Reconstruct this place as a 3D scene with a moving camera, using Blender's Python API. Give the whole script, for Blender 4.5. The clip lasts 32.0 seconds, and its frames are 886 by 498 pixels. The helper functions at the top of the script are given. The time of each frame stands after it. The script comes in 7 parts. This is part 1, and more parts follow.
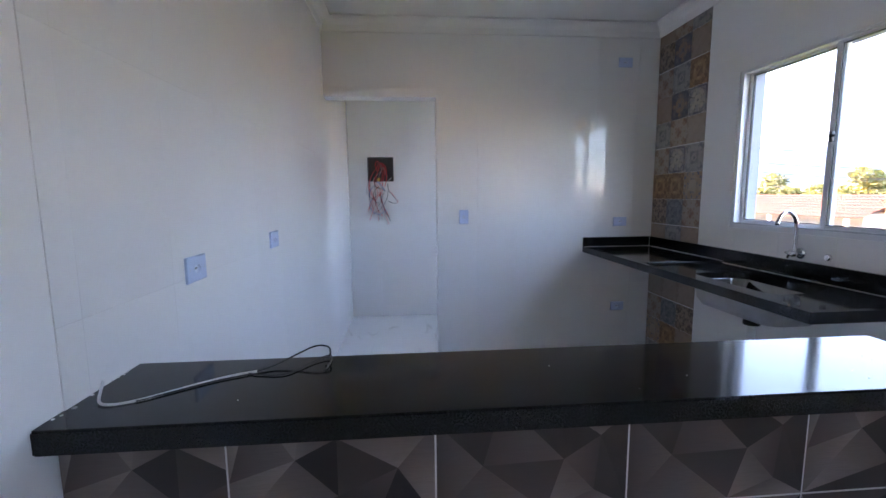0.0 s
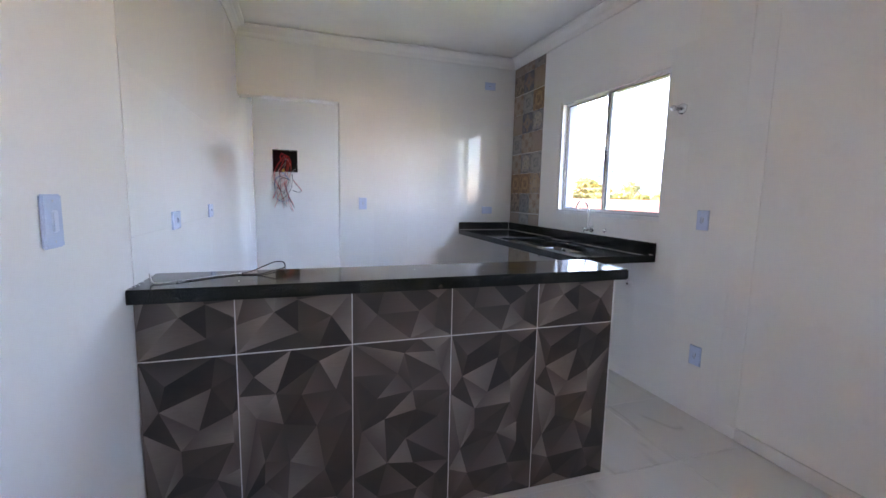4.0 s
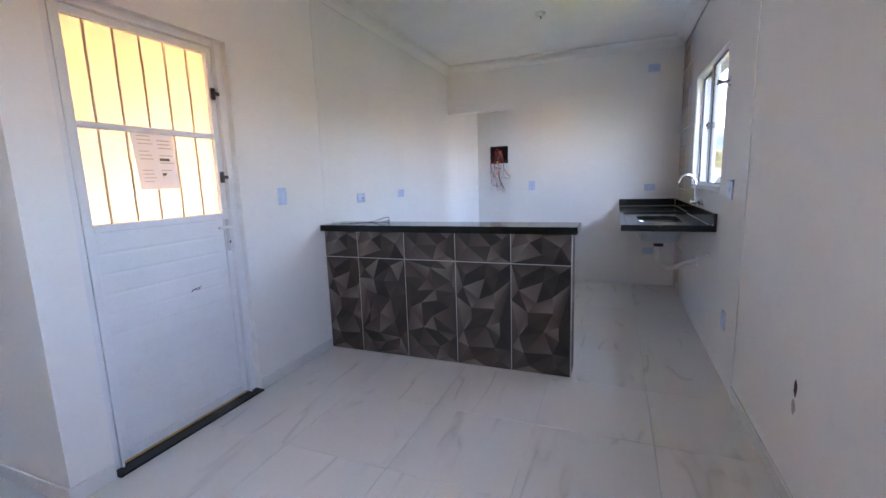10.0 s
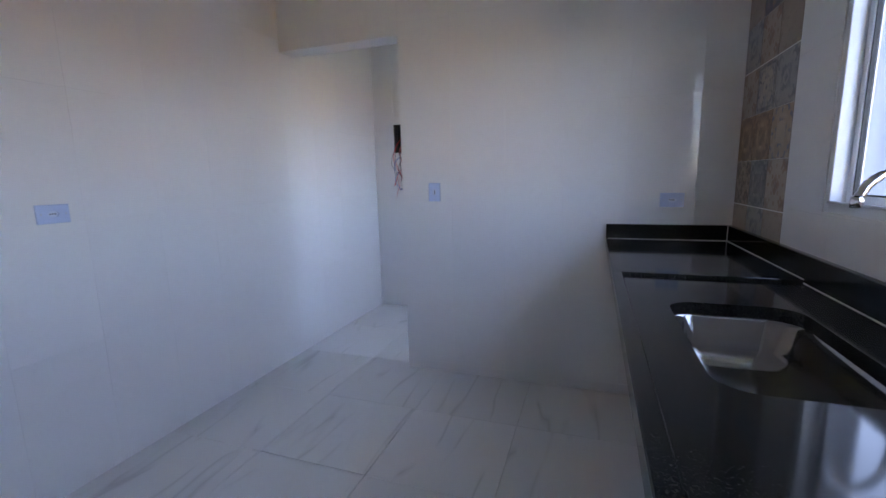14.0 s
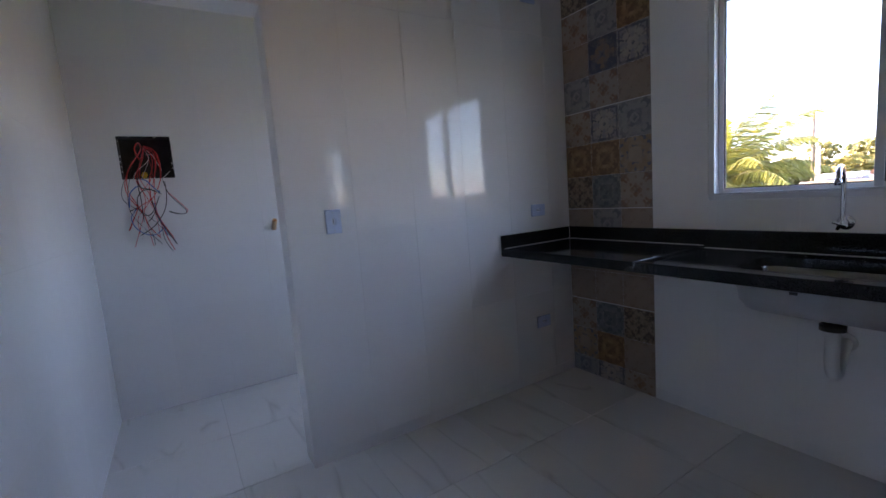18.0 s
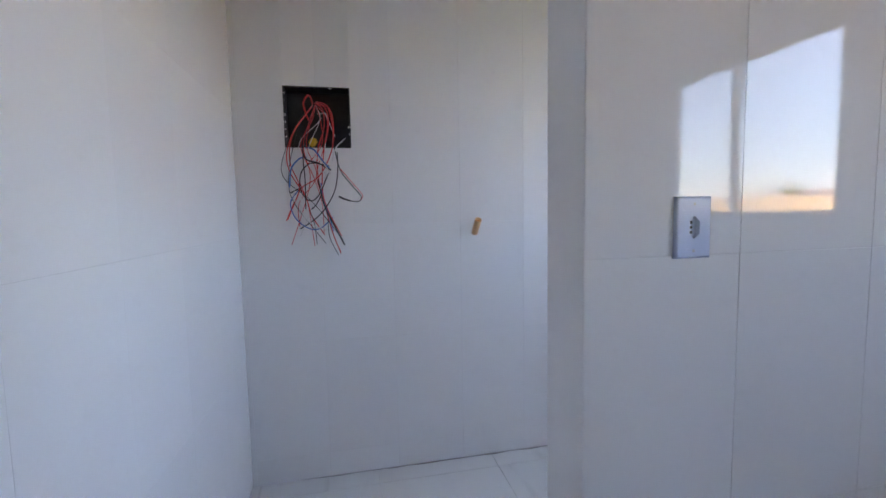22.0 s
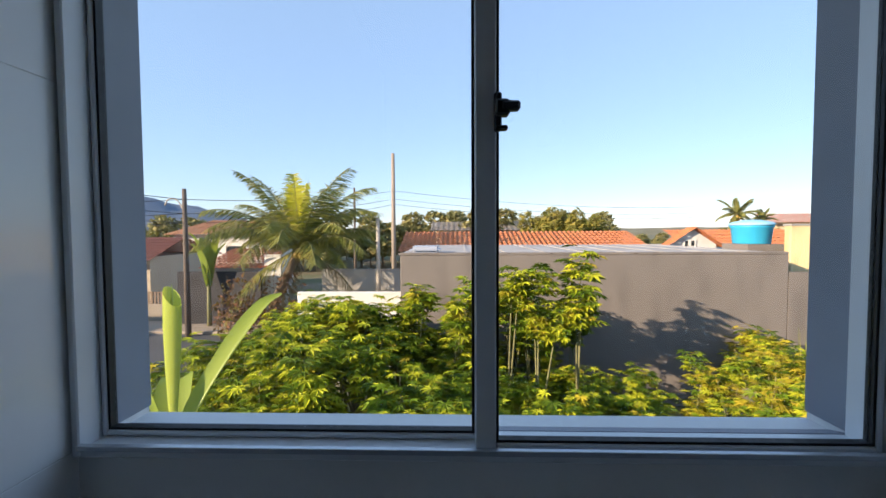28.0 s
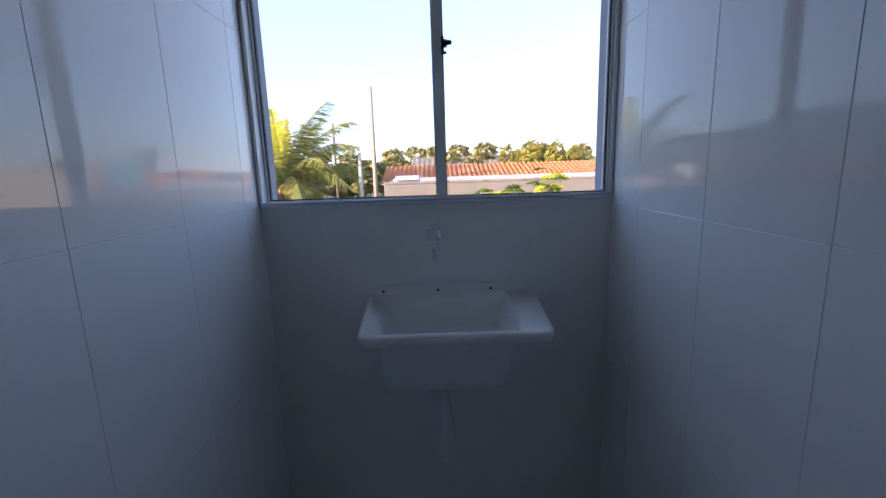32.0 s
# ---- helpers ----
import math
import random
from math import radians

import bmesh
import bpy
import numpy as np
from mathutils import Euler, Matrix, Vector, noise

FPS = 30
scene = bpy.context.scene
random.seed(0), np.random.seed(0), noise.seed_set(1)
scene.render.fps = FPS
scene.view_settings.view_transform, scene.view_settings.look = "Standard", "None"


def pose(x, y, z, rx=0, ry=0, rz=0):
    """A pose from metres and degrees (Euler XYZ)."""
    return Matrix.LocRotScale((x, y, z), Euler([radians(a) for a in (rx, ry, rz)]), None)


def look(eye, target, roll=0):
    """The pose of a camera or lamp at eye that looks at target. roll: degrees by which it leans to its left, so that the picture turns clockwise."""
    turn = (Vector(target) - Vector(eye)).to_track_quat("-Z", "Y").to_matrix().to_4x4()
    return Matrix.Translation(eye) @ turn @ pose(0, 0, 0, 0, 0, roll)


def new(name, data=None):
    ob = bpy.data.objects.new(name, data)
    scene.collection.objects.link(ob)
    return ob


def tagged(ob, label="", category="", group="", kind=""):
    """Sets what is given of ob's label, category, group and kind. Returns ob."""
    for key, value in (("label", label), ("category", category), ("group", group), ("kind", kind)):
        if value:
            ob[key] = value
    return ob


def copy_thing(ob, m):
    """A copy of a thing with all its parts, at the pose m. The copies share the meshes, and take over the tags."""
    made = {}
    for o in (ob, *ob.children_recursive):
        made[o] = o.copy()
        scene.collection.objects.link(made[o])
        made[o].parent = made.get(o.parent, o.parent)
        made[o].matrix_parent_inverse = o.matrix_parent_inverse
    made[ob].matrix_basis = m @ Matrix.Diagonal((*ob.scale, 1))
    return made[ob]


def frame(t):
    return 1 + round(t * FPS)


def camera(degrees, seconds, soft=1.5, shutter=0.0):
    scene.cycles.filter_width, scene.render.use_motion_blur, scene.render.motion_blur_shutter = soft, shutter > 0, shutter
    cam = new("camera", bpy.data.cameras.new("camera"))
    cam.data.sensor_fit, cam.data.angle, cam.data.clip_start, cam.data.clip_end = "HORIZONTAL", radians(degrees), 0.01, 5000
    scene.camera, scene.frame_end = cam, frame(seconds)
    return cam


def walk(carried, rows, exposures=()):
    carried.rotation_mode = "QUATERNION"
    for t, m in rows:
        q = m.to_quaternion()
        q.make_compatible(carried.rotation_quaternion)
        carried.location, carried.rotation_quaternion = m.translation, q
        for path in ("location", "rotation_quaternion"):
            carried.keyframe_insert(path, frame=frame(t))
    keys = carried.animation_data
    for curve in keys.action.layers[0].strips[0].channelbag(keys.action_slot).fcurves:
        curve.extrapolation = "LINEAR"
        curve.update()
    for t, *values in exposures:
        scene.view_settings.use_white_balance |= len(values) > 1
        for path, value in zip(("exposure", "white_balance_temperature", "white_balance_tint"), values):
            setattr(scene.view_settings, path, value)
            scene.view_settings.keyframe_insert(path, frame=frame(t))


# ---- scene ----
cam = camera(91.7, 32.0)
PATH = [
    (0, (0.627, -3.574, 1.387), (0.791, -1.597, 1.139), -0.5),
    (0.5, (0.546, -3.594, 1.389), (0.802, -1.625, 1.147), -0.8),
    (1, (0.519, -3.605, 1.389), (0.868, -1.65, 1.149), -0.7),
    (1.5, (0.518, -3.624, 1.387), (0.942, -1.685, 1.14), -0.2),
    (2, (0.533, -3.658, 1.384), (1.029, -1.737, 1.135), 0.3),
    (2.5, (0.542, -3.825, 1.378), (1.079, -1.912, 1.144), 0.5),
    (3, (0.51, -4.034, 1.366), (1.072, -2.126, 1.147), 1.3),
    (3.5, (0.492, -4.204, 1.315), (1.127, -2.324, 1.067), 1.2),
    (5.5, (0.785, -4.787, 1.301), (1.175, -2.841, 1.055), -0.2),
    (6, (1.097, -4.914, 1.333), (1.199, -2.934, 1.071), 0.6),
    (6.5, (1.349, -5.126, 1.334), (1.189, -3.151, 1.059), 0.8),
    (7, (1.547, -5.407, 1.321), (1.02, -3.501, 1.024), 1.0),
    (7.5, (1.769, -5.645, 1.311), (0.882, -3.88, 0.997), 2.1),
    (8, (1.898, -5.836, 1.311), (0.934, -4.113, 0.992), 1.7),
    (8.5, (1.996, -5.972, 1.329), (1.09, -4.214, 1.031), 0.9),
    (9, (2.023, -5.973, 1.331), (1.195, -4.176, 1.039), -0.5),
    (9.5, (2.032, -5.854, 1.309), (1.263, -4.032, 1.012), -1.7),
    (10, (2.084, -5.544, 1.303), (1.348, -3.712, 0.989), -1.9),
    (10.5, (2.079, -5.185, 1.3), (1.449, -3.313, 0.986), -1.9),
    (11, (2.106, -4.786, 1.334), (1.585, -2.877, 1.043), -2.2),
    (11.5, (2.199, -4.397, 1.324), (1.743, -2.472, 1.031), -2.0),
    (12, (2.24, -4.022, 1.304), (1.854, -2.085, 0.992), -2.1),
    (12.5, (2.245, -3.673, 1.319), (1.876, -1.734, 0.994), -2.0),
    (13, (2.25, -3.301, 1.307), (1.824, -1.374, 0.982), -2.0),
    (13.5, (2.165, -2.943, 1.312), (1.664, -1.037, 0.969), -1.8),
    (14, (2.057, -2.593, 1.295), (1.404, -0.731, 0.968), -1.3),
    (14.5, (1.909, -2.267, 1.294), (1.038, -0.5, 0.949), -0.8),
    (16.5, (0.648, -1.923, 1.307), (0.364, 0.026, 0.959), -5.2),
    (17, (0.465, -1.974, 1.313), (0.872, -0.049, 0.958), -5.4),
    (17.5, (0.427, -2.018, 1.304), (1.225, -0.209, 1.003), -4.1),
    (18, (0.453, -2.064, 1.288), (1.487, -0.369, 1.044), -4.4),
    (18.5, (0.473, -2.115, 1.234), (1.631, -0.501, 1.006), -4.3),
    (19, (0.482, -2.142, 1.213), (1.716, -0.585, 0.982), -4.1),
    (19.5, (0.486, -2.1, 1.22), (1.687, -0.515, 1.002), -2.9),
    (20, (0.575, -1.994, 1.222), (1.531, -0.252, 1.0), -0.8),
    (20.5, (0.609, -1.813, 1.208), (1.355, 0.031, 1.003), 0.8),
    (21, (0.525, -1.465, 1.236), (1.139, 0.428, 1.041), 0.6),
    (21.5, (0.484, -1.107, 1.24), (0.986, 0.822, 1.07), -0.1),
    (22, (0.469, -0.7, 1.24), (0.886, 1.249, 1.076), -1.1),
    (22.5, (0.372, -0.347, 1.278), (0.879, 1.576, 1.067), -1.6),
    (23, (0.357, -0.043, 1.294), (1.006, 1.833, 1.053), -2.5),
    (23.5, (0.402, 0.201, 1.272), (1.39, 1.917, 0.991), -3.2),
    (24, (0.462, 0.395, 1.255), (1.913, 1.727, 0.907), -4.4),
    (24.5, (0.5, 0.425, 1.265), (2.228, 1.364, 0.905), -4.0),
    (25, (0.582, 0.476, 1.263), (2.409, 1.212, 0.917), -3.4),
    (25.5, (0.81, 0.537, 1.289), (2.687, 1.128, 0.928), -2.7),
    (26, (1.099, 0.667, 1.307), (3.036, 1.012, 0.948), -1.7),
    (26.5, (1.437, 0.782, 1.329), (3.395, 0.936, 0.953), -1.4),
    (28.5, (2.178, 0.76, 1.618), (4.177, 0.828, 1.575), 0.0),
    (29, (2.176, 0.76, 1.709), (4.174, 0.843, 1.647), 0.3),
    (29.5, (2.173, 0.759, 1.761), (4.171, 0.839, 1.716), 0.2),
    (30, (2.15, 0.76, 1.704), (4.148, 0.820, 1.675), 0.1),
    (30.3, (2.0875, 0.762, 1.633), (4.087, 0.793, 1.589), -0.3),
    (30.5, (1.99, 0.785, 1.572), (3.990, 0.784, 1.518), -0.4),
    (31, (1.829, 0.803, 1.456), (3.825, 0.761, 1.328), -1.4),
    (31.5, (1.576, 0.780, 1.353), (3.559, 0.764, 1.087), -1.4),
    (32, (1.284, 0.732, 1.312), (3.250, 0.721, 0.941), -1.8),
]
EXPOSURES = [(0, 4.47, 6200, 35), (1, 4.85, 6450, 35), (2, 5.0, 6700, 35), (3, 5.1, 6700, 35), (5, 4.98, 6450, 35), (6, 4.93, 6270, 34), (7, 4.83, 6200, 35), (8, 4.83, 6350, 35), (9, 4.95, 6380, 35), (10, 4.93, 6430, 36), (11, 5.08, 6620, 35), (12, 5.22, 6720, 35), (13, 5.12, 6600, 36), (13.5, 4.55, 6450, 37), (14, 4.2, 6250, 38), (14.5, 4.92, 6850, 36), (16.5, 4.66, 6900, 36), (17, 4.83, 7150, 36), (18, 3.55, 6250, 37), (19, 3.55, 6260, 37), (20, 3.86, 6400, 36), (21, 4.85, 6900, 36), (22, 4.28, 6650, 35), (23, 4.13, 6750, 35), (24, 2.71, 6270, 34), (25, 2.72, 6230, 34), (26, 2.37, 5760, 32), (28.5, 1.12, 5950, 21), (30.3, 1.12, 5950, 21), (31, 1.61, 5500, 34), (32, 2.08, 5820, 32)]
walk(cam, [(t, look(eye, target, roll)) for t, eye, target, roll in PATH], EXPOSURES)

# ---------------------------------------------------------------- world, sun
SUN_EL, SUN_AZ = radians(18.5), radians(-34)
world = bpy.data.worlds.new("sky")
scene.world = world
world.use_nodes = True
wn = world.node_tree.nodes
sky = wn.new("ShaderNodeTexSky")
sky.sky_type, sky.sun_disc = "NISHITA", False
sky.sun_elevation, sky.sun_rotation = SUN_EL, SUN_AZ
sky.air_density, sky.dust_density, sky.ozone_density = 1.1, 0.0, 1.7
haze = wn.new("ShaderNodeMix")                       # a thin even veil of haze softens the step from zenith to horizon
haze.data_type = "RGBA"
haze.inputs[0].default_value, haze.inputs[7].default_value = 0.58, (2.42, 3.38, 4.30, 1)
world.node_tree.links.new(sky.outputs[0], haze.inputs[6])
world.node_tree.links.new(haze.outputs[2], wn["Background"].inputs[0])
wn["Background"].inputs[1].default_value = 0.115
sun = new("sun", bpy.data.lights.new("sun", "SUN"))
sun.data.energy, sun.data.angle, sun.data.color = 5.0, radians(0.6), (1.0, 0.775, 0.48)
sun_from = Vector((math.sin(SUN_AZ) * math.cos(SUN_EL), math.cos(SUN_AZ) * math.cos(SUN_EL), math.sin(SUN_EL)))
sun.matrix_world = look(sun_from * 60, (0, 0, 0))


# ---------------------------------------------------------------- mesh helpers
ORIGIN = {}


def thing(name, at, label, category, group="", kind=""):
    ob = new(name)
    ob.location = at
    ob.empty_display_size = 0.05
    ORIGIN[ob] = Vector(at)
    return tagged(ob, label, category, group, kind)


def mesh_of(name, bm, mats):
    me = bpy.data.meshes.new(name)
    bm.normal_update()
    bm.to_mesh(me)
    bm.free()
    for m in (mats if isinstance(mats, (list, tuple)) else [mats]):
        me.materials.append(m)
    return me


def part(name, bm, material, parent, label=""):
    """One mesh, written in world coordinates, under a thing or a part."""
    o = ORIGIN[parent]
    bmesh.ops.translate(bm, verts=bm.verts, vec=-o)
    ob = new(name, mesh_of(name, bm, material))
    ob.parent = parent
    ORIGIN[ob] = o
    if label:
        ob["label"] = label
    return ob


def solid(name, bm, material, label, category, group="", kind=""):
    """A thing of one mesh, its origin at the middle of its base."""
    lo = Vector([min(v.co[i] for v in bm.verts) for i in range(3)])
    hi = Vector([max(v.co[i] for v in bm.verts) for i in range(3)])
    o = Vector(((lo.x + hi.x) / 2, (lo.y + hi.y) / 2, lo.z))
    bmesh.ops.translate(bm, verts=bm.verts, vec=-o)
    ob = new(name, mesh_of(name, bm, material))
    ob.location = o
    ORIGIN[ob] = o
    return tagged(ob, label, category, group, kind)


def structure(name, bm, material, label, category):
    ob = new(name, mesh_of(name, bm, material))
    ORIGIN[ob] = Vector((0, 0, 0))
    return tagged(ob, label, category, kind="structure")


def box(bm, x0, x1, y0, y1, z0, z1, bevel=0.0, seg=1, mat=0):
    vs = bmesh.ops.create_cube(bm, size=1)["verts"]
    for v in vs:
        v.co = Vector((x0 + (v.co.x + 0.5) * (x1 - x0), y0 + (v.co.y + 0.5) * (y1 - y0), z0 + (v.co.z + 0.5) * (z1 - z0)))
    fs = {f for v in vs for f in v.link_faces}
    for f in fs:
        f.material_index = mat
    if bevel:
        es = list({e for v in vs for e in v.link_edges})
        r = bmesh.ops.bevel(bm, geom=es, offset=bevel, segments=seg, affect="EDGES", clamp_overlap=True)
        for f in r["faces"]:
            f.material_index = mat
    return bm


def boxes(*rows, bevel=0.0, seg=1):
    bm = bmesh.new()
    for r in rows:
        box(bm, *r, bevel=bevel, seg=seg)
    return bm


def tube(bm, pts, r, n=8, taper=1.0, caps=True):
    """A round bar along points, its radius going from r to r * taper."""
    pts = [Vector(p) for p in pts]
    rings, up = [], None
    for i, p in enumerate(pts):
        d = (pts[min(i + 1, len(pts) - 1)] - pts[max(i - 1, 0)]).normalized()
        if up is None:
            up = Vector((0, 0, 1)) if abs(d.z) < 0.9 else Vector((1, 0, 0))
        a = (up - d * up.dot(d)).normalized()
        up = a
        b = d.cross(a)
        rr = r * (1 + (taper - 1) * i / max(1, len(pts) - 1))
        rings.append([bm.verts.new(p + (a * math.cos(2 * math.pi * k / n) + b * math.sin(2 * math.pi * k / n)) * rr) for k in range(n)])
    for A, B in zip(rings, rings[1:]):
        for k in range(n):
            bm.faces.new((A[k], A[(k + 1) % n], B[(k + 1) % n], B[k])).smooth = True
    if caps:
        bm.faces.new(rings[0][::-1])
        bm.faces.new(rings[-1])
    return bm


def lathe(bm, profile, m, n=20):
    """Turns (radius, height) rows about the z axis of m."""
    rings = []
    for r, z in profile:
        rings.append([bm.verts.new(m @ Vector((r * math.cos(2 * math.pi * k / n), r * math.sin(2 * math.pi * k / n), z))) for k in range(n)])
    for A, B in zip(rings, rings[1:]):
        for k in range(n):
            bm.faces.new((A[k], A[(k + 1) % n], B[(k + 1) % n], B[k])).smooth = True
    bm.faces.new(rings[0][::-1])
    bm.faces.new(rings[-1])
    return bm


def smooth_path(pts, steps=6):
    """Catmull-Rom through the points."""
    pts = [Vector(p) for p in pts]
    q = [pts[0] * 2 - pts[1]] + pts + [pts[-1] * 2 - pts[-2]]
    out = []
    for i in range(1, len(q) - 2):
        for k in range(steps):
            t = k / steps
            out.append(0.5 * ((2 * q[i]) + (q[i + 1] - q[i - 1]) * t + (2 * q[i - 1] - 5 * q[i] + 4 * q[i + 1] - q[i + 2]) * t * t
                              + (3 * q[i] - q[i - 1] - 3 * q[i + 1] + q[i + 2]) * t ** 3))
    return out + [pts[-1]]


def mesh_py(name, verts, faces, mats, smooth=False, index=None):
    me = bpy.data.meshes.new(name)
    me.from_pydata(verts, [], faces)
    for m in (mats if isinstance(mats, (list, tuple)) else [mats]):
        me.materials.append(m)
    if smooth:
        me.polygons.foreach_set("use_smooth", [True] * len(me.polygons))
    if index is not None:
        me.polygons.foreach_set("material_index", index)
    return me


def part_py(name, me, parent, label=""):
    ob = new(name, me)
    ob.parent = parent
    ORIGIN[ob] = ORIGIN[parent]
    if label:
        ob["label"] = label
    return ob


def rounded_rect(x0, x1, y0, y1, r, n=5):
    out = []
    for cx, cy, a0 in ((x1 - r, y1 - r, 0), (x0 + r, y1 - r, 90), (x0 + r, y0 + r, 180), (x1 - r, y0 + r, 270)):
        for k in range(n + 1):
            a = radians(a0 + 90 * k / n)
            out.append((cx + r * math.cos(a), cy + r * math.sin(a)))
    return out


def loft(bm, loops, close_first=False, close_last=False):
    rings = [[bm.verts.new(p) for p in lp] for lp in loops]
    n = len(rings[0])
    for A, B in zip(rings, rings[1:]):
        for k in range(n):
            bm.faces.new((A[k], A[(k + 1) % n], B[(k + 1) % n], B[k])).smooth = True
    if close_first:
        bm.faces.new(rings[0][::-1])
    if close_last:
        bm.faces.new(rings[-1])
    return bm


# ---------------------------------------------------------------- materials
class Mat:
    """A node material under construction."""

    def __init__(self, name):
        self.m = bpy.data.materials.new(name)
        self.m.use_nodes = True
        self.nt = self.m.node_tree
        self.b = self.nt.nodes["Principled BSDF"]
        self.co = self.add("ShaderNodeTexCoord").outputs["Object"]

    def add(self, kind, **inputs):
        n = self.nt.nodes.new(kind)
        for k, v in inputs.items():
            self.put(n.inputs[k.replace("_", " ")], v)
        return n

    def put(self, socket, v):
        if isinstance(v, bpy.types.NodeSocket):
            self.nt.links.new(v, socket)
        else:
            socket.default_value = v

    def math(self, op, a, b=0.0, c=0.0):
        n = self.nt.nodes.new("ShaderNodeMath")
        n.operation = op
        for s, v in zip(n.inputs, (a, b, c)):
            self.put(s, v)
        return n.outputs[0]

    def noise(self, scale, detail=4.0, rough=0.55, vector=None, distortion=0.0):
        return self.add("ShaderNodeTexNoise", Vector=vector or self.co, Scale=scale, Detail=detail, Roughness=rough, Distortion=distortion).outputs[0]

    def ramp(self, fac, *stops):
        n = self.nt.nodes.new("ShaderNodeValToRGB")
        e = n.color_ramp.elements
        while len(e) < len(stops):
            e.new(0.5)
        for el, (p, c) in zip(e, stops):
            el.position = p
            el.color = (*c, 1) if isinstance(c, tuple) else (c, c, c, 1)
        self.put(n.inputs[0], fac)
        return n.outputs[0]

    def mix(self, fac, a, b, blend="MIX"):
        n = self.nt.nodes.new("ShaderNodeMix")
        n.data_type, n.blend_type = "RGBA", blend
        self.put(n.inputs[0], fac)
        for s, v in ((n.inputs[6], a), (n.inputs[7], b)):
            self.put(s, (*v, 1) if isinstance(v, tuple) and len(v) == 3 else v)
        return n.outputs[2]

    def bump(self, height, strength, distance=0.002):
        n = self.add("ShaderNodeBump", Strength=strength, Distance=distance, Height=height)
        self.put(self.b.inputs["Normal"], n.outputs[0])

    def set(self, **kw):
        for k, v in kw.items():
            if k == "color":
                self.put(self.b.inputs["Base Color"], (*v, 1) if isinstance(v, tuple) else v)
            else:
                self.put(self.b.inputs[k.replace("_", " ")], v)
        return self.m

    def random(self):
        return self.add("ShaderNodeObjectInfo").outputs["Random"]


def plain(name, color, rough, metal=0.0, vary=0.12, scale=6.0, fine=80.0, bump=0.15, spread=0.12):
    s = Mat(name)
    big = s.noise(scale, 5)
    small = s.noise(fine, 3)
    dark = tuple(c * (1 - vary) for c in color)
    light = tuple(min(1, c * (1 + vary * 0.6)) for c in color)
    col = s.ramp(big, (0.3, dark), (0.7, light))
    s.put(s.b.inputs["Roughness"], s.ramp(small, (0.3, max(0.02, rough - spread * rough)), (0.7, min(1, rough + spread * rough))))
    s.bump(small, bump)
    return s.set(color=col, Metallic=metal)


def paint_white():
    s = Mat("white_wall_paint")
    a, b, c = s.noise(1.3, 5), s.noise(9, 6), s.noise(160, 3)
    col = s.mix(s.ramp(a, (0.35, 0.0), (0.7, 1.0)), (0.815, 0.81, 0.80), (0.855, 0.85, 0.84))
    col = s.mix(s.ramp(b, (0.60, 0.0), (0.78, 0.22)), col, (0.66, 0.64, 0.61))
    s.bump(s.math("ADD", c, s.math("MULTIPLY", b, 1.5)), 0.12, 0.0015)
    return s.set(color=col, Roughness=0.55)


def glazed_white():
    s = Mat("white_glazed_tile")
    r = s.random()
    at = s.add("ShaderNodeNewGeometry").outputs["Position"]
    a, b, c = s.noise(2.2, 3, vector=at), s.noise(14, 5, vector=at), s.noise(5, 2, vector=at)
    col = s.mix(r, (0.845, 0.842, 0.835), (0.865, 0.862, 0.855))
    col = s.mix(s.ramp(b, (0.62, 0.0), (0.82, 0.18)), col, (0.68, 0.67, 0.64))
    s.bump(s.math("ADD", a, s.math("MULTIPLY", c, 0.4)), 0.08, 0.004)
    smear = s.noise(4.5, 5, 0.6, s.add("ShaderNodeMapping", Vector=at, Scale=(1, 1, 0.35)).outputs[0], 0.4)   # wiped dust, in streaks
    rough = s.math("ADD", s.ramp(b, (0.3, 0.03), (0.75, 0.07)), s.ramp(smear, (0.56, 0.0), (0.72, 0.13)))
    return s.set(color=col, Roughness=rough, IOR=1.45)


def grout():
    return plain("pale_grout", (0.80, 0.79, 0.77), 0.85, vary=0.08, scale=12)


def marble_floor():
    s = Mat("polished_marble_look_porcelain")
    r = s.random()
    off = s.add("ShaderNodeCombineXYZ", X=s.math("MULTIPLY", r, 37.0), Y=s.math("MULTIPLY", r, 91.0), Z=s.math("MULTIPLY", r, 13.0)).outputs[0]
    mp = s.add("ShaderNodeMapping", Vector=s.co, Location=off, Rotation=(0, 0, 0.75), Scale=(1.0, 0.20, 1.0)).outputs[0]
    n1 = s.noise(4.4, 2, 0.4, mp)
    n2 = s.noise(7.5, 2, 0.5, mp)
    soft = s.noise(1.6, 4, 0.5, mp)
    line = s.ramp(s.math("ABSOLUTE", s.math("SUBTRACT", n1, 0.5)), (0.0, 1.0), (0.010, 0.5), (0.036, 0.0))
    patch = s.ramp(n2, (0.49, 0.0), (0.60, 1.0))
    vein = s.math("MULTIPLY", line, patch)
    col = s.mix(s.ramp(soft, (0.42, 0.0), (0.66, 0.55)), (0.775, 0.765, 0.75), (0.70, 0.695, 0.685))
    col = s.mix(s.math("MULTIPLY", vein, 0.42), col, (0.40, 0.38, 0.36))
    dust = s.noise(3, 4, 0.5, s.add("ShaderNodeMapping", Vector=s.co, Location=off).outputs[0])
    col = s.mix(s.ramp(dust, (0.5, 0.0), (0.8, 0.12)), col, (0.66, 0.64, 0.60))
    return s.set(color=col, Roughness=s.ramp(dust, (0.35, 0.11), (0.75, 0.20)), IOR=1.5)


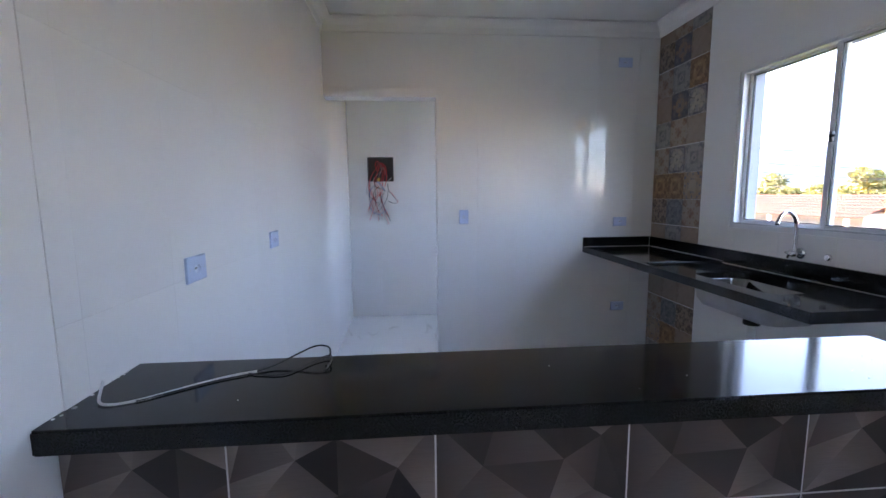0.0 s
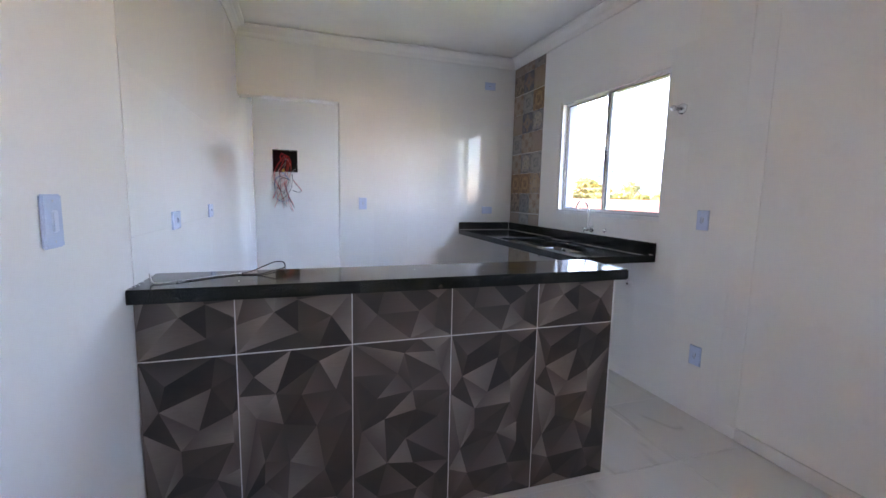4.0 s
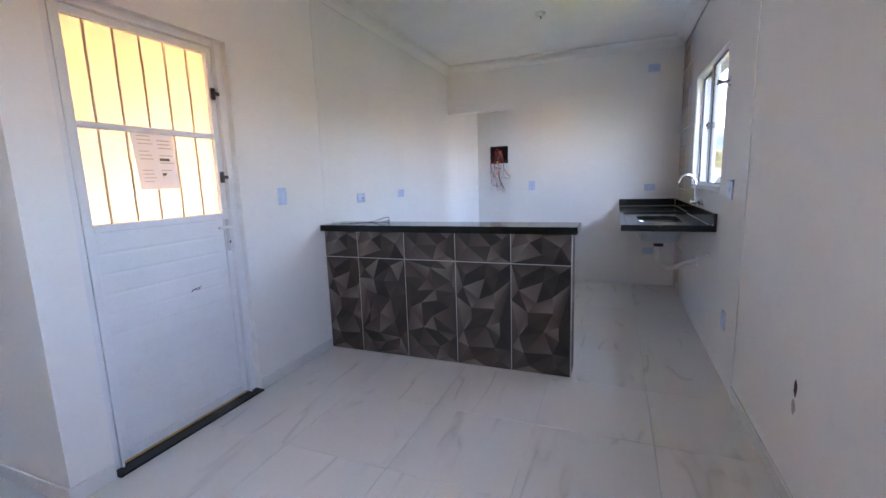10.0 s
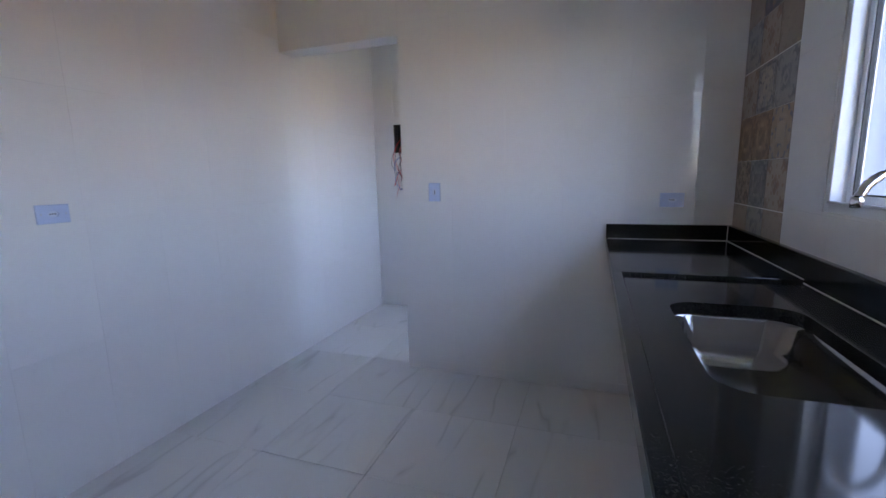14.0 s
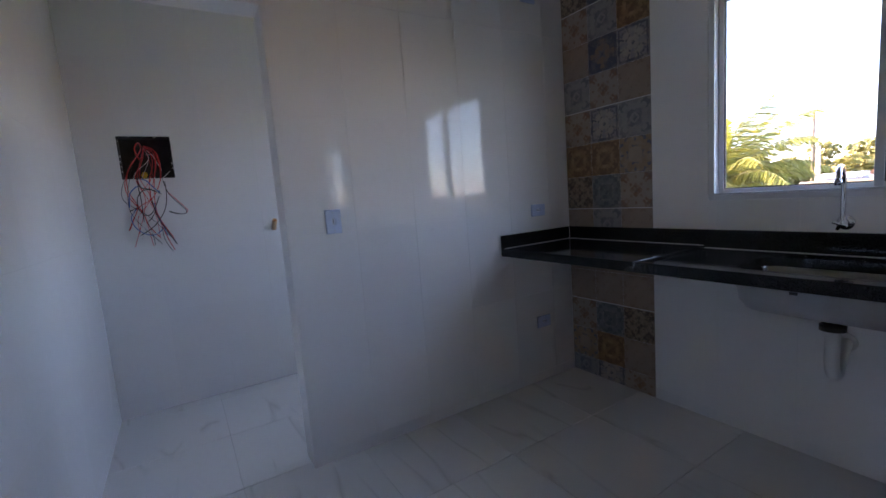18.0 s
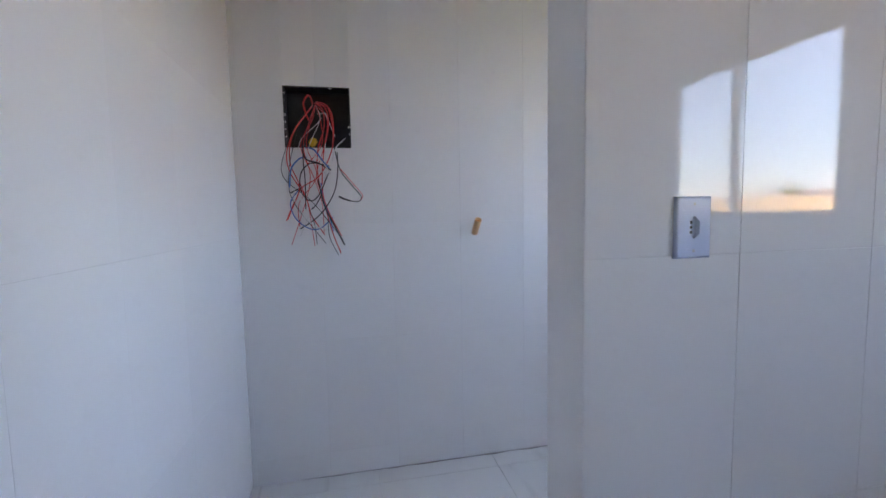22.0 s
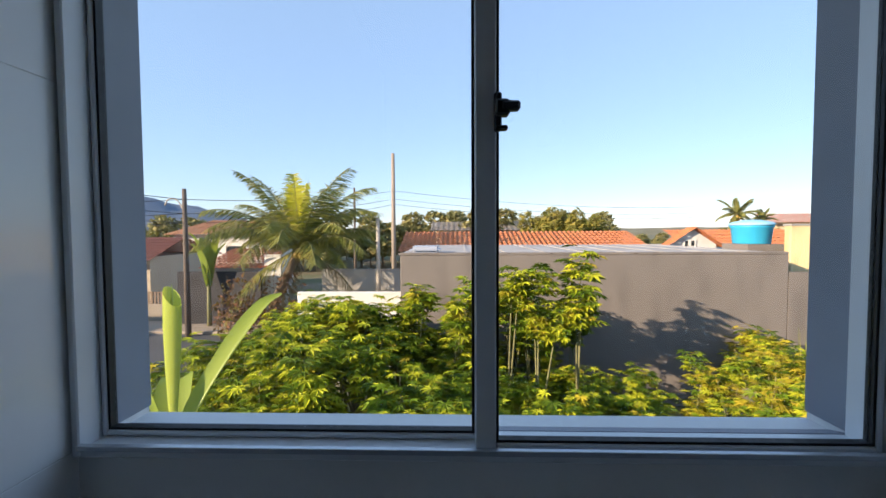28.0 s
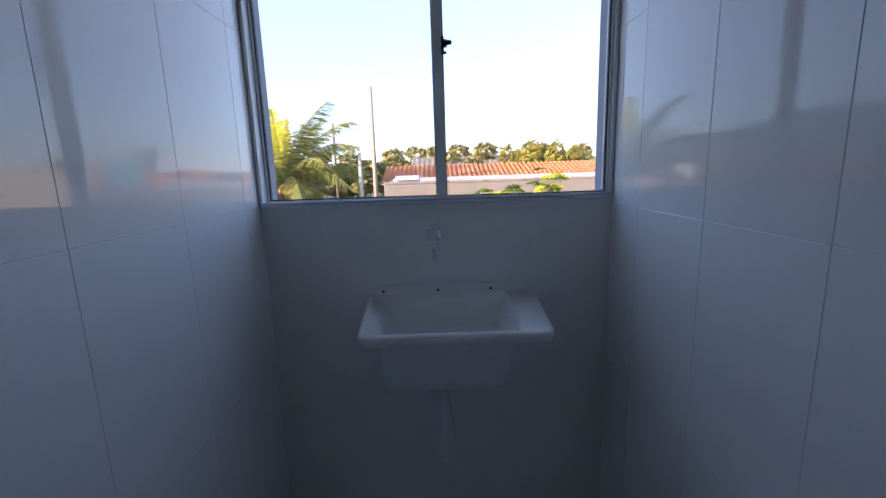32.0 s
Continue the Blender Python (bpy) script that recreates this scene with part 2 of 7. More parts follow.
def granite(name, polish):
    s = Mat(name)
    v = s.add("ShaderNodeTexVoronoi", Vector=s.co, Scale=420.0).outputs["Color"]
    g = s.noise(260, 3)
    cloud = s.noise(3.0, 6, 0.6)
    col = s.mix(s.ramp(g, (0.45, 0.0), (0.72, 1.0)), (0.007, 0.0068, 0.006), (0.030, 0.029, 0.025))
    col = s.mix(s.ramp(v, (0.92, 0.0), (0.98, 0.30)), col, (0.075, 0.075, 0.065))
    col = s.mix(s.ramp(cloud, (0.55, 0.0), (0.8, 0.3)), col, (0.045, 0.042, 0.038))
    rough = s.ramp(cloud, (0.35, polish), (0.8, polish * 1.6))
    return s.set(color=col, Roughness=rough, IOR=1.37)


def facet_print():
    """Glazed print of folded facets; the print's tone lies in the first map coordinate of each corner."""
    s = Mat("dark_faceted_print_tile")
    uv = s.add("ShaderNodeUVMap")
    uv.uv_map = "print"
    tone = s.add("ShaderNodeSeparateXYZ", Vector=uv.outputs[0]).outputs[0]
    col = s.ramp(tone, (0.0, (0.027, 0.021, 0.017)), (0.35, (0.068, 0.053, 0.045)), (0.65, (0.145, 0.115, 0.097)), (1.0, (0.27, 0.222, 0.193)))
    fine = s.add("ShaderNodeMapping", Vector=s.co, Scale=(1, 1, 22)).outputs[0]
    lines = s.noise(30, 3, 0.6, fine)
    col = s.mix(s.ramp(lines, (0.4, 0.0), (0.8, 0.26)), col, (0.045, 0.037, 0.033))
    col = s.mix(s.ramp(s.noise(6, 3), (0.45, 0.0), (0.7, 0.28)), col, (0.115, 0.074, 0.056))
    s.bump(lines, 0.1, 0.001)
    return s.set(color=col, Roughness=0.42, IOR=1.35)


def patchwork(name, ground, ink, accent, seed, fine=2.6, frame=0.0, share=0.50):
    """A printed cement-look cell: an eightfold ornament folded about the middle of the piece, worn."""
    s = Mat(name)
    sep = s.add("ShaderNodeSeparateXYZ", Vector=s.co)
    u, v = (s.math("MULTIPLY", s.math("ABSOLUTE", sep.outputs[k]), 9.8) for k in (1, 2))
    hi, lo = s.math("MAXIMUM", u, v), s.math("MINIMUM", u, v)
    rad = s.math("SQRT", s.math("ADD", s.math("MULTIPLY", u, u), s.math("MULTIPLY", v, v)))
    fold = s.add("ShaderNodeCombineXYZ", X=hi, Y=lo, Z=seed * 3.7).outputs[0]
    leaf = s.noise(fine, 1.5, 0.5, fold, 0.6)
    bloom = s.noise(fine * 0.55, 1.0, 0.4, fold)
    ring = s.math("SINE", s.math("MULTIPLY", rad, 7.0 + seed % 4))
    pattern = s.math("ADD", leaf, s.math("MULTIPLY", ring, 0.045))
    wear = s.noise(22, 5, 0.65)
    cloud = s.noise(6, 4, 0.6)
    worn = s.ramp(wear, (0.36, 0.15), (0.55, 1.0))
    col = s.mix(s.ramp(cloud, (0.35, 0.0), (0.7, 0.6)), ground, tuple(g * 0.78 for g in ground))
    col = s.mix(s.math("MULTIPLY", s.ramp(bloom, (0.50, 0.0), (0.53, 0.9)), worn), col, accent)
    col = s.mix(s.math("MULTIPLY", s.ramp(pattern, (share, 0.0), (share + 0.025, 0.9)), worn), col, ink)
    if frame:
        rim = s.ramp(hi, (0.80, 0.0), (0.82, frame), (0.90, frame), (0.92, 0.0))
        col = s.mix(s.math("MULTIPLY", rim, worn), col, ink)
    col = s.mix(s.math("MULTIPLY", s.ramp(hi, (0.95, 0.0), (0.98, 0.5)), worn), col, tuple(g * 0.6 for g in ground))
    s.bump(wear, 0.15, 0.001)
    return s.set(color=col, Roughness=0.36)


def clear_glass():
    s = Mat("clear_window_glass")
    nt = s.nt
    t, g = s.add("ShaderNodeBsdfTransparent"), s.add("ShaderNodeBsdfGlossy")
    g.inputs["Roughness"].default_value = 0.0
    g.inputs["Color"].default_value = (0.9, 0.95, 0.95, 1)
    t.inputs["Color"].default_value = (0.93, 0.95, 0.945, 1)
    facing = s.add("ShaderNodeLayerWeight", Blend=0.5).outputs["Facing"]
    gloss = s.math("ADD", s.math("MULTIPLY", s.math("POWER", facing, 5.0), 0.9), 0.035)
    mx = s.add("ShaderNodeMixShader")
    nt.links.new(gloss, mx.inputs[0])
    nt.links.new(t.outputs[0], mx.inputs[1])
    nt.links.new(g.outputs[0], mx.inputs[2])
    nt.links.new(mx.outputs[0], nt.nodes["Material Output"].inputs[0])
    return s.m


def frosted_glass():
    s = Mat("frosted_cream_glass")
    tr = s.add("ShaderNodeBsdfTranslucent")
    n = s.noise(5, 4)
    s.nt.links.new(s.ramp(n, (0.3, (0.56, 0.50, 0.405)), (0.7, (0.60, 0.54, 0.44))), tr.inputs["Color"])
    g = s.add("ShaderNodeBsdfGlossy", Roughness=0.25)
    mx = s.add("ShaderNodeMixShader")
    mx.inputs[0].default_value = 0.04
    s.nt.links.new(tr.outputs[0], mx.inputs[1])
    s.nt.links.new(g.outputs[0], mx.inputs[2])
    s.nt.links.new(mx.outputs[0], s.nt.nodes["Material Output"].inputs[0])
    return s.m


def thin_paper():
    """Office paper that lets the light of the pane behind it through."""
    s = Mat("thin_white_paper")
    tr = s.add("ShaderNodeBsdfTranslucent", Color=(0.58, 0.62, 0.80, 1))
    mx = s.add("ShaderNodeMixShader")
    mx.inputs[0].default_value = 0.40
    s.bump(s.noise(30, 3), 0.2, 0.002)
    p = s.b
    s.set(color=s.ramp(s.noise(8, 3), (0.3, (0.76, 0.76, 0.79)), (0.7, (0.82, 0.82, 0.84))), Roughness=0.8)
    s.nt.links.new(p.outputs[0], mx.inputs[1])
    s.nt.links.new(tr.outputs[0], mx.inputs[2])
    s.nt.links.new(mx.outputs[0], s.nt.nodes["Material Output"].inputs[0])
    return s.m


def leaf_mat(name, dark, light, back=0.30):
    s = Mat(name)
    isl = s.add("ShaderNodeNewGeometry").outputs["Random Per Island"]
    mid = tuple(d + (l - d) * f for d, l, f in zip(dark, light, (0.28, 0.45, 0.4)))
    col = s.ramp(isl, (0.0, dark), (0.45, mid), (0.75, light), (1.0, tuple(min(1, c * 1.35) for c in light)))
    p = s.b
    s.set(color=col, Roughness=0.62, IOR=1.28)
    tr = s.add("ShaderNodeBsdfTranslucent", Color=s.mix(0.4, col, (0.31, 0.335, 0.03)))
    mx = s.add("ShaderNodeMixShader")
    mx.inputs[0].default_value = back
    s.nt.links.new(p.outputs[0], mx.inputs[1])
    s.nt.links.new(tr.outputs[0], mx.inputs[2])
    s.nt.links.new(mx.outputs[0], s.nt.nodes["Material Output"].inputs[0])
    return s.m


def stained_plaster(name, color, stain, amount=0.5):
    s = Mat(name)
    mp = s.add("ShaderNodeMapping", Vector=s.co, Scale=(1, 1, 0.3)).outputs[0]
    a, b, c = s.noise(0.8, 6, 0.6), s.noise(2.0, 6, 0.65, mp), s.noise(40, 3)
    col = s.mix(s.ramp(a, (0.35, 0.0), (0.7, 1.0)), tuple(k * 0.88 for k in color), color)
    col = s.mix(s.ramp(b, (0.5, 0.0), (0.75, amount)), col, stain)
    s.bump(c, 0.3, 0.004)
    return s.set(color=col, Roughness=0.9)


def ground_mat():
    s = Mat("dry_grass_and_soil")
    a, b, c = s.noise(0.25, 6, 0.6), s.noise(2.5, 6, 0.65), s.noise(30, 4)
    col = s.mix(s.ramp(a, (0.4, 0.0), (0.6, 1.0)), (0.11, 0.12, 0.04), (0.23, 0.18, 0.12))
    col = s.mix(s.ramp(b, (0.45, 0.0), (0.7, 0.7)), col, (0.06, 0.085, 0.025))
    s.bump(c, 0.5, 0.02)
    return s.set(color=col, Roughness=0.95)


PAINT, TILE, GROUT, MARBLE = paint_white(), glazed_white(), grout(), marble_floor()
GRANITE, GRANITE_EDGE = granite("polished_black_granite", 0.075), granite("sawn_black_granite_edge", 0.22)
FACET = facet_print()
CEIL = plain("matt_white_ceiling", (0.85, 0.845, 0.83), 0.8, vary=0.05, scale=2, fine=120, bump=0.05)
ALU = plain("white_coated_aluminium", (0.78, 0.80, 0.82), 0.32, vary=0.05, bump=0.04)
ALU_EDGE = plain("anodised_aluminium", (0.55, 0.57, 0.60), 0.35, metal=0.8, vary=0.08, bump=0.04)
BLACK = plain("black_plastic", (0.012, 0.012, 0.013), 0.4, vary=0.2)
GASKET = plain("black_rubber_gasket", (0.015, 0.016, 0.018), 0.6)
CHROME = plain("chrome", (0.82, 0.83, 0.85), 0.10, metal=1.0, vary=0.04, bump=0.02)
STEEL = plain("brushed_stainless_steel", (0.25, 0.25, 0.25), 0.09, metal=1.0, vary=0.15, fine=200, bump=0.06)
STEEL_BACK = plain("dull_sink_underside", (0.48, 0.49, 0.50), 0.5, metal=0.4, vary=0.12)
PLATE = plain("white_plate_under_blue_film", (0.58, 0.68, 0.88), 0.25, vary=0.06, bump=0.02)
PLATE_IN = plain("white_socket_insert", (0.62, 0.70, 0.86), 0.35, vary=0.05)
# near-black for flat faces that stand in for the shade inside holes
HOLE_SHADE = plain("painted_hole_shade", (0.015, 0.014, 0.014), 0.8)
PVC = plain("white_pvc", (0.78, 0.78, 0.77), 0.35, vary=0.06)
PVC_PEACH = plain("pale_peach_pvc_pipe", (0.78, 0.47, 0.22), 0.4, vary=0.12)
CORK = plain("orange_pipe_bore", (0.75, 0.24, 0.03), 0.7)
TUBMAT = plain("white_cast_resin", (0.80, 0.80, 0.795), 0.30, vary=0.04, scale=4, bump=0.004)
PAPER = thin_paper()
INK = plain("grey_print", (0.10, 0.10, 0.11), 0.8)
INK_PALE = plain("pale_grey_print", (0.45, 0.45, 0.48), 0.8)
DOORMAT = plain("white_enamelled_steel", (0.76, 0.78, 0.81), 0.3, vary=0.05, scale=3, bump=0.05)
BAR = plain("taupe_security_bar", (0.50, 0.45, 0.37), 0.5)
FOAM = plain("tan_foam_strip", (0.55, 0.36, 0.14), 0.8)
GLASS, FROST = clear_glass(), frosted_glass()
WIRES = {
    "red": plain("red_wire_sheath", (0.66, 0.035, 0.03), 0.35, vary=0.08),
    "blue": plain("blue_wire_sheath", (0.04, 0.16, 0.48), 0.35, vary=0.08),
    "black": plain("black_wire_sheath", (0.014, 0.014, 0.016), 0.4),
    "white": plain("white_wire_sheath", (0.72, 0.72, 0.71), 0.4),
}
YELLOW_PLASTIC = plain("yellow_plastic", (0.70, 0.47, 0.03), 0.4)
PATCH = [
    patchwork("printed_dark_lattice", (0.37, 0.29, 0.21), (0.085, 0.062, 0.050), (0.26, 0.18, 0.12), 1, 5.0, 0.0, 0.51),
    patchwork("printed_slate_damask", (0.21, 0.22, 0.22), (0.10, 0.115, 0.13), (0.30, 0.29, 0.26), 2, 4.2),
    patchwork("printed_ochre_rosette", (0.37, 0.225, 0.11), (0.18, 0.10, 0.052), (0.45, 0.305, 0.16), 3, 3.0, 0.7),
    patchwork("printed_worn_beige", (0.37, 0.285, 0.215), (0.27, 0.19, 0.14), (0.33, 0.26, 0.20), 4, 3.0, 0.0, 0.60),
    patchwork("printed_framed_cream", (0.46, 0.40, 0.33), (0.095, 0.10, 0.135), (0.27, 0.26, 0.28), 5, 2.4, 0.9, 0.55),
    patchwork("printed_terracotta_flower", (0.40, 0.33, 0.26), (0.27, 0.15, 0.09), (0.20, 0.14, 0.11), 6, 2.6, 0.0, 0.55),
    patchwork("printed_blue_star", (0.23, 0.20, 0.20), (0.085, 0.092, 0.135), (0.31, 0.20, 0.125), 7, 3.2, 0.8),
    patchwork("printed_pale_grey_grid", (0.35, 0.335, 0.315), (0.16, 0.165, 0.185), (0.27, 0.26, 0.26), 8, 3.6, 0.0, 0.53),
    patchwork("printed_beige_blue_corners", (0.43, 0.335, 0.24), (0.12, 0.14, 0.20), (0.34, 0.235, 0.14), 9, 2.2, 0.0, 0.56),
]

# ---------------------------------------------------------------- the large structure
XL, XR, XR_LAUNDRY, XR_LIVING, XOUT = -0.012, 2.742, 2.742, 2.7445, 2.912
XOUT_L = 2.887                            # the laundry's outer wall is a little thinner
LAUNDRY_Y0, LAUNDRY_Y1 = 0.148, 1.334
JAMB, OPEN_TOP, CEILING = 0.878, 2.168, 2.75
KW = (-2.128, -0.912, 1.162, 2.138)      # kitchen window: y0, y1, z0, z1
LW = (0.150, 1.331, 1.195, 2.155)         # laundry window
VW = (-5.66, -4.44, 1.20, 2.16)           # living window, mirrored in the glazed kitchen wall
DOOR = (-4.445, -3.562, 2.125)            # y0, y1, top
BOXH = (0.199, 0.486, 1.545, 1.812)      # meter box: x0, x1, z0, z1


def wall_x(bm, x0, x1, y0, y1, z0, z1, hole):
    """A wall that runs along y, with one opening."""
    a, b, c, d = hole
    box(bm, x0, x1, y0, a, z0, z1)
    box(bm, x0, x1, b, y1, z0, z1)
    if c > z0:
        box(bm, x0, x1, a, b, z0, c)
    box(bm, x0, x1, a, b, d, z1)


bm = bmesh.new()
box(bm, -0.16, XL - 0.0012, -2.762, 1.47, -0.004, CEILING)
wall_left = structure("wall_left_kitchen", bm, GROUT, "white tiled side wall of the kitchen and laundry", "wall")
bm = bmesh.new()
wall_x(bm, -0.16, -0.0150, -4.62, -2.762, -0.004, CEILING, (DOOR[0], DOOR[1], -0.004, DOOR[2]))
wall_entry = structure("wall_entry", bm, PAINT, "white painted wall round the entrance door", "wall")
structure("wall_living_return", boxes((-0.74, -0.16, -4.62, -4.47, -0.004, CEILING)), PAINT, "short white painted return wall", "wall")
FW = (-7.55, -6.20, 1.10, 2.15)           # unseen window towards the gallery, added behind the walk to light the room
bm = bmesh.new()
wall_x(bm, -0.74, -0.59, -8.5, -4.62, -0.004, CEILING, FW)
structure("wall_living_left", bm, PAINT, "white painted wall of the living room", "wall")
structure("wall_front", boxes((-0.74, XOUT, -8.65, -8.5, -0.004, CEILING)), PAINT, "plain white painted wall", "wall")
bm = bmesh.new()
wall_x(bm, XR + 0.0012, XOUT, -2.77, 0.07, -0.15, CEILING, KW)
wall_right = structure("wall_right_kitchen", bm, GROUT, "white tiled kitchen wall with the window over the sink", "wall")
bm = bmesh.new()
wall_x(bm, XR_LAUNDRY, XOUT_L, 0.07, 1.47, -0.15, CEILING, LW)
structure("wall_right_laundry", bm, PAINT, "white painted laundry wall under the window", "wall")
bm = bmesh.new()
wall_x(bm, XR_LIVING, XOUT, -8.5, -2.77, -0.15, CEILING, VW)
structure("wall_right_living", bm, PAINT, "white painted living room wall", "wall")
bm = boxes((JAMB, XR + 0.001, 0.0012, 0.1468, -0.004, CEILING), (XL - 0.001, JAMB, 0.0012, 0.1468, OPEN_TOP, CEILING))
wall_back = structure("wall_back_kitchen", bm, PAINT, "white tiled wall with an open doorway to the laundry", "wall")
bm = bmesh.new()
y0, y1 = LAUNDRY_Y1 + 0.0012, 1.47
box(bm, XL - 0.001, BOXH[0], y0, y1, -0.004, CEILING)
box(bm, BOXH[1], XR_LAUNDRY, y0, y1, -0.004, CEILING)
box(bm, BOXH[0], BOXH[1], y0, y1, -0.004, BOXH[2])
box(bm, BOXH[0], BOXH[1], y0, y1, BOXH[3], CEILING)
box(bm, BOXH[0], BOXH[1], y0 + 0.095, y1, BOXH[2], BOXH[3])
wall_laundry = structure("wall_laundry", bm, GROUT, "white tiled long wall of the laundry", "wall")
structure("ceiling", boxes((-0.74, XOUT, -8.65, 1.47, CEILING, CEILING + 0.16)), CEIL, "plain white plaster ceiling", "ceiling")
floor = structure("floor", boxes((-0.74, XR_LIVING, -8.5, 1.47, -0.15, -0.005)), GROUT, "polished white marble-look porcelain floor", "floor")
structure("ground_storey", boxes((-0.74, XOUT, -8.65, 1.47, -2.95, -0.15)), PAINT, "plain storey under the rooms", "building")

# gallery outside the entrance: unseen, added to shape the sun on the door glass
CREAM = plain("cream_masonry_paint", (0.74, 0.64, 0.46), 0.8, vary=0.08)
structure("wall_gallery_parapet", boxes((-1.85, -1.70, -8.65, 1.47, -2.95, 1.05)), CREAM, "cream parapet of an unseen gallery, added to shape the door's light", "wall")
structure("gallery_floor", boxes((-1.70, -0.74, -8.65, 1.47, -0.15, -0.01), (-0.74, -0.16, -4.47, 1.47, -0.15, -0.01)), CREAM, "plain floor of an unseen gallery added outside the entrance", "floor")
structure("gallery_roof", boxes((-2.0, -0.74, -8.65, 1.47, 2.40, 2.60), (-2.0, -1.85, -8.65, 1.47, 1.98, 2.40)), CREAM, "roof of an unseen gallery, added to shape the door's light", "roof")
structure("gallery_roof_inner", boxes((-0.74, -0.16, -4.47, 1.47, 2.40, 2.60)), CREAM, "roof of an unseen gallery, added to shape the door's light", "roof")

# plaster cove under the ceiling
def cove(name, path, size=0.095):
    bm = bmesh.new()
    prof = [(0.0, 0.0), (0.0, -size), (0.012, -size), (0.018, -size * 0.82)]
    for k in range(5):
        a = radians(90 * k / 4)
        prof.append((0.018 + (size - 0.03) * (1 - math.cos(a)), -size * 0.82 + (size * 0.82 - 0.014) * math.sin(a)))
    prof += [(size, -0.012), (size, 0.0)]
    rings = []
    for i, p in enumerate(path):
        p = Vector(p)
        d0 = (p - Vector(path[max(i - 1, 0)])).normalized() if i else (Vector(path[1]) - p).normalized()
        d1 = (Vector(path[min(i + 1, len(path) - 1)]) - p).normalized() if i < len(path) - 1 else d0
        n0, n1 = Vector((d0.y, -d0.x, 0)), Vector((d1.y, -d1.x, 0))
        n = (n0 + n1)
        n = n / max(0.2, n.dot(n0))
        rings.append([bm.verts.new(p + n * u + Vector((0, 0, CEILING - 0.001 + w))) for u, w in prof])
    for A, B in zip(rings, rings[1:]):
        for k in range(len(prof) - 1):
            bm.faces.new((A[k], A[k + 1], B[k + 1], B[k]))
    return structure(name, bm, CEIL, "white plaster cove moulding under the ceiling", "moulding")


cove("trim_cove", [(XL - 0.004, -4.60, 0), (XL - 0.004, -0.001, 0), (XR - 0.001, -0.001, 0), (XR - 0.001, -8.4, 0)])

# baseboards in the living part
BASE = plain("white_porcelain_baseboard", (0.76, 0.755, 0.74), 0.25, vary=0.06)
for nm, r in (("baseboard_return", (-0.582, -0.019, -4.632, -4.621, 0.0, 0.075)), ("baseboard_living_left", (-0.589, -0.577, -8.49, -4.633, 0.0, 0.075)),
              ("baseboard_pier", (-0.0145, -0.004, -4.633, DOOR[0] - 0.002, 0.0, 0.075)), ("baseboard_entry", (-0.0145, -0.005, DOOR[1] + 0.002, -2.80, 0.0, 0.075)),
              ("baseboard_right", (XR_LIVING - 0.011, XR_LIVING - 0.001, -8.49, -2.772, 0.0, 0.075))):
    structure(nm, boxes(r, bevel=0.003), BASE, "low white porcelain baseboard", "baseboard")

# ---------------------------------------------------------------- windows
GREY_REVEAL = plain("slate_grey_render", (0.27, 0.29, 0.34), 0.8, vary=0.12, scale=5)


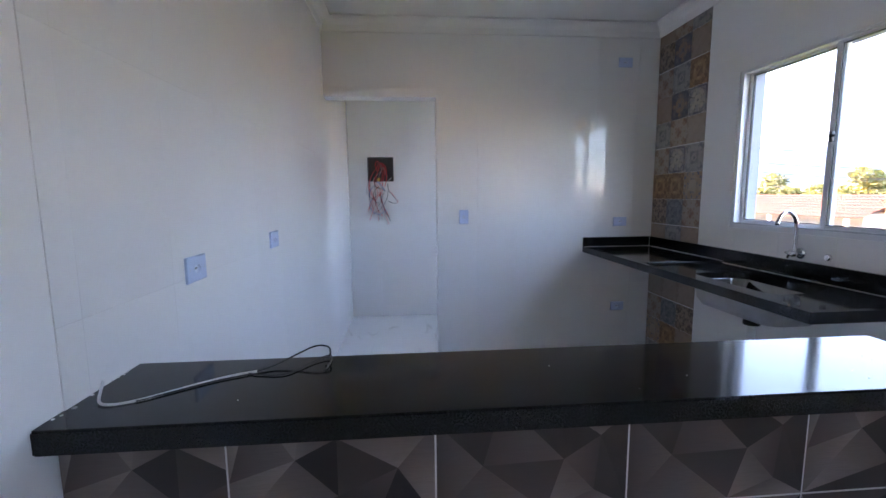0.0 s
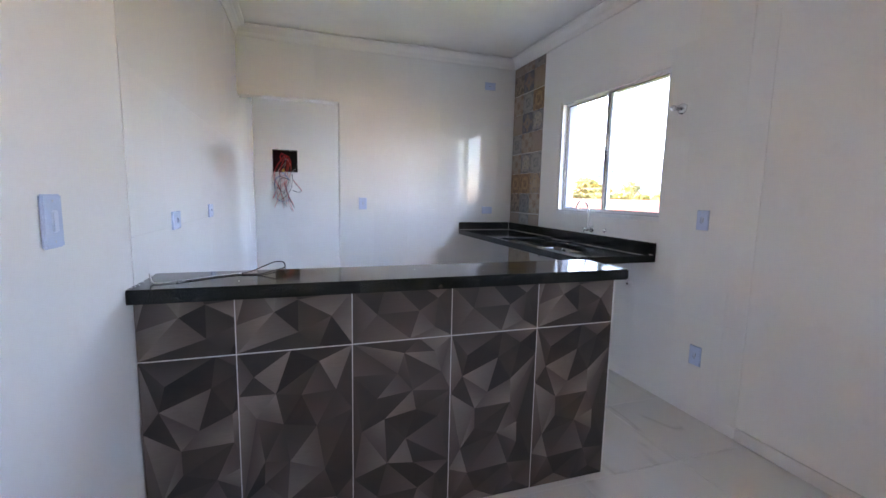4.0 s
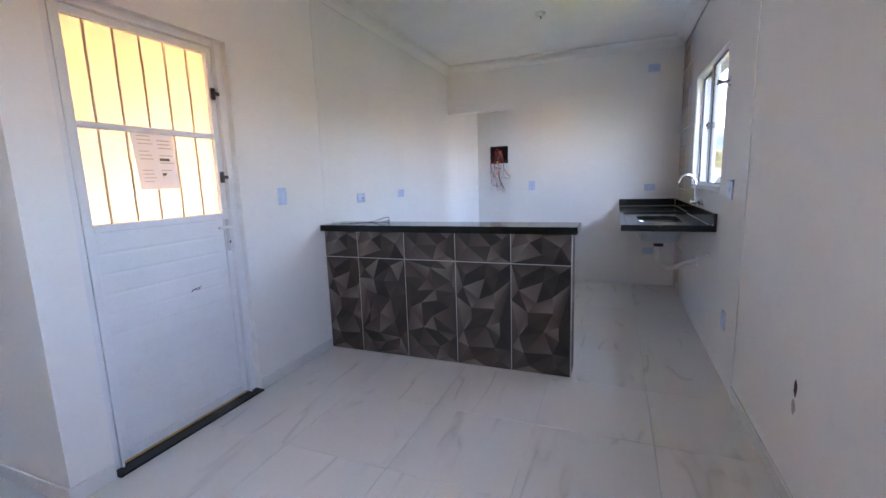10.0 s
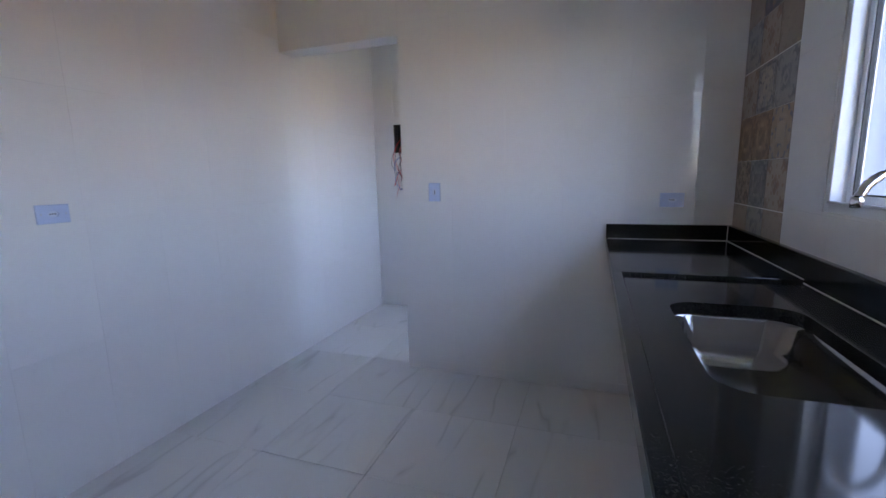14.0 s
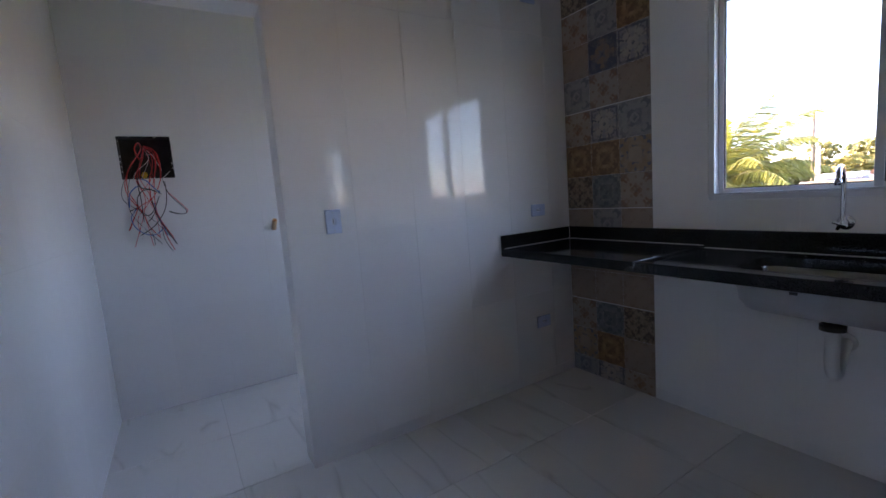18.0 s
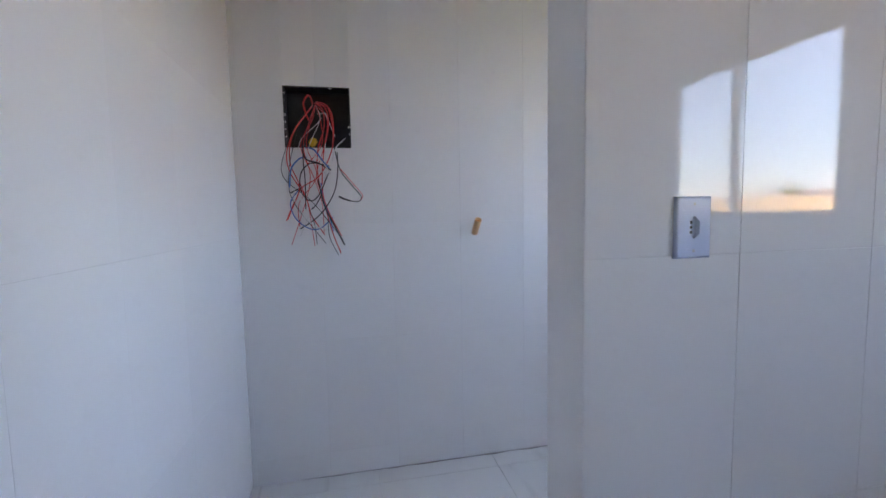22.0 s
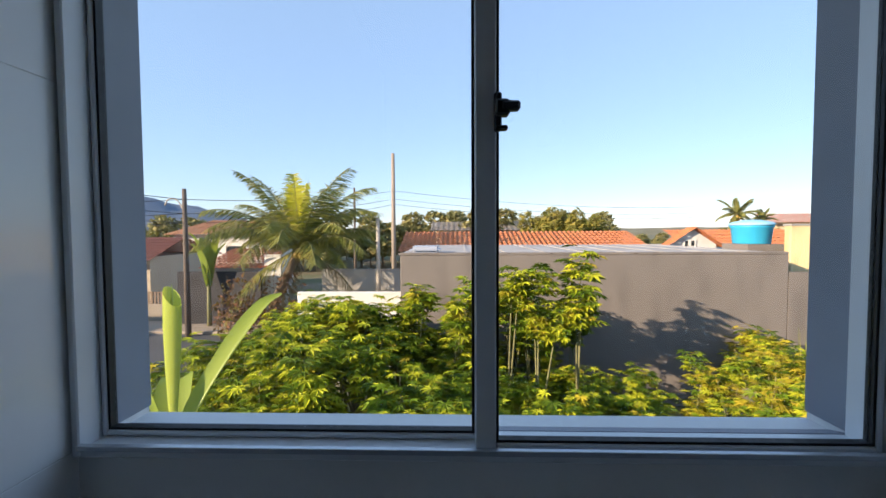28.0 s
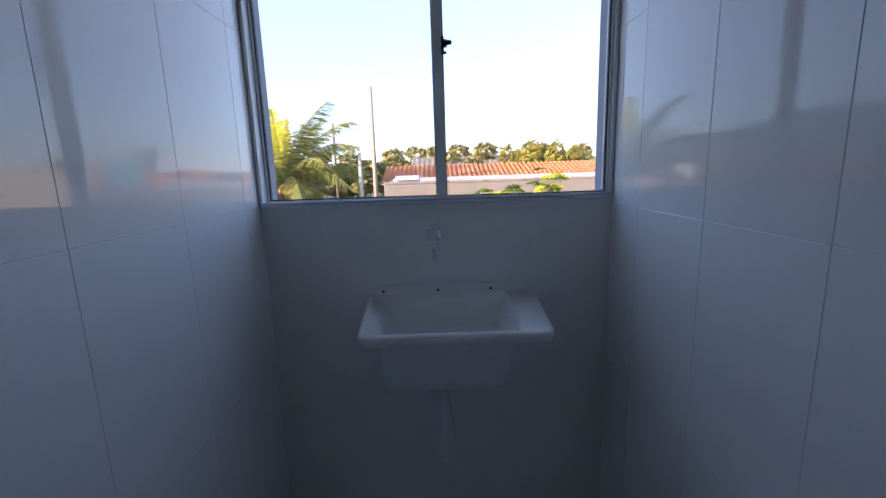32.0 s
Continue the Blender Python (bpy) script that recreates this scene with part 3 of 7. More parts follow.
def sliding_window(name, x_in, y0, y1, z0, z1, y_mid, z_latch, label, f, e, near=1.0, x_out=XOUT, lining=PAINT):
    """A two-pane sliding window in a wall that runs along y; the room lies at smaller x."""
    w = thing(name, (x_in, (y0 + y1) / 2, z0), label, "window", kind="structure")
    fn, en = f * near, e * near                              # the side towards the living room may be slimmer
    bm = boxes((x_in, x_in + 0.075, y0, y0 + fn, z0, z1), (x_in, x_in + 0.075, y1 - f, y1, z0, z1),
               (x_in, x_in + 0.075, y0 + fn, y1 - f, z0, z0 + f), (x_in, x_in + 0.075, y0 + fn, y1 - f, z1 - fn, z1), bevel=0.002)
    part("window_frame", bm, ALU, w)
    part("track_lip", boxes((x_in - 0.006, x_in + 0.004, y0 + fn, y1 - f, z0 + f, z0 + f + 0.008), bevel=0.001), ALU_EDGE, w)
    s = 0.030
    for k, (a, b, x) in enumerate(((y_mid - s / 2, y1 - f - 0.001, x_in + 0.040), (y0 + fn + 0.001, y_mid + s / 2, x_in + 0.012))):
        za, zb = z0 + f + 0.002, z1 - fn - 0.002
        sa, sb = (s, e) if k == 0 else (en, s)               # the meeting stiles are wider than the outer ones
        bm = boxes((x, x + 0.022, a, a + sa, za, zb), (x, x + 0.022, b - sb, b, za, zb),
                   (x, x + 0.022, a + sa, b - sb, za, za + e), (x, x + 0.022, a + sa, b - sb, zb - en, zb), bevel=0.002)
        sash = part("sash", bm, ALU, w)
        g = 0.004
        i0, i1, j0, j1 = a + sa, b - sb, za + e, zb - en
        bm = boxes((x + 0.004, x + 0.018, i0, i0 + g, j0, j1), (x + 0.004, x + 0.018, i1 - g, i1, j0, j1),
                   (x + 0.004, x + 0.018, i0 + g, i1 - g, j0, j0 + g), (x + 0.004, x + 0.018, i0 + g, i1 - g, j1 - g, j1))
        part("gasket", bm, GASKET, sash, "black rubber gasket")
        pane = part("pane", boxes((x + 0.009, x + 0.013, i0 + g, i1 - g, j0 + g, j1 - g)), GLASS, sash, "clear glass pane")
        pane.visible_shadow = False
    yl = y_mid - s / 2
    bm = boxes((x_in - 0.004, x_in + 0.0115, yl - 0.006, yl + 0.004, z_latch - 0.026, z_latch + 0.026), bevel=0.002)
    box(bm, x_in - 0.014, x_in + 0.006, yl - 0.016, yl + 0.004, z_latch - 0.008, z_latch + 0.014, bevel=0.003)
    box(bm, x_in - 0.016, x_in + 0.000, yl - 0.030, yl - 0.004, z_latch - 0.002, z_latch + 0.011, bevel=0.003)
    box(bm, x_in - 0.008, x_in + 0.004, yl - 0.014, yl + 0.003, z_latch - 0.027, z_latch - 0.020, bevel=0.002)
    part("latch", bm, BLACK, w, "black plastic sliding latch")
    # outer reveal: sloping sill
    bm = bmesh.new()
    vs = [bm.verts.new(v) for v in ((x_in + 0.076, y0, z0 + 0.012), (x_out + 0.03, y0, z0 - 0.022), (x_out + 0.03, y1, z0 - 0.022), (x_in + 0.076, y1, z0 + 0.012),
                                    (x_in + 0.076, y0, z0 + 0.001), (x_out + 0.03, y0, z0 - 0.045), (x_out + 0.03, y1, z0 - 0.045), (x_in + 0.076, y1, z0 + 0.001))]
    for q in ((0, 1, 2, 3), (7, 6, 5, 4), (0, 4, 5, 1), (1, 5, 6, 2), (2, 6, 7, 3), (3, 7, 4, 0)):
        bm.faces.new([vs[i] for i in q])
    part("window_sill", bm, lining, w, "sloping outer sill")
    xa = x_in + 0.0765
    for r in ((xa, x_out, y0, y0 + 0.004, z0 + 0.013, z1), (xa, x_out, y1 - 0.004, y1, z0 + 0.013, z1), (xa, x_out, y0 + 0.005, y1 - 0.005, z1 - 0.004, z1)):
        part("reveal", boxes(r), lining, w)
    return w


sliding_window("window_1", XR + 0.004, *KW, -1.530, 1.66, "white aluminium sliding window over the kitchen sink", 0.028, 0.024, 0.55, XOUT, GREY_REVEAL)
sliding_window("window_2", XR_LAUNDRY - 0.016, *LW, 0.722, 1.690, "white aluminium sliding window over the laundry tub", 0.012, 0.008, 1.0, XOUT_L, GREY_REVEAL)
sliding_window("window_3", XR_LIVING - 0.016, *VW, -5.05, 1.66, "white aluminium sliding window in the living room", 0.026, 0.024, 1.0, XOUT, GREY_REVEAL)

# added out of view as a light opening for the living room
w = sliding_window("window_4", 0.0, (FW[0] - FW[1]) / 2, (FW[1] - FW[0]) / 2, FW[2], FW[3], 0.0, 1.55, "white aluminium sliding window towards the gallery, unseen, added for light", 0.026, 0.024, 1.0, 0.15, GREY_REVEAL)
w.matrix_basis = pose(-0.595, (FW[0] + FW[1]) / 2, FW[2], 0, 0, 180)

# ---------------------------------------------------------------- entrance door
door = thing("door_1", (-0.08, (DOOR[0] + DOOR[1]) / 2, 0.012), "closed white steel entrance door with cream glazed upper half", "door", kind="structure")
a, b, top = DOOR
fw, fr, fh = 0.055, 0.058, 0.042
part("door_frame", boxes((-0.115, -0.052, a, a + fw, 0.012, top), (-0.115, -0.052, b - fr, b, 0.012, top), (-0.115, -0.052, a + fw, b - fr, top - fh, top), bevel=0.003), DOORMAT, door)
part("frame_rebate", boxes((-0.052, -0.040, a + fw - 0.012, a + fw, 0.012, top - fh + 0.012), (-0.052, -0.040, b - fr, b - fr + 0.012, 0.012, top - fh + 0.012),
                           (-0.052, -0.040, a + fw, b - fr, top - fh, top - fh + 0.012), bevel=0.002), DOORMAT, door)
la, lb, lt = a + fw + 0.003, b - fr - 0.003, top - fh - 0.003
gz0, gz1, rail0, rail1 = 1.155, lt - 0.035, 1.582, 1.609
st = 0.038
bm = boxes((-0.098, -0.066, la, la + st, 0.018, lt), (-0.098, -0.066, lb - st, lb, 0.018, lt), (-0.098, -0.066, la + st, lb - st, lt - 0.035, lt),
           (-0.098, -0.066, la + st, lb - st, gz0 - 0.035, gz0), (-0.098, -0.066, la + st, lb - st, 0.018, 0.065),
           (-0.098, -0.068, la + st, lb - st, rail0, rail1), bevel=0.002)
leaf = part("door_leaf", bm, DOORMAT, door)
z = 0.067
while z < gz0 - 0.037:                                # ribbed lower sheet, plank by plank
    z1 = min(z + 0.0955, gz0 - 0.036)
    bm = bmesh.new()
    prof = [(-0.0763, z), (-0.0745, z + 0.012), (-0.0745, z1 - 0.012), (-0.0763, z1)]
    A = [bm.verts.new((x, la + st, h)) for x, h in prof] + [bm.verts.new((-0.092, la + st, z1)), bm.verts.new((-0.092, la + st, z))]
    B = [bm.verts.new((v.co.x, lb - st, v.co.z)) for v in A]
    for k in range(6):
        bm.faces.new((A[k], A[(k + 1) % 6], B[(k + 1) % 6], B[k]))
    bm.faces.new(A[::-1])
    bm.faces.new(B)
    part("panel_plank", bm, DOORMAT, leaf)
    z = z1
for z0, z1 in ((gz0, rail0), (rail1, gz1)):
    part("pane", boxes((-0.094, -0.089, la + st, lb - st, z0, z1)), FROST, leaf, "cream frosted glass pane glowing in the sun")
    for k in range(5):
        y = -4.259 + 0.1222 * k
        part("security_bar", boxes((-0.0885, -0.081, y - 0.0055, y + 0.0055, z0, z1), bevel=0.002), BAR, leaf)
for z in (1.832, 1.364):
    bm = boxes((-0.066, -0.048, lb - st + 0.006, lb - st + 0.028, z - 0.032, z + 0.032), bevel=0.004)
    box(bm, -0.052, -0.036, lb - st + 0.010, lb - st + 0.045, z - 0.010, z + 0.010, bevel=0.003)
    part("latch", bm, BLACK, leaf, "black sash latch")
bm = boxes((-0.066, -0.060, lb - 0.034, lb - 0.006, 0.93, 1.12), bevel=0.003)
lock = part("lock_plate", bm, ALU_EDGE, leaf)
bm = tube(bmesh.new(), [(-0.060, lb - 0.02, 1.075), (-0.030, lb - 0.02, 1.075), (-0.024, lb - 0.026, 1.075), (-0.024, lb - 0.11, 1.075)], 0.008, 10)
part("door_handle", bm, ALU, lock, "white lever handle")
part("cylinder", lathe(bmesh.new(), [(0.011, 0), (0.011, 0.008), (0.006, 0.010)], Matrix.Translation((-0.060, lb - 0.02, 0.985)) @ Euler((0, radians(90), 0)).to_matrix().to_4x4(), 14), CHROME, lock)
part("bottom_strip", boxes((-0.090, -0.064, a + fw, b - fr, 0.0125, 0.0235)), FOAM, door, "tan foam strip under the leaf")
structure("door_threshold", boxes((-0.16, 0.014, a + 0.001, b - 0.001, 0.0005, 0.012), bevel=0.002), GRANITE_EDGE, "black granite threshold of the entrance door", "threshold")
# pen marks on the leaf
bm = bmesh.new()
tube(bm, [(-0.0735, -3.915, 0.742), (-0.0735, -3.895, 0.753), (-0.0735, -3.868, 0.755), (-0.0735, -3.848, 0.760)], 0.0022, 5)
tube(bm, [(-0.0735, -3.905, 0.752), (-0.0735, -3.880, 0.746), (-0.0735, -3.858, 0.749)], 0.0018, 5)
part("scribble", bm, INK, leaf, "dark pen scribble")

note = thing("paper_notice", (-0.0765, -4.005, 1.31), "white printed notice stuck on the door glass", "notice")
bm = bmesh.new()
curl = [[bm.verts.new((-0.0777 + 0.010 * (j / 6) ** 3 * abs(i / 6 - 0.35), -4.127 + 0.020 * j / 6 + (0.217 - 0.016 * j / 6) * i / 6, 1.590 - 0.283 * j / 6)) for i in range(7)] for j in range(7)]
for j in range(6):
    for i in range(6):
        bm.faces.new((curl[j][i], curl[j + 1][i], curl[j + 1][i + 1], curl[j][i + 1])).smooth = True
part("sheet", bm, PAPER, note)
rng = random.Random(5)
for k in range(13):                                    # a faint column and, beside it, a bolder one
    z = 1.568 - k * 0.0185
    if k not in (3, 7, 8):
        y0 = -4.100 + 0.0012 * k
        part("text_line", boxes((-0.0766, -0.0762, y0, y0 + rng.uniform(0.05, 0.075), z - 0.0022, z + 0.0022)), INK_PALE, note)
    if k not in (0, 4, 8):
        dark = k in (6, 10)
        y0 = -4.000 + 0.0010 * k
        part("text_line", boxes((-0.0766, -0.0762, y0, y0 + (0.052 if k == 6 else 0.075 if k == 10 else rng.uniform(0.04, 0.075)), z - (0.009 if dark else 0.0028), z + (0.005 if dark else 0.0028))), INK if dark else INK_PALE, note)

# ---------------------------------------------------------------- electrical plates
def plate(at, axis, horizontal=False, label="white socket plate with a blue protective film", kind="socket"):
    """A wall plate; axis: the way it faces, as (x, y)."""
    n = Vector((axis[0], axis[1], 0))
    u = Vector((-n.y, n.x, 0))
    t = thing(kind + "_plate", at, label, kind, group="wall plates")
    o = Vector(at)
    w, h = (0.116, 0.076) if horizontal else (0.076, 0.116)

    def slab(du, dz, d0, d1, cu=0, cz=0, bev=0.003):
        bm = box(bmesh.new(), -du / 2 + cu, du / 2 + cu, d0, d1, -dz / 2 + cz, dz / 2 + cz, bevel=bev, seg=2)
        m = Matrix((u, n, Vector((0, 0, 1)))).transposed().to_4x4()
        bm.transform(Matrix.Translation(o) @ m)
        return bm
    if kind == "socket":
        # rounded plate round a sunken six-sided well
        long, short = max(w, h) / 2, min(w, h) / 2

        def ring(dl, ds, d, hexagon=False):
            p = [(dl, 0), (dl * 0.55, ds), (-dl * 0.55, ds), (-dl, 0), (-dl * 0.55, -ds), (dl * 0.55, -ds)] if hexagon else [(dl, -ds), (dl, ds), (-dl, ds), (-dl, -ds)]
            return [(a, d, b) if horizontal else (b, d, a) for a, b in p]

        def lay(bm):
            bmesh.ops.recalc_face_normals(bm, faces=bm.faces[:])
            bm.transform(Matrix.Translation(o) @ Matrix((u, n, Vector((0, 0, 1)))).transposed().to_4x4())
            return bm
        bm = loft(bmesh.new(), [ring(long, short, 0.0), ring(long, short, 0.0055), ring(long - 0.0012, short - 0.0012, 0.0078), ring(long - 0.0045, short - 0.0045, 0.0092)])
        q, x = ([bm.verts.new(p) for p in v] for v in (ring(long - 0.0045, short - 0.0045, 0.0092), ring(0.0215, 0.0118, 0.0092, True)))
        for f in ((q[0], q[1], x[1], x[0], x[5]), (q[1], q[2], x[2], x[1]), (q[2], q[3], x[4], x[3], x[2]), (q[3], q[0], x[5], x[4])):
            bm.faces.new(f)
        bmesh.ops.remove_doubles(bm, verts=bm.verts[:], dist=1e-5)
        part("faceplate", lay(bm), PLATE, t)
        bm = loft(bmesh.new(), [ring(0.0215, 0.0118, 0.0092, True), ring(0.0205, 0.0110, 0.0014, True)], close_last=True)
        ins = part("socket_well", lay(bm), PLATE_IN, t)
        for k in (-1, 0, 1):
            c = (k * 0.0095, 0) if horizontal else (0, k * 0.0095)
            part("pin_hole", slab(0.0054, 0.0054, 0.0014, 0.0019, c[0], c[1], 0.001), HOLE_SHADE, ins)
    else:
        part("faceplate", slab(w, h, 0.0, 0.009), PLATE, t)
        part("rocker", slab(0.022, 0.048, 0.0088, 0.0135), PLATE_IN, t)
    for k in (-1, 1):
        c = (k * (w / 2 - 0.014), 0) if horizontal else (0, k * (h / 2 - 0.014))
        part("screw", slab(0.005, 0.005, 0.0088, 0.0098, c[0], c[1], 0.001), ALU_EDGE, t)
    return t


plate((1.100, 0.0, 1.205), (0, -1))
plate((2.455, 0.0, 1.150), (0, -1), True)
plate((2.450, 0.0, 2.46), (0, -1), True)
plate((2.460, 0.0, 0.405), (0, -1), True)
plate((XL, -2.240, 1.175), (1, 0), True)
plate((XL, -1.466, 1.185), (1, 0), True)
plate((-0.015, -3.218, 1.233), (1, 0), False, "white light switch plate with a blue protective film", "switch")
plate((XR, -2.450, 1.190), (-1, 0))
plate((XR, -2.485, 0.378), (-1, 0))
plate((1.725, LAUNDRY_Y1, 1.238), (0, -1), True)

# ---------------------------------------------------------------- breakfast bar
BX1, BY0, BY1, BZ = 1.846, -2.792, -2.585, 0.948
bar = thing("breakfast_bar", (0.92, -2.68, 0.0), "low breakfast bar clad in dark faceted-print tiles", "counter")
part("core", boxes((-0.0148, XL + 0.001, BY0 + 0.010, -2.763, 0.0, BZ), (XL + 0.001, BX1 - 0.010, BY0 + 0.010, BY1, 0.0, BZ), bevel=0.003), PAINT, bar, "white plastered core")


def facet_tile(u0, u1, v0, v1, design, m, name="tile"):
    """A tile whose print is a field of folded facets; u along, v up, m lays it on its face."""
    from mathutils.geometry import delaunay_2d_cdt
    g = random.Random(design)
    W, H = 0.392, 0.743
    pts = [Vector((0, 0)), Vector((W, 0)), Vector((W, H)), Vector((0, H))]
    for k in range(4):
        pts.append(Vector((W * (k % 2), H * (k // 2 + 0.5 + g.uniform(-0.25, 0.25)) / 2)))
    for k in range(2):
        pts.append(Vector((W * g.uniform(0.3, 0.7), H * k)))
    while len(pts) < 27:
        p = Vector((g.uniform(0.03, W - 0.03), g.uniform(0.03, H - 0.03)))
        if all((p - q).length > 0.080 for q in pts):
            pts.append(p)
    # joined up in a slanted frame, so that long slivers lie beside broad facets
    ca, sa = math.cos(0.6 + design), math.sin(0.6 + design)
    slant = [Vector((p.x * ca + p.y * sa, 1.12 * (p.y * ca - p.x * sa))) for p in pts]
    vs, _, fs, *_ = delaunay_2d_cdt(slant, [], [], 0, 1e-6)
    vs = [Vector((q.x * ca - q.y / 1.12 * sa, q.x * sa + q.y / 1.12 * ca)) for q in vs]
    rise = [g.choice((0.0, 0.2, 0.8, 1.0)) for _ in vs]
    tones = (0.05, 0.12, 0.24, 0.46, 0.74, 1.0)
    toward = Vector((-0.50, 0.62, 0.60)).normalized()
    bm = bmesh.new()
    uv = bm.loops.layers.uv.new("print")
    du, dv = u1 - u0, v1 - v0
    for f in fs:
        a, b, c = (Vector((vs[i].x, vs[i].y, 0.12 * rise[i])) for i in f[:3])
        n = (b - a).cross(c - a).normalized()
        n = -n if n.z < 0 else n
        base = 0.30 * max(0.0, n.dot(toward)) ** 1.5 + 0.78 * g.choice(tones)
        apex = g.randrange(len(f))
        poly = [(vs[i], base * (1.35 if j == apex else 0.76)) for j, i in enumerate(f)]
        for axis, lim in ((0, du), (1, dv)):                    # cut to the piece
            out = []
            for i, (p, k) in enumerate(poly):
                q, kq = poly[(i + 1) % len(poly)]
                if p[axis] <= lim:
                    out.append((p, k))
                if (p[axis] - lim) * (q[axis] - lim) < 0:
                    t = (lim - p[axis]) / (q[axis] - p[axis])
                    out.append((p.lerp(q, t), k + (kq - k) * t))
            poly = out
            if len(poly) < 3:
                break
        if len(poly) >= 3:
            face = bm.faces.new([bm.verts.new((p[0] + u0, -0.0005, p[1] + v0)) for p, _ in poly])
            for loop, (_, k) in zip(face.loops, poly):
                loop[uv].uv = (min(1.0, k), 0.5)
    box(bm, u0, u1, 0.0, 0.008, v0, v1)
    bm.transform(m)
    return bm


cols = [-0.012, 0.281, 0.674, 1.066, 1.457, BX1]
face_m = Matrix.Translation((0, BY0 + 0.0005, 0))
for i in range(5):
    u0, u1 = cols[i] + 0.002, cols[i + 1] - 0.002
    d = (41, 12, 33, 41, 41)[i]
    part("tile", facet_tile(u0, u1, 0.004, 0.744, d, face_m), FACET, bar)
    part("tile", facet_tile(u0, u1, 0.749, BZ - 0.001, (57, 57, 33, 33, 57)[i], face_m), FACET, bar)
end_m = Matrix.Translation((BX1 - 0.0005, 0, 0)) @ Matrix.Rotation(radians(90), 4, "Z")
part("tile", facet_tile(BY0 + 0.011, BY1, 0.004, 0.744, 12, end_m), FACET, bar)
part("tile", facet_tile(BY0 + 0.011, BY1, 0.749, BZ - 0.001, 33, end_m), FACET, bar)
JOINT = plain("pale_grey_joint", (0.68, 0.65, 0.62), 0.8)
bm = bmesh.new()
for u in cols[1:-1]:
    box(bm, u - 0.0018, u + 0.0018, BY0 + 0.0004, BY0 + 0.0098, 0.004, BZ)
box(bm, 0.004, BX1 - 0.011, BY0 + 0.0003, BY0 + 0.0099, 0.7445, 0.7485)
part("joint", bm, JOINT, bar)
part("corner_trim", boxes((BX1 - 0.004, BX1 + 0.002, BY0 - 0.002, BY0 + 0.009, 0.002, BZ), bevel=0.001), PVC, bar, "white corner trim")

bar_top = thing("bar_worktop", (0.94, -2.69, 0.949), "thick polished black granite slab on the breakfast bar", "worktop")
bm = bmesh.new()                                       # the slab runs a little further left in front of the tiled wall's edge
ring = ((-0.0149, -2.836), (1.880, -2.836), (1.880, -2.532), (-0.0115, -2.532), (-0.0115, -2.7625), (-0.0149, -2.7635))
lo, hi = ([bm.verts.new((x, y, z)) for x, y in ring] for z in (0.949, 0.996))
bm.faces.new(lo[::-1])
bm.faces.new(hi)
for k in range(6):
    bm.faces.new((lo[k], lo[(k + 1) % 6], hi[(k + 1) % 6], hi[k]))
bmesh.ops.bevel(bm, geom=[e for e in bm.edges if max(v.co.x for v in e.verts) > 1 and e.calc_length() > 0.06], offset=0.004, segments=2, affect="EDGES")
part("slab", bm, GRANITE, bar_top)
rng = random.Random(8)
for k in range(16):                                    # crumbs of mortar along the wall and on the slab
    bm = bmesh.new()
    if k < 7:
        x, y, r = rng.uniform(-0.011, -0.002), rng.uniform(-2.80, -2.58), rng.uniform(0.002, 0.005)
        bmesh.ops.create_icosphere(bm, subdivisions=1, radius=r, matrix=Matrix.Translation((x, y, 0.9955 + r * 0.3)) @ Matrix.Diagonal((1, 1.4, 0.5, 1)))
    else:
        x, y, r = rng.uniform(0.1, 1.8), rng.uniform(-2.82, -2.56), rng.uniform(0.001, 0.0020)
        bmesh.ops.create_icosphere(bm, subdivisions=1, radius=r, matrix=Matrix.Translation((x, y, 0.9953 + r * 0.3)))
    part("mortar_crumb", bm, GROUT, bar_top)

# loose wire on the bar
zt = 0.9975
wire = thing("loose_wire", (0.3, -2.68, 0.995), "bent length of white and black electric wire on the granite", "wire")
bm = tube(bmesh.new(), smooth_path([(0.012, -2.694, zt + 0.024), (0.020, -2.715, zt + 0.014), (0.034, -2.742, zt + 0.003), (0.060, -2.752, zt + 0.001), (0.106, -2.735, zt + 0.001), (0.184, -2.674, zt + 0.001),
                                    (0.238, -2.637, zt + 0.001), (0.286, -2.620, zt + 0.002)], 5), 0.0028, 7)
part("white_sheath", bm, WIRES["white"], wire)
bm = tube(bmesh.new(), smooth_path([(0.286, -2.620, zt + 0.002), (0.320, -2.598, zt + 0.006), (0.362, -2.572, zt + 0.020), (0.402, -2.556, zt + 0.033), (0.432, -2.556, zt + 0.030), (0.438, -2.566, zt + 0.014), (0.428, -2.576, zt + 0.008)], 6), 0.0023, 6)
tube(bm, smooth_path([(0.270, -2.628, zt + 0.001), (0.300, -2.638, zt + 0.001), (0.355, -2.640, zt + 0.001), (0.402, -2.575, zt + 0.003), (0.432, -2.548, zt + 0.006), (0.442, -2.572, zt + 0.003), (0.437, -2.628, zt + 0.001)], 6), 0.0018, 6)
part("black_sheath", bm, WIRES["black"], wire)
bm = tube(bmesh.new(), smooth_path([(0.100, -2.741, zt + 0.001), (0.15, -2.706, zt + 0.001), (0.215, -2.660, zt + 0.001), (0.275, -2.632, zt + 0.001)], 5), 0.0017, 6)
part("black_core", bm, WIRES["black"], wire)

# ---------------------------------------------------------------- kitchen worktop with sink
SX0, SX1, SY0, SY1, SZ0, SZW, SZT = 2.131, XR - 0.001, -2.122, -0.001, 0.890, 0.925, 0.937
HOLE = (2.268, 2.585, -1.790, -1.228)


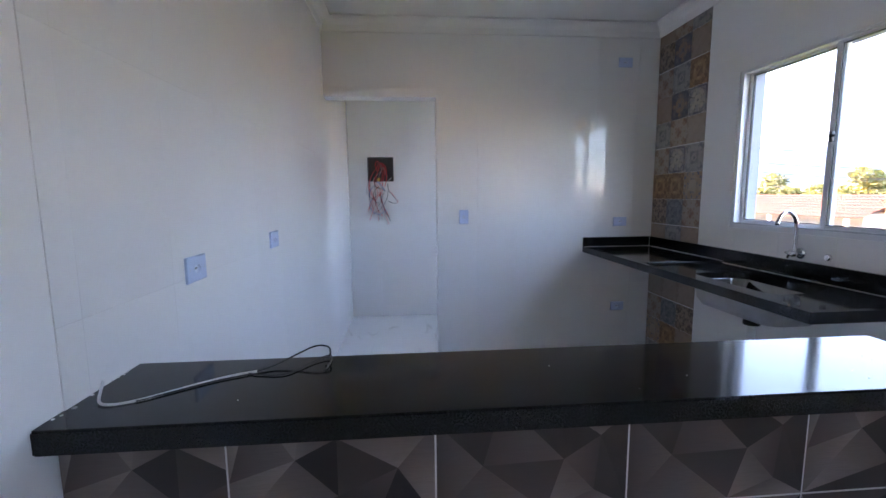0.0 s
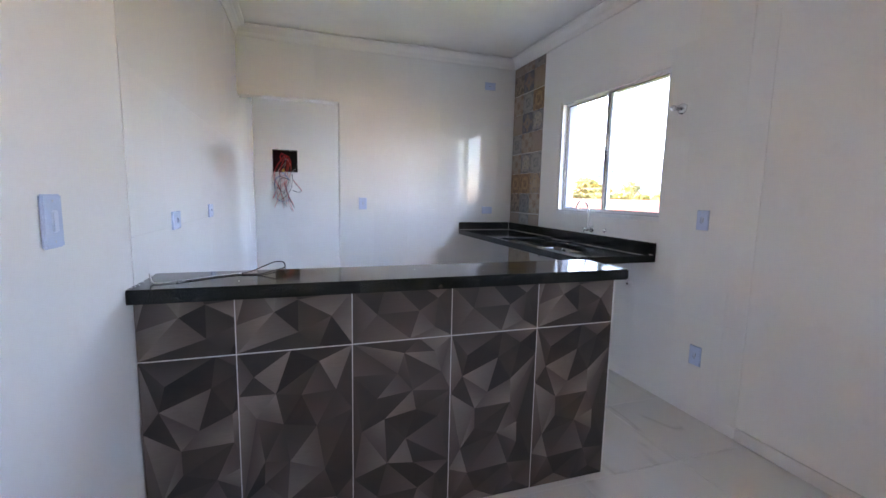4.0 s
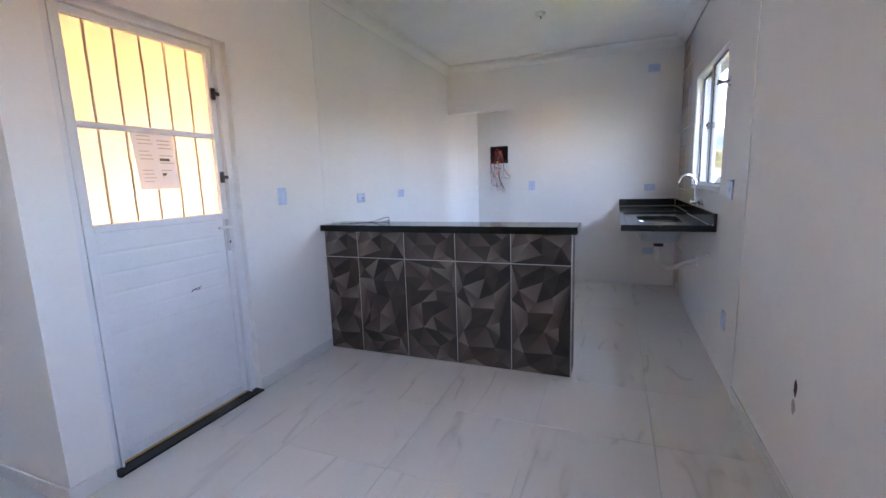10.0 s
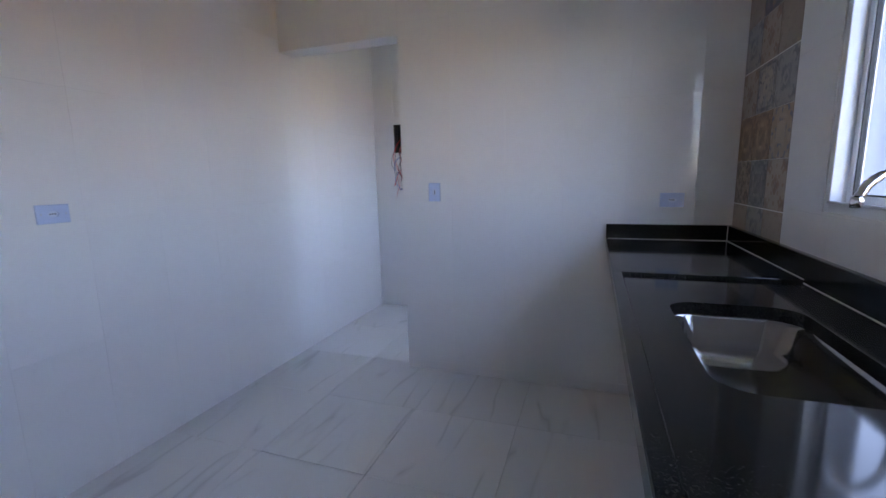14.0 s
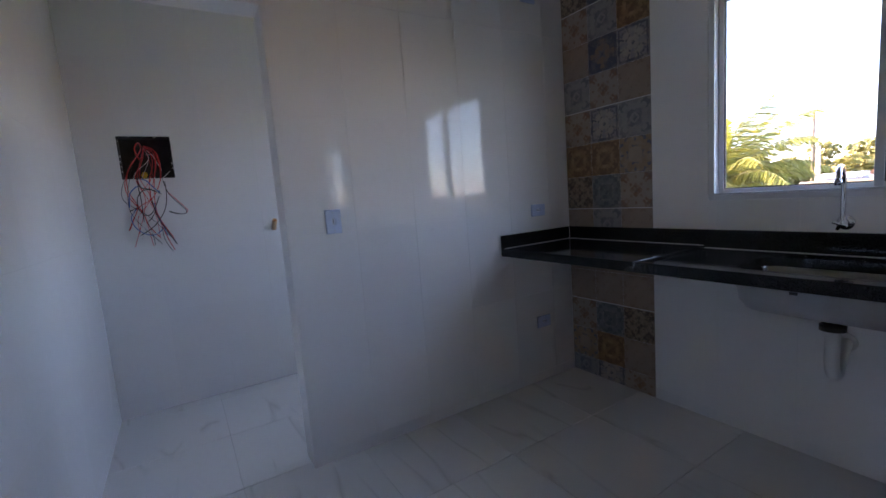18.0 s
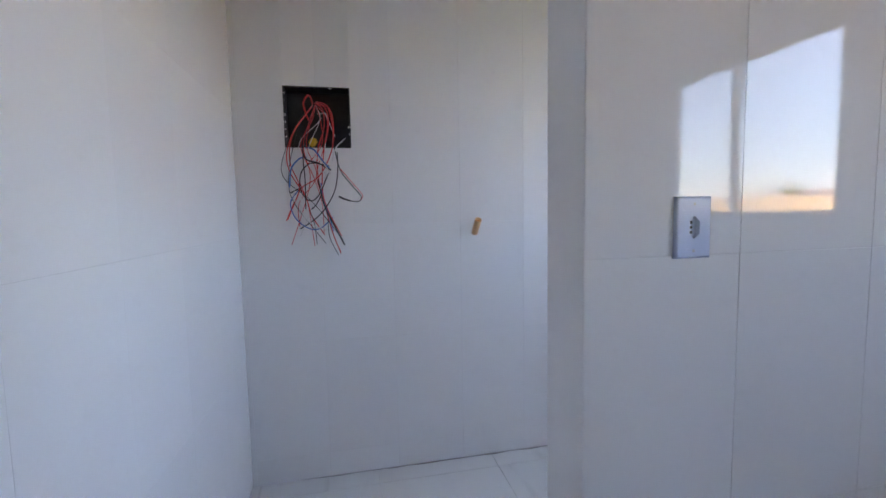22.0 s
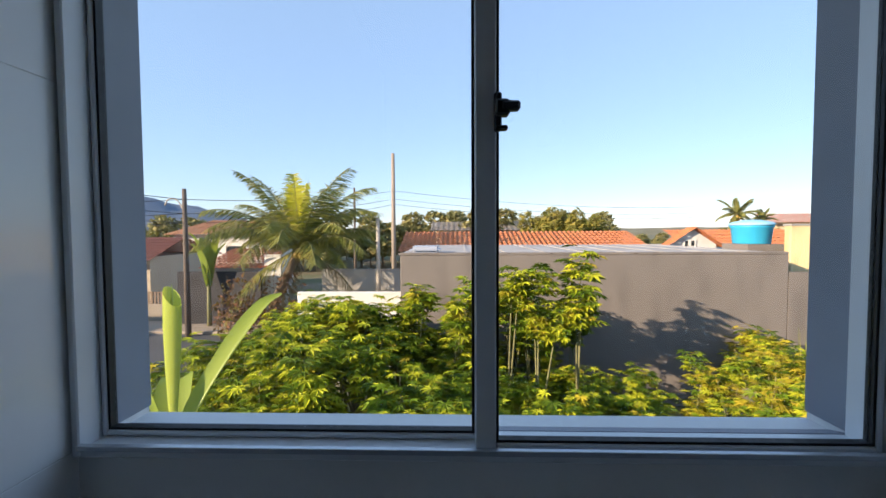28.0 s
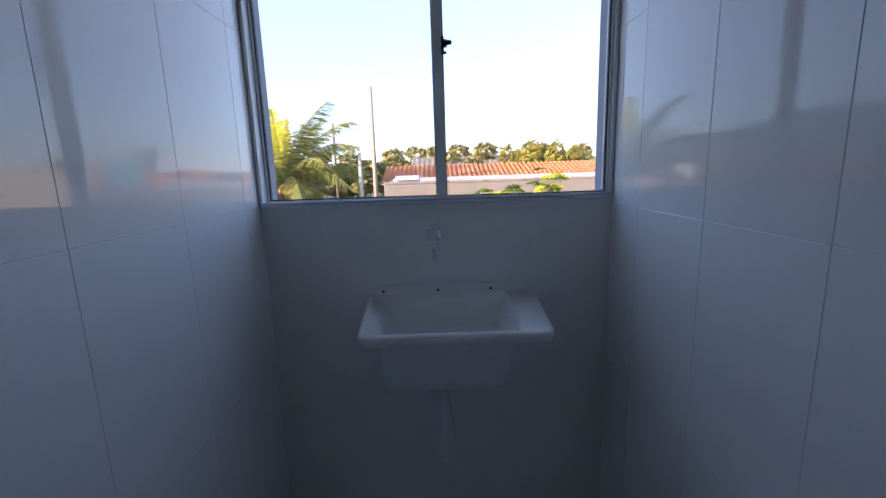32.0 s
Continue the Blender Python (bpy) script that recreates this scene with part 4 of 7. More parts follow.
def holed_plate(bm, x0, x1, y0, y1, z0, z1, hole, r, n=6):
    h0, h1, k0, k1 = hole
    inner = rounded_rect(h0, h1, k0, k1, r, n)
    outer = []
    for c, (cx, cy) in enumerate(((x1, y1), (x0, y1), (x0, y0), (x1, y0))):
        for k in range(n + 1):
            px, py = inner[c * (n + 1) + k]
            if k == n // 2:
                outer.append((cx, cy))
            elif (k < n // 2) == (c in (0, 2)):
                outer.append((cx, py))
            else:
                outer.append((px, cy))
    m = len(inner)
    L = [[bm.verts.new((*p, z)) for p in lp] for lp, z in ((outer, z1), (inner, z1), (inner, z0), (outer, z0))]
    for A, B in zip(L, L[1:] + L[:1]):
        for k in range(m):
            bm.faces.new((A[k], A[(k + 1) % m], B[(k + 1) % m], B[k]))
    return bm


top = thing("sink_worktop", (2.43, -1.06, SZ0), "polished black granite sink worktop with a sunken wet area", "worktop")
bm = bmesh.new()
holed_plate(bm, SX0 + 0.036, SX1 - 0.021, SY0 + 0.034, -0.905, SZ0, SZW, HOLE, 0.07)
part("wet_area", bm, GRANITE, top)
bm = boxes((SX0, SX1, -0.905, SY1, SZ0, SZT), (SX0, SX0 + 0.036, SY0, -0.905, SZ0, SZT), (SX0 + 0.036, SX1, SY0, SY0 + 0.034, SZ0, SZT), bevel=0.0025)
part("slab", bm, GRANITE, top)
part("backsplash", boxes((SX1 - 0.021, SX1, SY0, SY1 - 0.021, SZT - 0.012, 1.018), bevel=0.002), GRANITE, top)
part("backsplash", boxes((SX0, SX1, SY1 - 0.020, SY1, SZT + 0.0005, 1.018), bevel=0.002), GRANITE, top)
SEAL = plain("pale_sealant", (0.62, 0.60, 0.56), 0.5)
bm = tube(bmesh.new(), [(SX1 - 0.022, SY0 + 0.004, SZT + 0.001), (SX1 - 0.022, SY0 + 0.036, SZT + 0.001)], 0.0025, 5)
tube(bm, [(SX1 - 0.022, SY0 + 0.036, SZW + 0.001), (SX1 - 0.022, -0.907, SZW + 0.001)], 0.0022, 5)
tube(bm, [(SX1 - 0.022, -0.904, SZT + 0.001), (SX1 - 0.022, SY1 - 0.022, SZT + 0.001), (SX0 + 0.01, SY1 - 0.022, SZT + 0.001)], 0.0020, 5)
tube(bm, [(SX1 - 0.022, SY1 - 0.021, SZT), (SX1 - 0.022, SY1 - 0.021, 1.017)], 0.0018, 5)
part("seal", bm, SEAL, top, "pale sealant joint")

sink = thing("kitchen_sink", (2.43, -1.57, 0.74), "rectangular stainless steel bowl set under the granite", "sink")


def sink_loops(grow, z_off):
    out = []
    for inset, z, r in ((-0.004, 0.8895, 0.074), (0.004, 0.880, 0.07), (0.012, 0.80, 0.07), (0.03, 0.765, 0.075), (0.07, 0.752, 0.06), (0.13, 0.748, 0.02)):
        i = inset - grow
        out.append([(x, y, z + z_off) for x, y in rounded_rect(HOLE[0] + i, HOLE[1] - i, HOLE[2] + i, HOLE[3] - i, r, 6)])
    return out


part("bowl", loft(bmesh.new(), sink_loops(0.0, 0.0), close_last=True), STEEL, sink)
shell = part("bowl_underside", loft(bmesh.new(), sink_loops(0.004, -0.004), close_last=True), STEEL_BACK, sink)
part("sticker", boxes((SX0 + 0.139, SX0 + 0.1405, -1.45, -1.425, 0.845, 0.858)), BLACK, shell, "small dark sticker")
part("strainer", lathe(bmesh.new(), [(0.045, 0.0), (0.045, 0.004), (0.036, 0.005), (0.030, -0.001), (0.004, 0.001)], Matrix.Translation((2.44, -1.50, 0.7495)), 24), CHROME, sink)
trap = thing("sink_trap", (2.44, -1.50, 0.44), "white plastic waste trap with a black nut under the sink", "waste pipe")
part("nut", lathe(bmesh.new(), [(0.040, 0.0), (0.040, 0.020), (0.032, 0.022), (0.032, 0.040), (0.024, 0.044), (0.024, 0.052)], Matrix.Translation((2.44, -1.50, 0.692)), 12), BLACK, trap, "black plastic nut")
part("tailpipe", tube(bmesh.new(), smooth_path([(2.44, -1.50, 0.695), (2.44, -1.50, 0.62), (2.442, -1.50, 0.56), (2.47, -1.498, 0.515), (2.53, -1.490, 0.500), (2.59, -1.480, 0.515), (2.66, -1.470, 0.545), (2.738, -1.46, 0.560)], 6), 0.023, 14), PVC, trap)
part("rosette", lathe(bmesh.new(), [(0.038, 0.0), (0.036, 0.006), (0.026, 0.010)], Matrix.Translation((XR - 0.0005, -1.459, 0.561)) @ Euler((0, radians(-90), 0)).to_matrix().to_4x4(), 18), PVC, trap)

tap = thing("kitchen_faucet", (XR, -1.444, 1.058), "chrome wall-mounted kitchen faucet with a high curved spout", "faucet")
mx = Matrix.Translation((XR - 0.0005, -1.444, 1.058)) @ Euler((0, radians(-90), 0)).to_matrix().to_4x4()
part("rosette", lathe(bmesh.new(), [(0.030, 0.0), (0.028, 0.006), (0.014, 0.010)], mx, 20), CHROME, tap)
part("body", lathe(bmesh.new(), [(0.012, 0.008), (0.012, 0.026), (0.016, 0.030), (0.016, 0.052), (0.010, 0.056), (0.010, 0.070)], mx, 16), CHROME, tap)
part("spout", tube(bmesh.new(), smooth_path([(2.704, -1.444, 1.060), (2.704, -1.444, 1.10), (2.703, -1.444, 1.185), (2.690, -1.445, 1.245), (2.657, -1.449, 1.279), (2.622, -1.454, 1.283), (2.592, -1.459, 1.262), (2.577, -1.462, 1.235)], 6), 0.0095, 12), CHROME, tap)
part("nozzle", lathe(bmesh.new(), [(0.011, 0), (0.012, 0.014), (0.010, 0.022)], Matrix.Translation((2.575, -1.462, 1.214)), 14), CHROME, tap)
bm = bmesh.new()
for a in (0, 90):
    d = Vector((0, math.cos(radians(a + 20)), math.sin(radians(a + 20)))) * 0.024
    tube(bm, [Vector((2.672, -1.444, 1.058)) - d, Vector((2.672, -1.444, 1.058)) + d], 0.006, 8)
part("cross_handle", bm, CHROME, tap)
cap = thing("capped_outlet", (XR, -1.60, 1.058), "small chrome cap on a spare water outlet", "pipe cap")
part("cap", lathe(bmesh.new(), [(0.018, 0.0), (0.017, 0.010), (0.012, 0.016)], Matrix.Translation((XR - 0.0005, -1.60, 1.058)) @ Euler((0, radians(-90), 0)).to_matrix().to_4x4(), 16), CHROME, cap)

# wall outlet beside the window
mx = Matrix.Translation((XR - 0.0005, -2.235, 1.86)) @ Euler((0, radians(-90), 0)).to_matrix().to_4x4()
outl = thing("wall_outlet_valve", (XR, -2.235, 1.86), "small chrome filter tap on the wall beside the window", "tap")
part("rosette", lathe(bmesh.new(), [(0.034, 0.0), (0.032, 0.008), (0.016, 0.014)], mx, 20), CHROME, outl)
part("stem", lathe(bmesh.new(), [(0.012, 0.012), (0.012, 0.055), (0.016, 0.058), (0.016, 0.075), (0.008, 0.080)], mx, 14), CHROME, outl)
part("lever", boxes((XR - 0.078, XR - 0.068, -2.262, -2.205, 1.862, 1.874), bevel=0.003), CHROME, outl)

# ceiling lamp holder
lampx = thing("ceiling_lamp_holder", (1.42, -1.38, CEILING - 0.03), "bare white ceiling rose with a stub of dark wire", "lamp holder")
part("rose", lathe(bmesh.new(), [(0.020, -0.028), (0.036, -0.024), (0.048, -0.006), (0.048, 0.0)], Matrix.Translation((1.42, -1.38, CEILING)), 22), PVC, lampx)
part("wire_stub", tube(bmesh.new(), smooth_path([(1.42, -1.38, 2.724), (1.424, -1.384, 2.708), (1.432, -1.382, 2.700)], 4), 0.004, 6), WIRES["black"], lampx)

# raw hole in the living wall: flat, its shade put into the colour
raw = thing("wall_hole", (XR_LIVING, -3.632, 0.46), "rough hole chiselled for a socket box, its shade a flat dark patch", "hole")
rng = random.Random(3)
bm = bmesh.new()
c = bm.verts.new((XR_LIVING - 0.0012, -3.632, 0.478))
ring = [bm.verts.new((XR_LIVING - 0.0012, -3.632 + 0.016 * math.cos(k * math.tau / 12) * rng.uniform(0.7, 1.2), 0.478 + 0.034 * math.sin(k * math.tau / 12) * rng.uniform(0.8, 1.2))) for k in range(12)]
for k in range(12):
    bm.faces.new((c, ring[(k + 1) % 12], ring[k]))
part("opening", bm, HOLE_SHADE, raw)
bm = bmesh.new()
c = bm.verts.new((XR_LIVING - 0.0010, -3.628, 0.395))
ring = [bm.verts.new((XR_LIVING - 0.0010, -3.628 + 0.020 * math.cos(k * math.tau / 12) * rng.uniform(0.6, 1.3), 0.395 + 0.030 * math.sin(k * math.tau / 12) * rng.uniform(0.6, 1.3))) for k in range(12)]
for k in range(12):
    bm.faces.new((c, ring[(k + 1) % 12], ring[k]))
part("smudge", bm, plain("grey_smudge", (0.42, 0.40, 0.38), 0.9), raw, "grey smudge below the hole")

# crumbs on the floor by the living wall
CHIP = plain("grey_brown_chip", (0.20, 0.17, 0.14), 0.9)
rng = random.Random(11)
for k in range(9):
    x, y = -0.56 + rng.uniform(0, 0.26), -5.45 + rng.uniform(0, 0.75)
    a, l = rng.uniform(0, 3.1), rng.uniform(0.003, 0.010)
    bm = box(bmesh.new(), -l, l, -0.002, 0.002, 0, 0.002, bevel=0.0006)
    bm.transform(Matrix.Translation((x, y, 0.0004)) @ Matrix.Rotation(a, 4, "Z"))
    solid("floor_chip", bm, CHIP, "small grey-brown chip of debris on the floor", "debris", group="floor chips")

# capped water point under the sink worktop
wp = thing("water_point", (XR, -1.915, 0.70), "small capped water point in the tiles under the worktop", "pipe cap")
mx = Matrix.Translation((XR - 0.0005, -1.915, 0.705)) @ Euler((0, radians(-90), 0)).to_matrix().to_4x4()
part("sleeve", lathe(bmesh.new(), [(0.016, 0.0), (0.015, 0.006), (0.012, 0.010), (0.012, 0.028), (0.009, 0.032)], mx, 16), PVC, wp)
part("bore", lathe(bmesh.new(), [(0.0085, 0.0321), (0.0085, 0.0326)], mx, 12), HOLE_SHADE, wp)

# ---------------------------------------------------------------- laundry
mbox = thing("meter_box", ((BOXH[0] + BOXH[1]) / 2, LAUNDRY_Y1, BOXH[2]), "open black recessed electric box with loose wires hanging out", "electric box")
x0, x1, z0, z1 = BOXH
yb = LAUNDRY_Y1 + 0.09
bm = boxes((x0, x1, yb, yb + 0.006, z0, z1), (x0, x0 + 0.006, LAUNDRY_Y1 - 0.003, yb, z0, z1), (x1 - 0.006, x1, LAUNDRY_Y1 - 0.003, yb, z0, z1),
           (x0 + 0.006, x1 - 0.006, LAUNDRY_Y1 - 0.003, yb, z0, z0 + 0.006), (x0 + 0.006, x1 - 0.006, LAUNDRY_Y1 - 0.003, yb, z1 - 0.006, z1), bevel=0.0015)
BOXMAT = plain("dusty_black_box", (0.022, 0.021, 0.020), 0.6, vary=0.6, scale=18)
part("back_box", bm, BOXMAT, mbox)
rng = random.Random(21)
for k in range(34):                                    # ragged mortar round the cut-out
    s = k / 34 * 4
    side, f = int(s), s - int(s)
    px = (x0 + f * (x1 - x0), x1, x1 - f * (x1 - x0), x0)[side]
    pz = (z1, z1 - f * (z1 - z0), z0, z0 + f * (z1 - z0))[side]
    r = rng.uniform(0.003, 0.007)
    ragged = bmesh.new()
    bmesh.ops.create_icosphere(ragged, subdivisions=1, radius=r, matrix=Matrix.Translation((px, LAUNDRY_Y1 - 0.001, pz)) @ Matrix.Diagonal((rng.uniform(1, 2.2), 0.35, rng.uniform(0.8, 1.6), 1)))
    part("mortar_lump", ragged, GROUT, mbox)
yf = LAUNDRY_Y1


def wire_run(colour, pts, r=0.0025):
    """Points in box units: u from 0 to 1 across, v from 0 at the box's top down, w out of the wall in cm."""
    p = []
    for u, v, w in pts:
        u, v = u - 0.12 * min(1.0, max(0.0, (v - 0.4) / 0.6)), v + 0.08 * max(0.0, v - 1.0)
        p.append((x0 + u * (x1 - x0), yf - w / 100 * (2.0 if w > 0 else 1.0), z1 - v * (z1 - z0)))
    part("wire", tube(bmesh.new(), smooth_path(p, 6), r, 6), WIRES[colour], mbox)


wire_run("red", [(0.42, 0.22, -6), (0.40, 0.16, 0), (0.36, 0.19, 1.5), (0.31, 0.30, 1.5), (0.33, 0.42, 1), (0.38, 0.52, 1), (0.40, 0.55, 0)], 0.0042)
wire_run("red", [(0.42, 0.25, -6), (0.38, 0.42, 1), (0.25, 0.72, 2.5), (0.17, 1.10, 3), (0.20, 1.40, 2.5), (0.40, 1.75, 2), (0.48, 2.05, 1.5), (0.66, 2.35, 1)])
wire_run("red", [(0.42, 0.25, -6), (0.36, 0.45, 1), (0.22, 0.85, 2.5), (0.20, 1.25, 2), (0.32, 1.62, 2), (0.18, 1.95, 1.5), (0.10, 2.12, 1)])
wire_run("red", [(0.45, 0.22, -5), (0.58, 0.38, 1), (0.66, 0.70, 2.4), (0.62, 1.05, 2.6), (0.60, 1.45, 2), (0.72, 1.95, 1.5), (0.92, 2.38, 1)])
wire_run("red", [(0.45, 0.22, -5), (0.62, 0.36, 1.2), (0.72, 0.66, 2.6), (0.70, 1.10, 2.4), (0.66, 1.70, 1.6), (0.78, 2.30, 1.2), (0.90, 2.65, 1)])
wire_run("red", [(0.48, 0.22, -5), (0.70, 0.40, 1.5), (0.82, 0.80, 2.6), (0.80, 1.12, 2.2), (0.62, 1.45, 2.4), (0.36, 1.62, 2), (0.26, 1.80, 1.5), (0.12, 2.10, 1)])
wire_run("red", [(0.48, 0.20, -5), (0.66, 0.34, 1.2), (0.80, 0.74, 2.8), (0.84, 1.0, 2.4)], 0.003)
wire_run("black", [(0.41, 0.40, -4), (0.41, 0.62, 1.2), (0.40, 1.10, 2.6), (0.41, 1.50, 2.4), (0.40, 1.95, 2)])
wire_run("blue", [(0.44, 1.16, 2), (0.34, 1.20, 3), (0.22, 1.35, 3), (0.18, 1.62, 2.4)], 0.0034)
wire_run("blue", [(0.44, 1.02, 2.2), (0.56, 1.06, 3), (0.68, 1.22, 3), (0.78, 1.34, 2.6)], 0.0034)
wire_run("black", [(0.90, 1.08, 1.5), (0.90, 1.35, 2), (0.84, 1.68, 2), (0.66, 1.98, 1.8), (0.48, 2.14, 1.4), (0.30, 2.25, 1)])
wire_run("blue", [(0.30, 1.66, 1.8), (0.18, 1.85, 2), (0.24, 2.08, 2), (0.42, 2.24, 1.8), (0.60, 2.25, 1.5), (0.80, 2.08, 1.2)])
wire_run("white", [(0.34, 1.74, 2), (0.34, 2.00, 2.2), (0.48, 2.18, 2), (0.66, 2.26, 1.4), (0.86, 2.25, 1)])
wire_run("black", [(0.50, 1.02, 2), (0.40, 1.02, 3), (0.44, 1.20, 3), (0.62, 1.26, 3), (0.80, 1.36, 2.6)], 0.0034)
wire_run("black", [(0.78, 1.30, 2.4), (0.52, 1.26, 3), (0.36, 1.40, 2.6), (0.34, 1.66, 2.4), (0.46, 1.82, 2), (0.60, 1.74, 2), (0.76, 1.40, 2)], 0.0026)
wire_run("black", [(0.36, 1.62, 2), (0.26, 1.66, 1.6), (0.18, 1.70, 1.2)], 0.0028)
wire_run("black", [(0.64, 1.74, 2), (0.54, 1.90, 1.6), (0.44, 1.98, 1.2)], 0.0026)
wire_run("black", [(0.60, 1.50, 2.2), (0.68, 1.90, 2), (0.82, 2.22, 1.6), (0.96, 2.52, 1)], 0.0034)
wire_run("black", [(0.86, 1.02, 1.5), (0.94, 1.36, 2), (1.10, 1.58, 2), (1.24, 1.76, 2), (1.20, 1.84, 2), (1.04, 1.82, 1.6), (0.92, 1.76, 1.4)], 0.0022)
wire_run("black", [(0.90, 1.76, 1.4), (0.98, 1.80, 1.5), (1.08, 1.83, 1.7)], 0.0036)
wire_run("red", [(0.94, 1.34, 2), (1.12, 1.56, 2.2), (1.26, 1.74, 2.2), (1.24, 1.82, 2)], 0.0018)
wire_run("white", [(0.92, 1.32, 1.9), (1.10, 1.60, 1.9), (1.22, 1.76, 1.9), (1.14, 1.84, 1.8)], 0.0018)
wire_run("white", [(0.56, 0.48, -4), (0.54, 0.62, 1), (0.36, 0.86, 1.5), (0.32, 1.05, 1.5)], 0.0020)
wire_run("white", [(0.50, 0.42, -3), (0.62, 0.44, 0.5), (0.66, 0.50, 0.5), (0.84, 0.82, 1.0)], 0.0018)
wire_run("white", [(0.82, 1.22, 2), (0.88, 1.02, 1.6), (0.96, 0.90, 1), (1.00, 0.84, 0.4)], 0.0024)
wire_run("white", [(0.46, 1.12, 2.4), (0.60, 1.18, 3.2), (0.72, 1.30, 3), (0.78, 1.42, 2.6), (0.60, 1.36, 2.4)], 0.0022)
wire_run("black", [(0.46, 1.98, 1.8), (0.52, 2.20, 1.5), (0.54, 2.50, 1)], 0.0016)
wire_run("black", [(0.72, 2.10, 1.8), (0.74, 2.40, 1.4), (0.86, 2.68, 1)], 0.0016)
wire_run("blue", [(0.64, 1.55, 2), (0.66, 1.80, 1.8), (0.74, 2.05, 1.5), (0.80, 2.30, 1.2)], 0.0022)
rng = random.Random(44)
for k in range(9):                                     # thin loose strands
    u = rng.uniform(0.2, 0.8)
    wire_run(("red", "black", "red", "white")[k % 4], [(0.46, 0.25, -5), (u, 0.55, 1.2), (u + rng.uniform(-0.1, 0.1), 1.0, 2.6), (u + rng.uniform(-0.25, 0.2), 1.45, 2.4), (rng.uniform(0.2, 0.8), 1.85, 1.8), (rng.uniform(0.1, 0.95), 2.2 + rng.uniform(0, 0.35), 1)], 0.0016)
clip = box(bmesh.new(), -0.016, 0.016, -0.008, 0.008, -0.020, 0.020, bevel=0.007, seg=2)
clip.transform(Matrix.Translation((x0 + 0.42 * (x1 - x0), yf - 0.014, z1 - 0.92 * (z1 - z0))) @ Euler((0, radians(28), 0)).to_matrix().to_4x4())
part("wire_clip", clip, YELLOW_PLASTIC, mbox, "yellow plastic clip")
part("grommet", lathe(bmesh.new(), [(0.006, 0), (0.018, 0.004), (0.020, 0.012), (0.012, 0.016)], Matrix.Translation((x0 + 0.42 * (x1 - x0), yf + 0.06, z1 - 0.36 * (z1 - z0))) @ Euler((radians(90), 0, 0)).to_matrix().to_4x4(), 16), GASKET, mbox)

stub = thing("pipe_stub", (1.050, LAUNDRY_Y1, 1.195), "short pale peach plastic pipe stub sticking out of the tiles", "pipe")
d = Vector((0.002, -0.062, 0.066))
base = Vector((1.066, LAUNDRY_Y1 + 0.004, 1.143))
mx = Matrix.Translation(base) @ d.to_track_quat("Z", "Y").to_matrix().to_4x4()
part("pipe", lathe(bmesh.new(), [(0.0165, 0.0), (0.0165, d.length - 0.001), (0.0158, d.length), (0.0142, d.length), (0.0138, d.length - 0.016)], mx, 20), PVC_PEACH, stub)
part("plug", lathe(bmesh.new(), [(0.0136, d.length - 0.018), (0.0136, d.length - 0.014)], mx, 20), CORK, stub, "orange plug in the bore")
nip = thing("water_nipple", (1.522, LAUNDRY_Y1, 1.098), "small metal water nipple in the tiled wall", "pipe cap")
mx = Matrix.Translation((1.522, LAUNDRY_Y1 + 0.0005, 1.098)) @ Euler((radians(90), 0, 0)).to_matrix().to_4x4()
part("nipple", lathe(bmesh.new(), [(0.015, 0.0), (0.014, 0.016), (0.010, 0.020), (0.010, 0.026)], mx, 14), ALU_EDGE, nip)

# laundry tub
TX0, TX1, TY0, TY1, TZ = 2.330, XR_LAUNDRY - 0.001, 0.440, 0.957, 0.888
WIDEN = -0.107                                          # the tub is a little wider at the wall
tub = thing("laundry_tub", (2.49, 0.71, 0.70), "white wall-hung laundry tub with a side shelf", "laundry tub")


def trapezoid(inset, z, narrow=WIDEN, y_lo=None, r=0.03, x_lo=None):
    lo = TY0 + inset if y_lo is None else y_lo
    pts = rounded_rect((TX0 if x_lo is None else x_lo) + inset, TX1 - (inset if inset > 0.02 else 0), lo, TY1 - inset, r, 4)
    mid = (TY0 + TY1) / 2
    out = []
    for x, y in pts:
        k = 1 - narrow * (x - TX0) / (TX1 - TX0)
        out.append((x, mid + (y - mid) * k, z))
    return out


bm = bmesh.new()
loft(bm, [trapezoid(0.004, TZ - 0.030), trapezoid(0.0, TZ - 0.022), trapezoid(0.0, TZ - 0.006), trapezoid(0.005, TZ), trapezoid(0.016, TZ + 0.001)])
part("rim", bm, TUBMAT, tub)
BL = 0.528                                              # the bowl ends here; the shelf lies beyond
bowl = [trapezoid(0.016, TZ + 0.001, WIDEN, BL, 0.03), trapezoid(0.023, TZ - 0.008, WIDEN, BL + 0.004, 0.03), trapezoid(0.054, TZ - 0.030, WIDEN, BL + 0.022, 0.03), trapezoid(0.062, TZ - 0.10, WIDEN, BL + 0.03, 0.035), trapezoid(0.078, 0.725, WIDEN, BL + 0.05, 0.045), trapezoid(0.11, 0.716, WIDEN, BL + 0.09, 0.03)]
part("bowl", loft(bmesh.new(), bowl, close_last=True), TUBMAT, tub)
outer = [trapezoid(0.004, TZ - 0.030, WIDEN, BL - 0.02), trapezoid(0.046, TZ - 0.036, WIDEN, BL + 0.010), trapezoid(0.050, TZ - 0.042, WIDEN, BL + 0.014), trapezoid(0.056, 0.74, WIDEN, BL + 0.022), trapezoid(0.066, 0.702, WIDEN, BL + 0.036), trapezoid(0.10, 0.695, WIDEN, BL + 0.08)]
part("bowl_underside", loft(bmesh.new(), outer, close_last=True), TUBMAT, tub)
bm = bmesh.new()
mid = (TY0 + TY1) / 2
rings = []
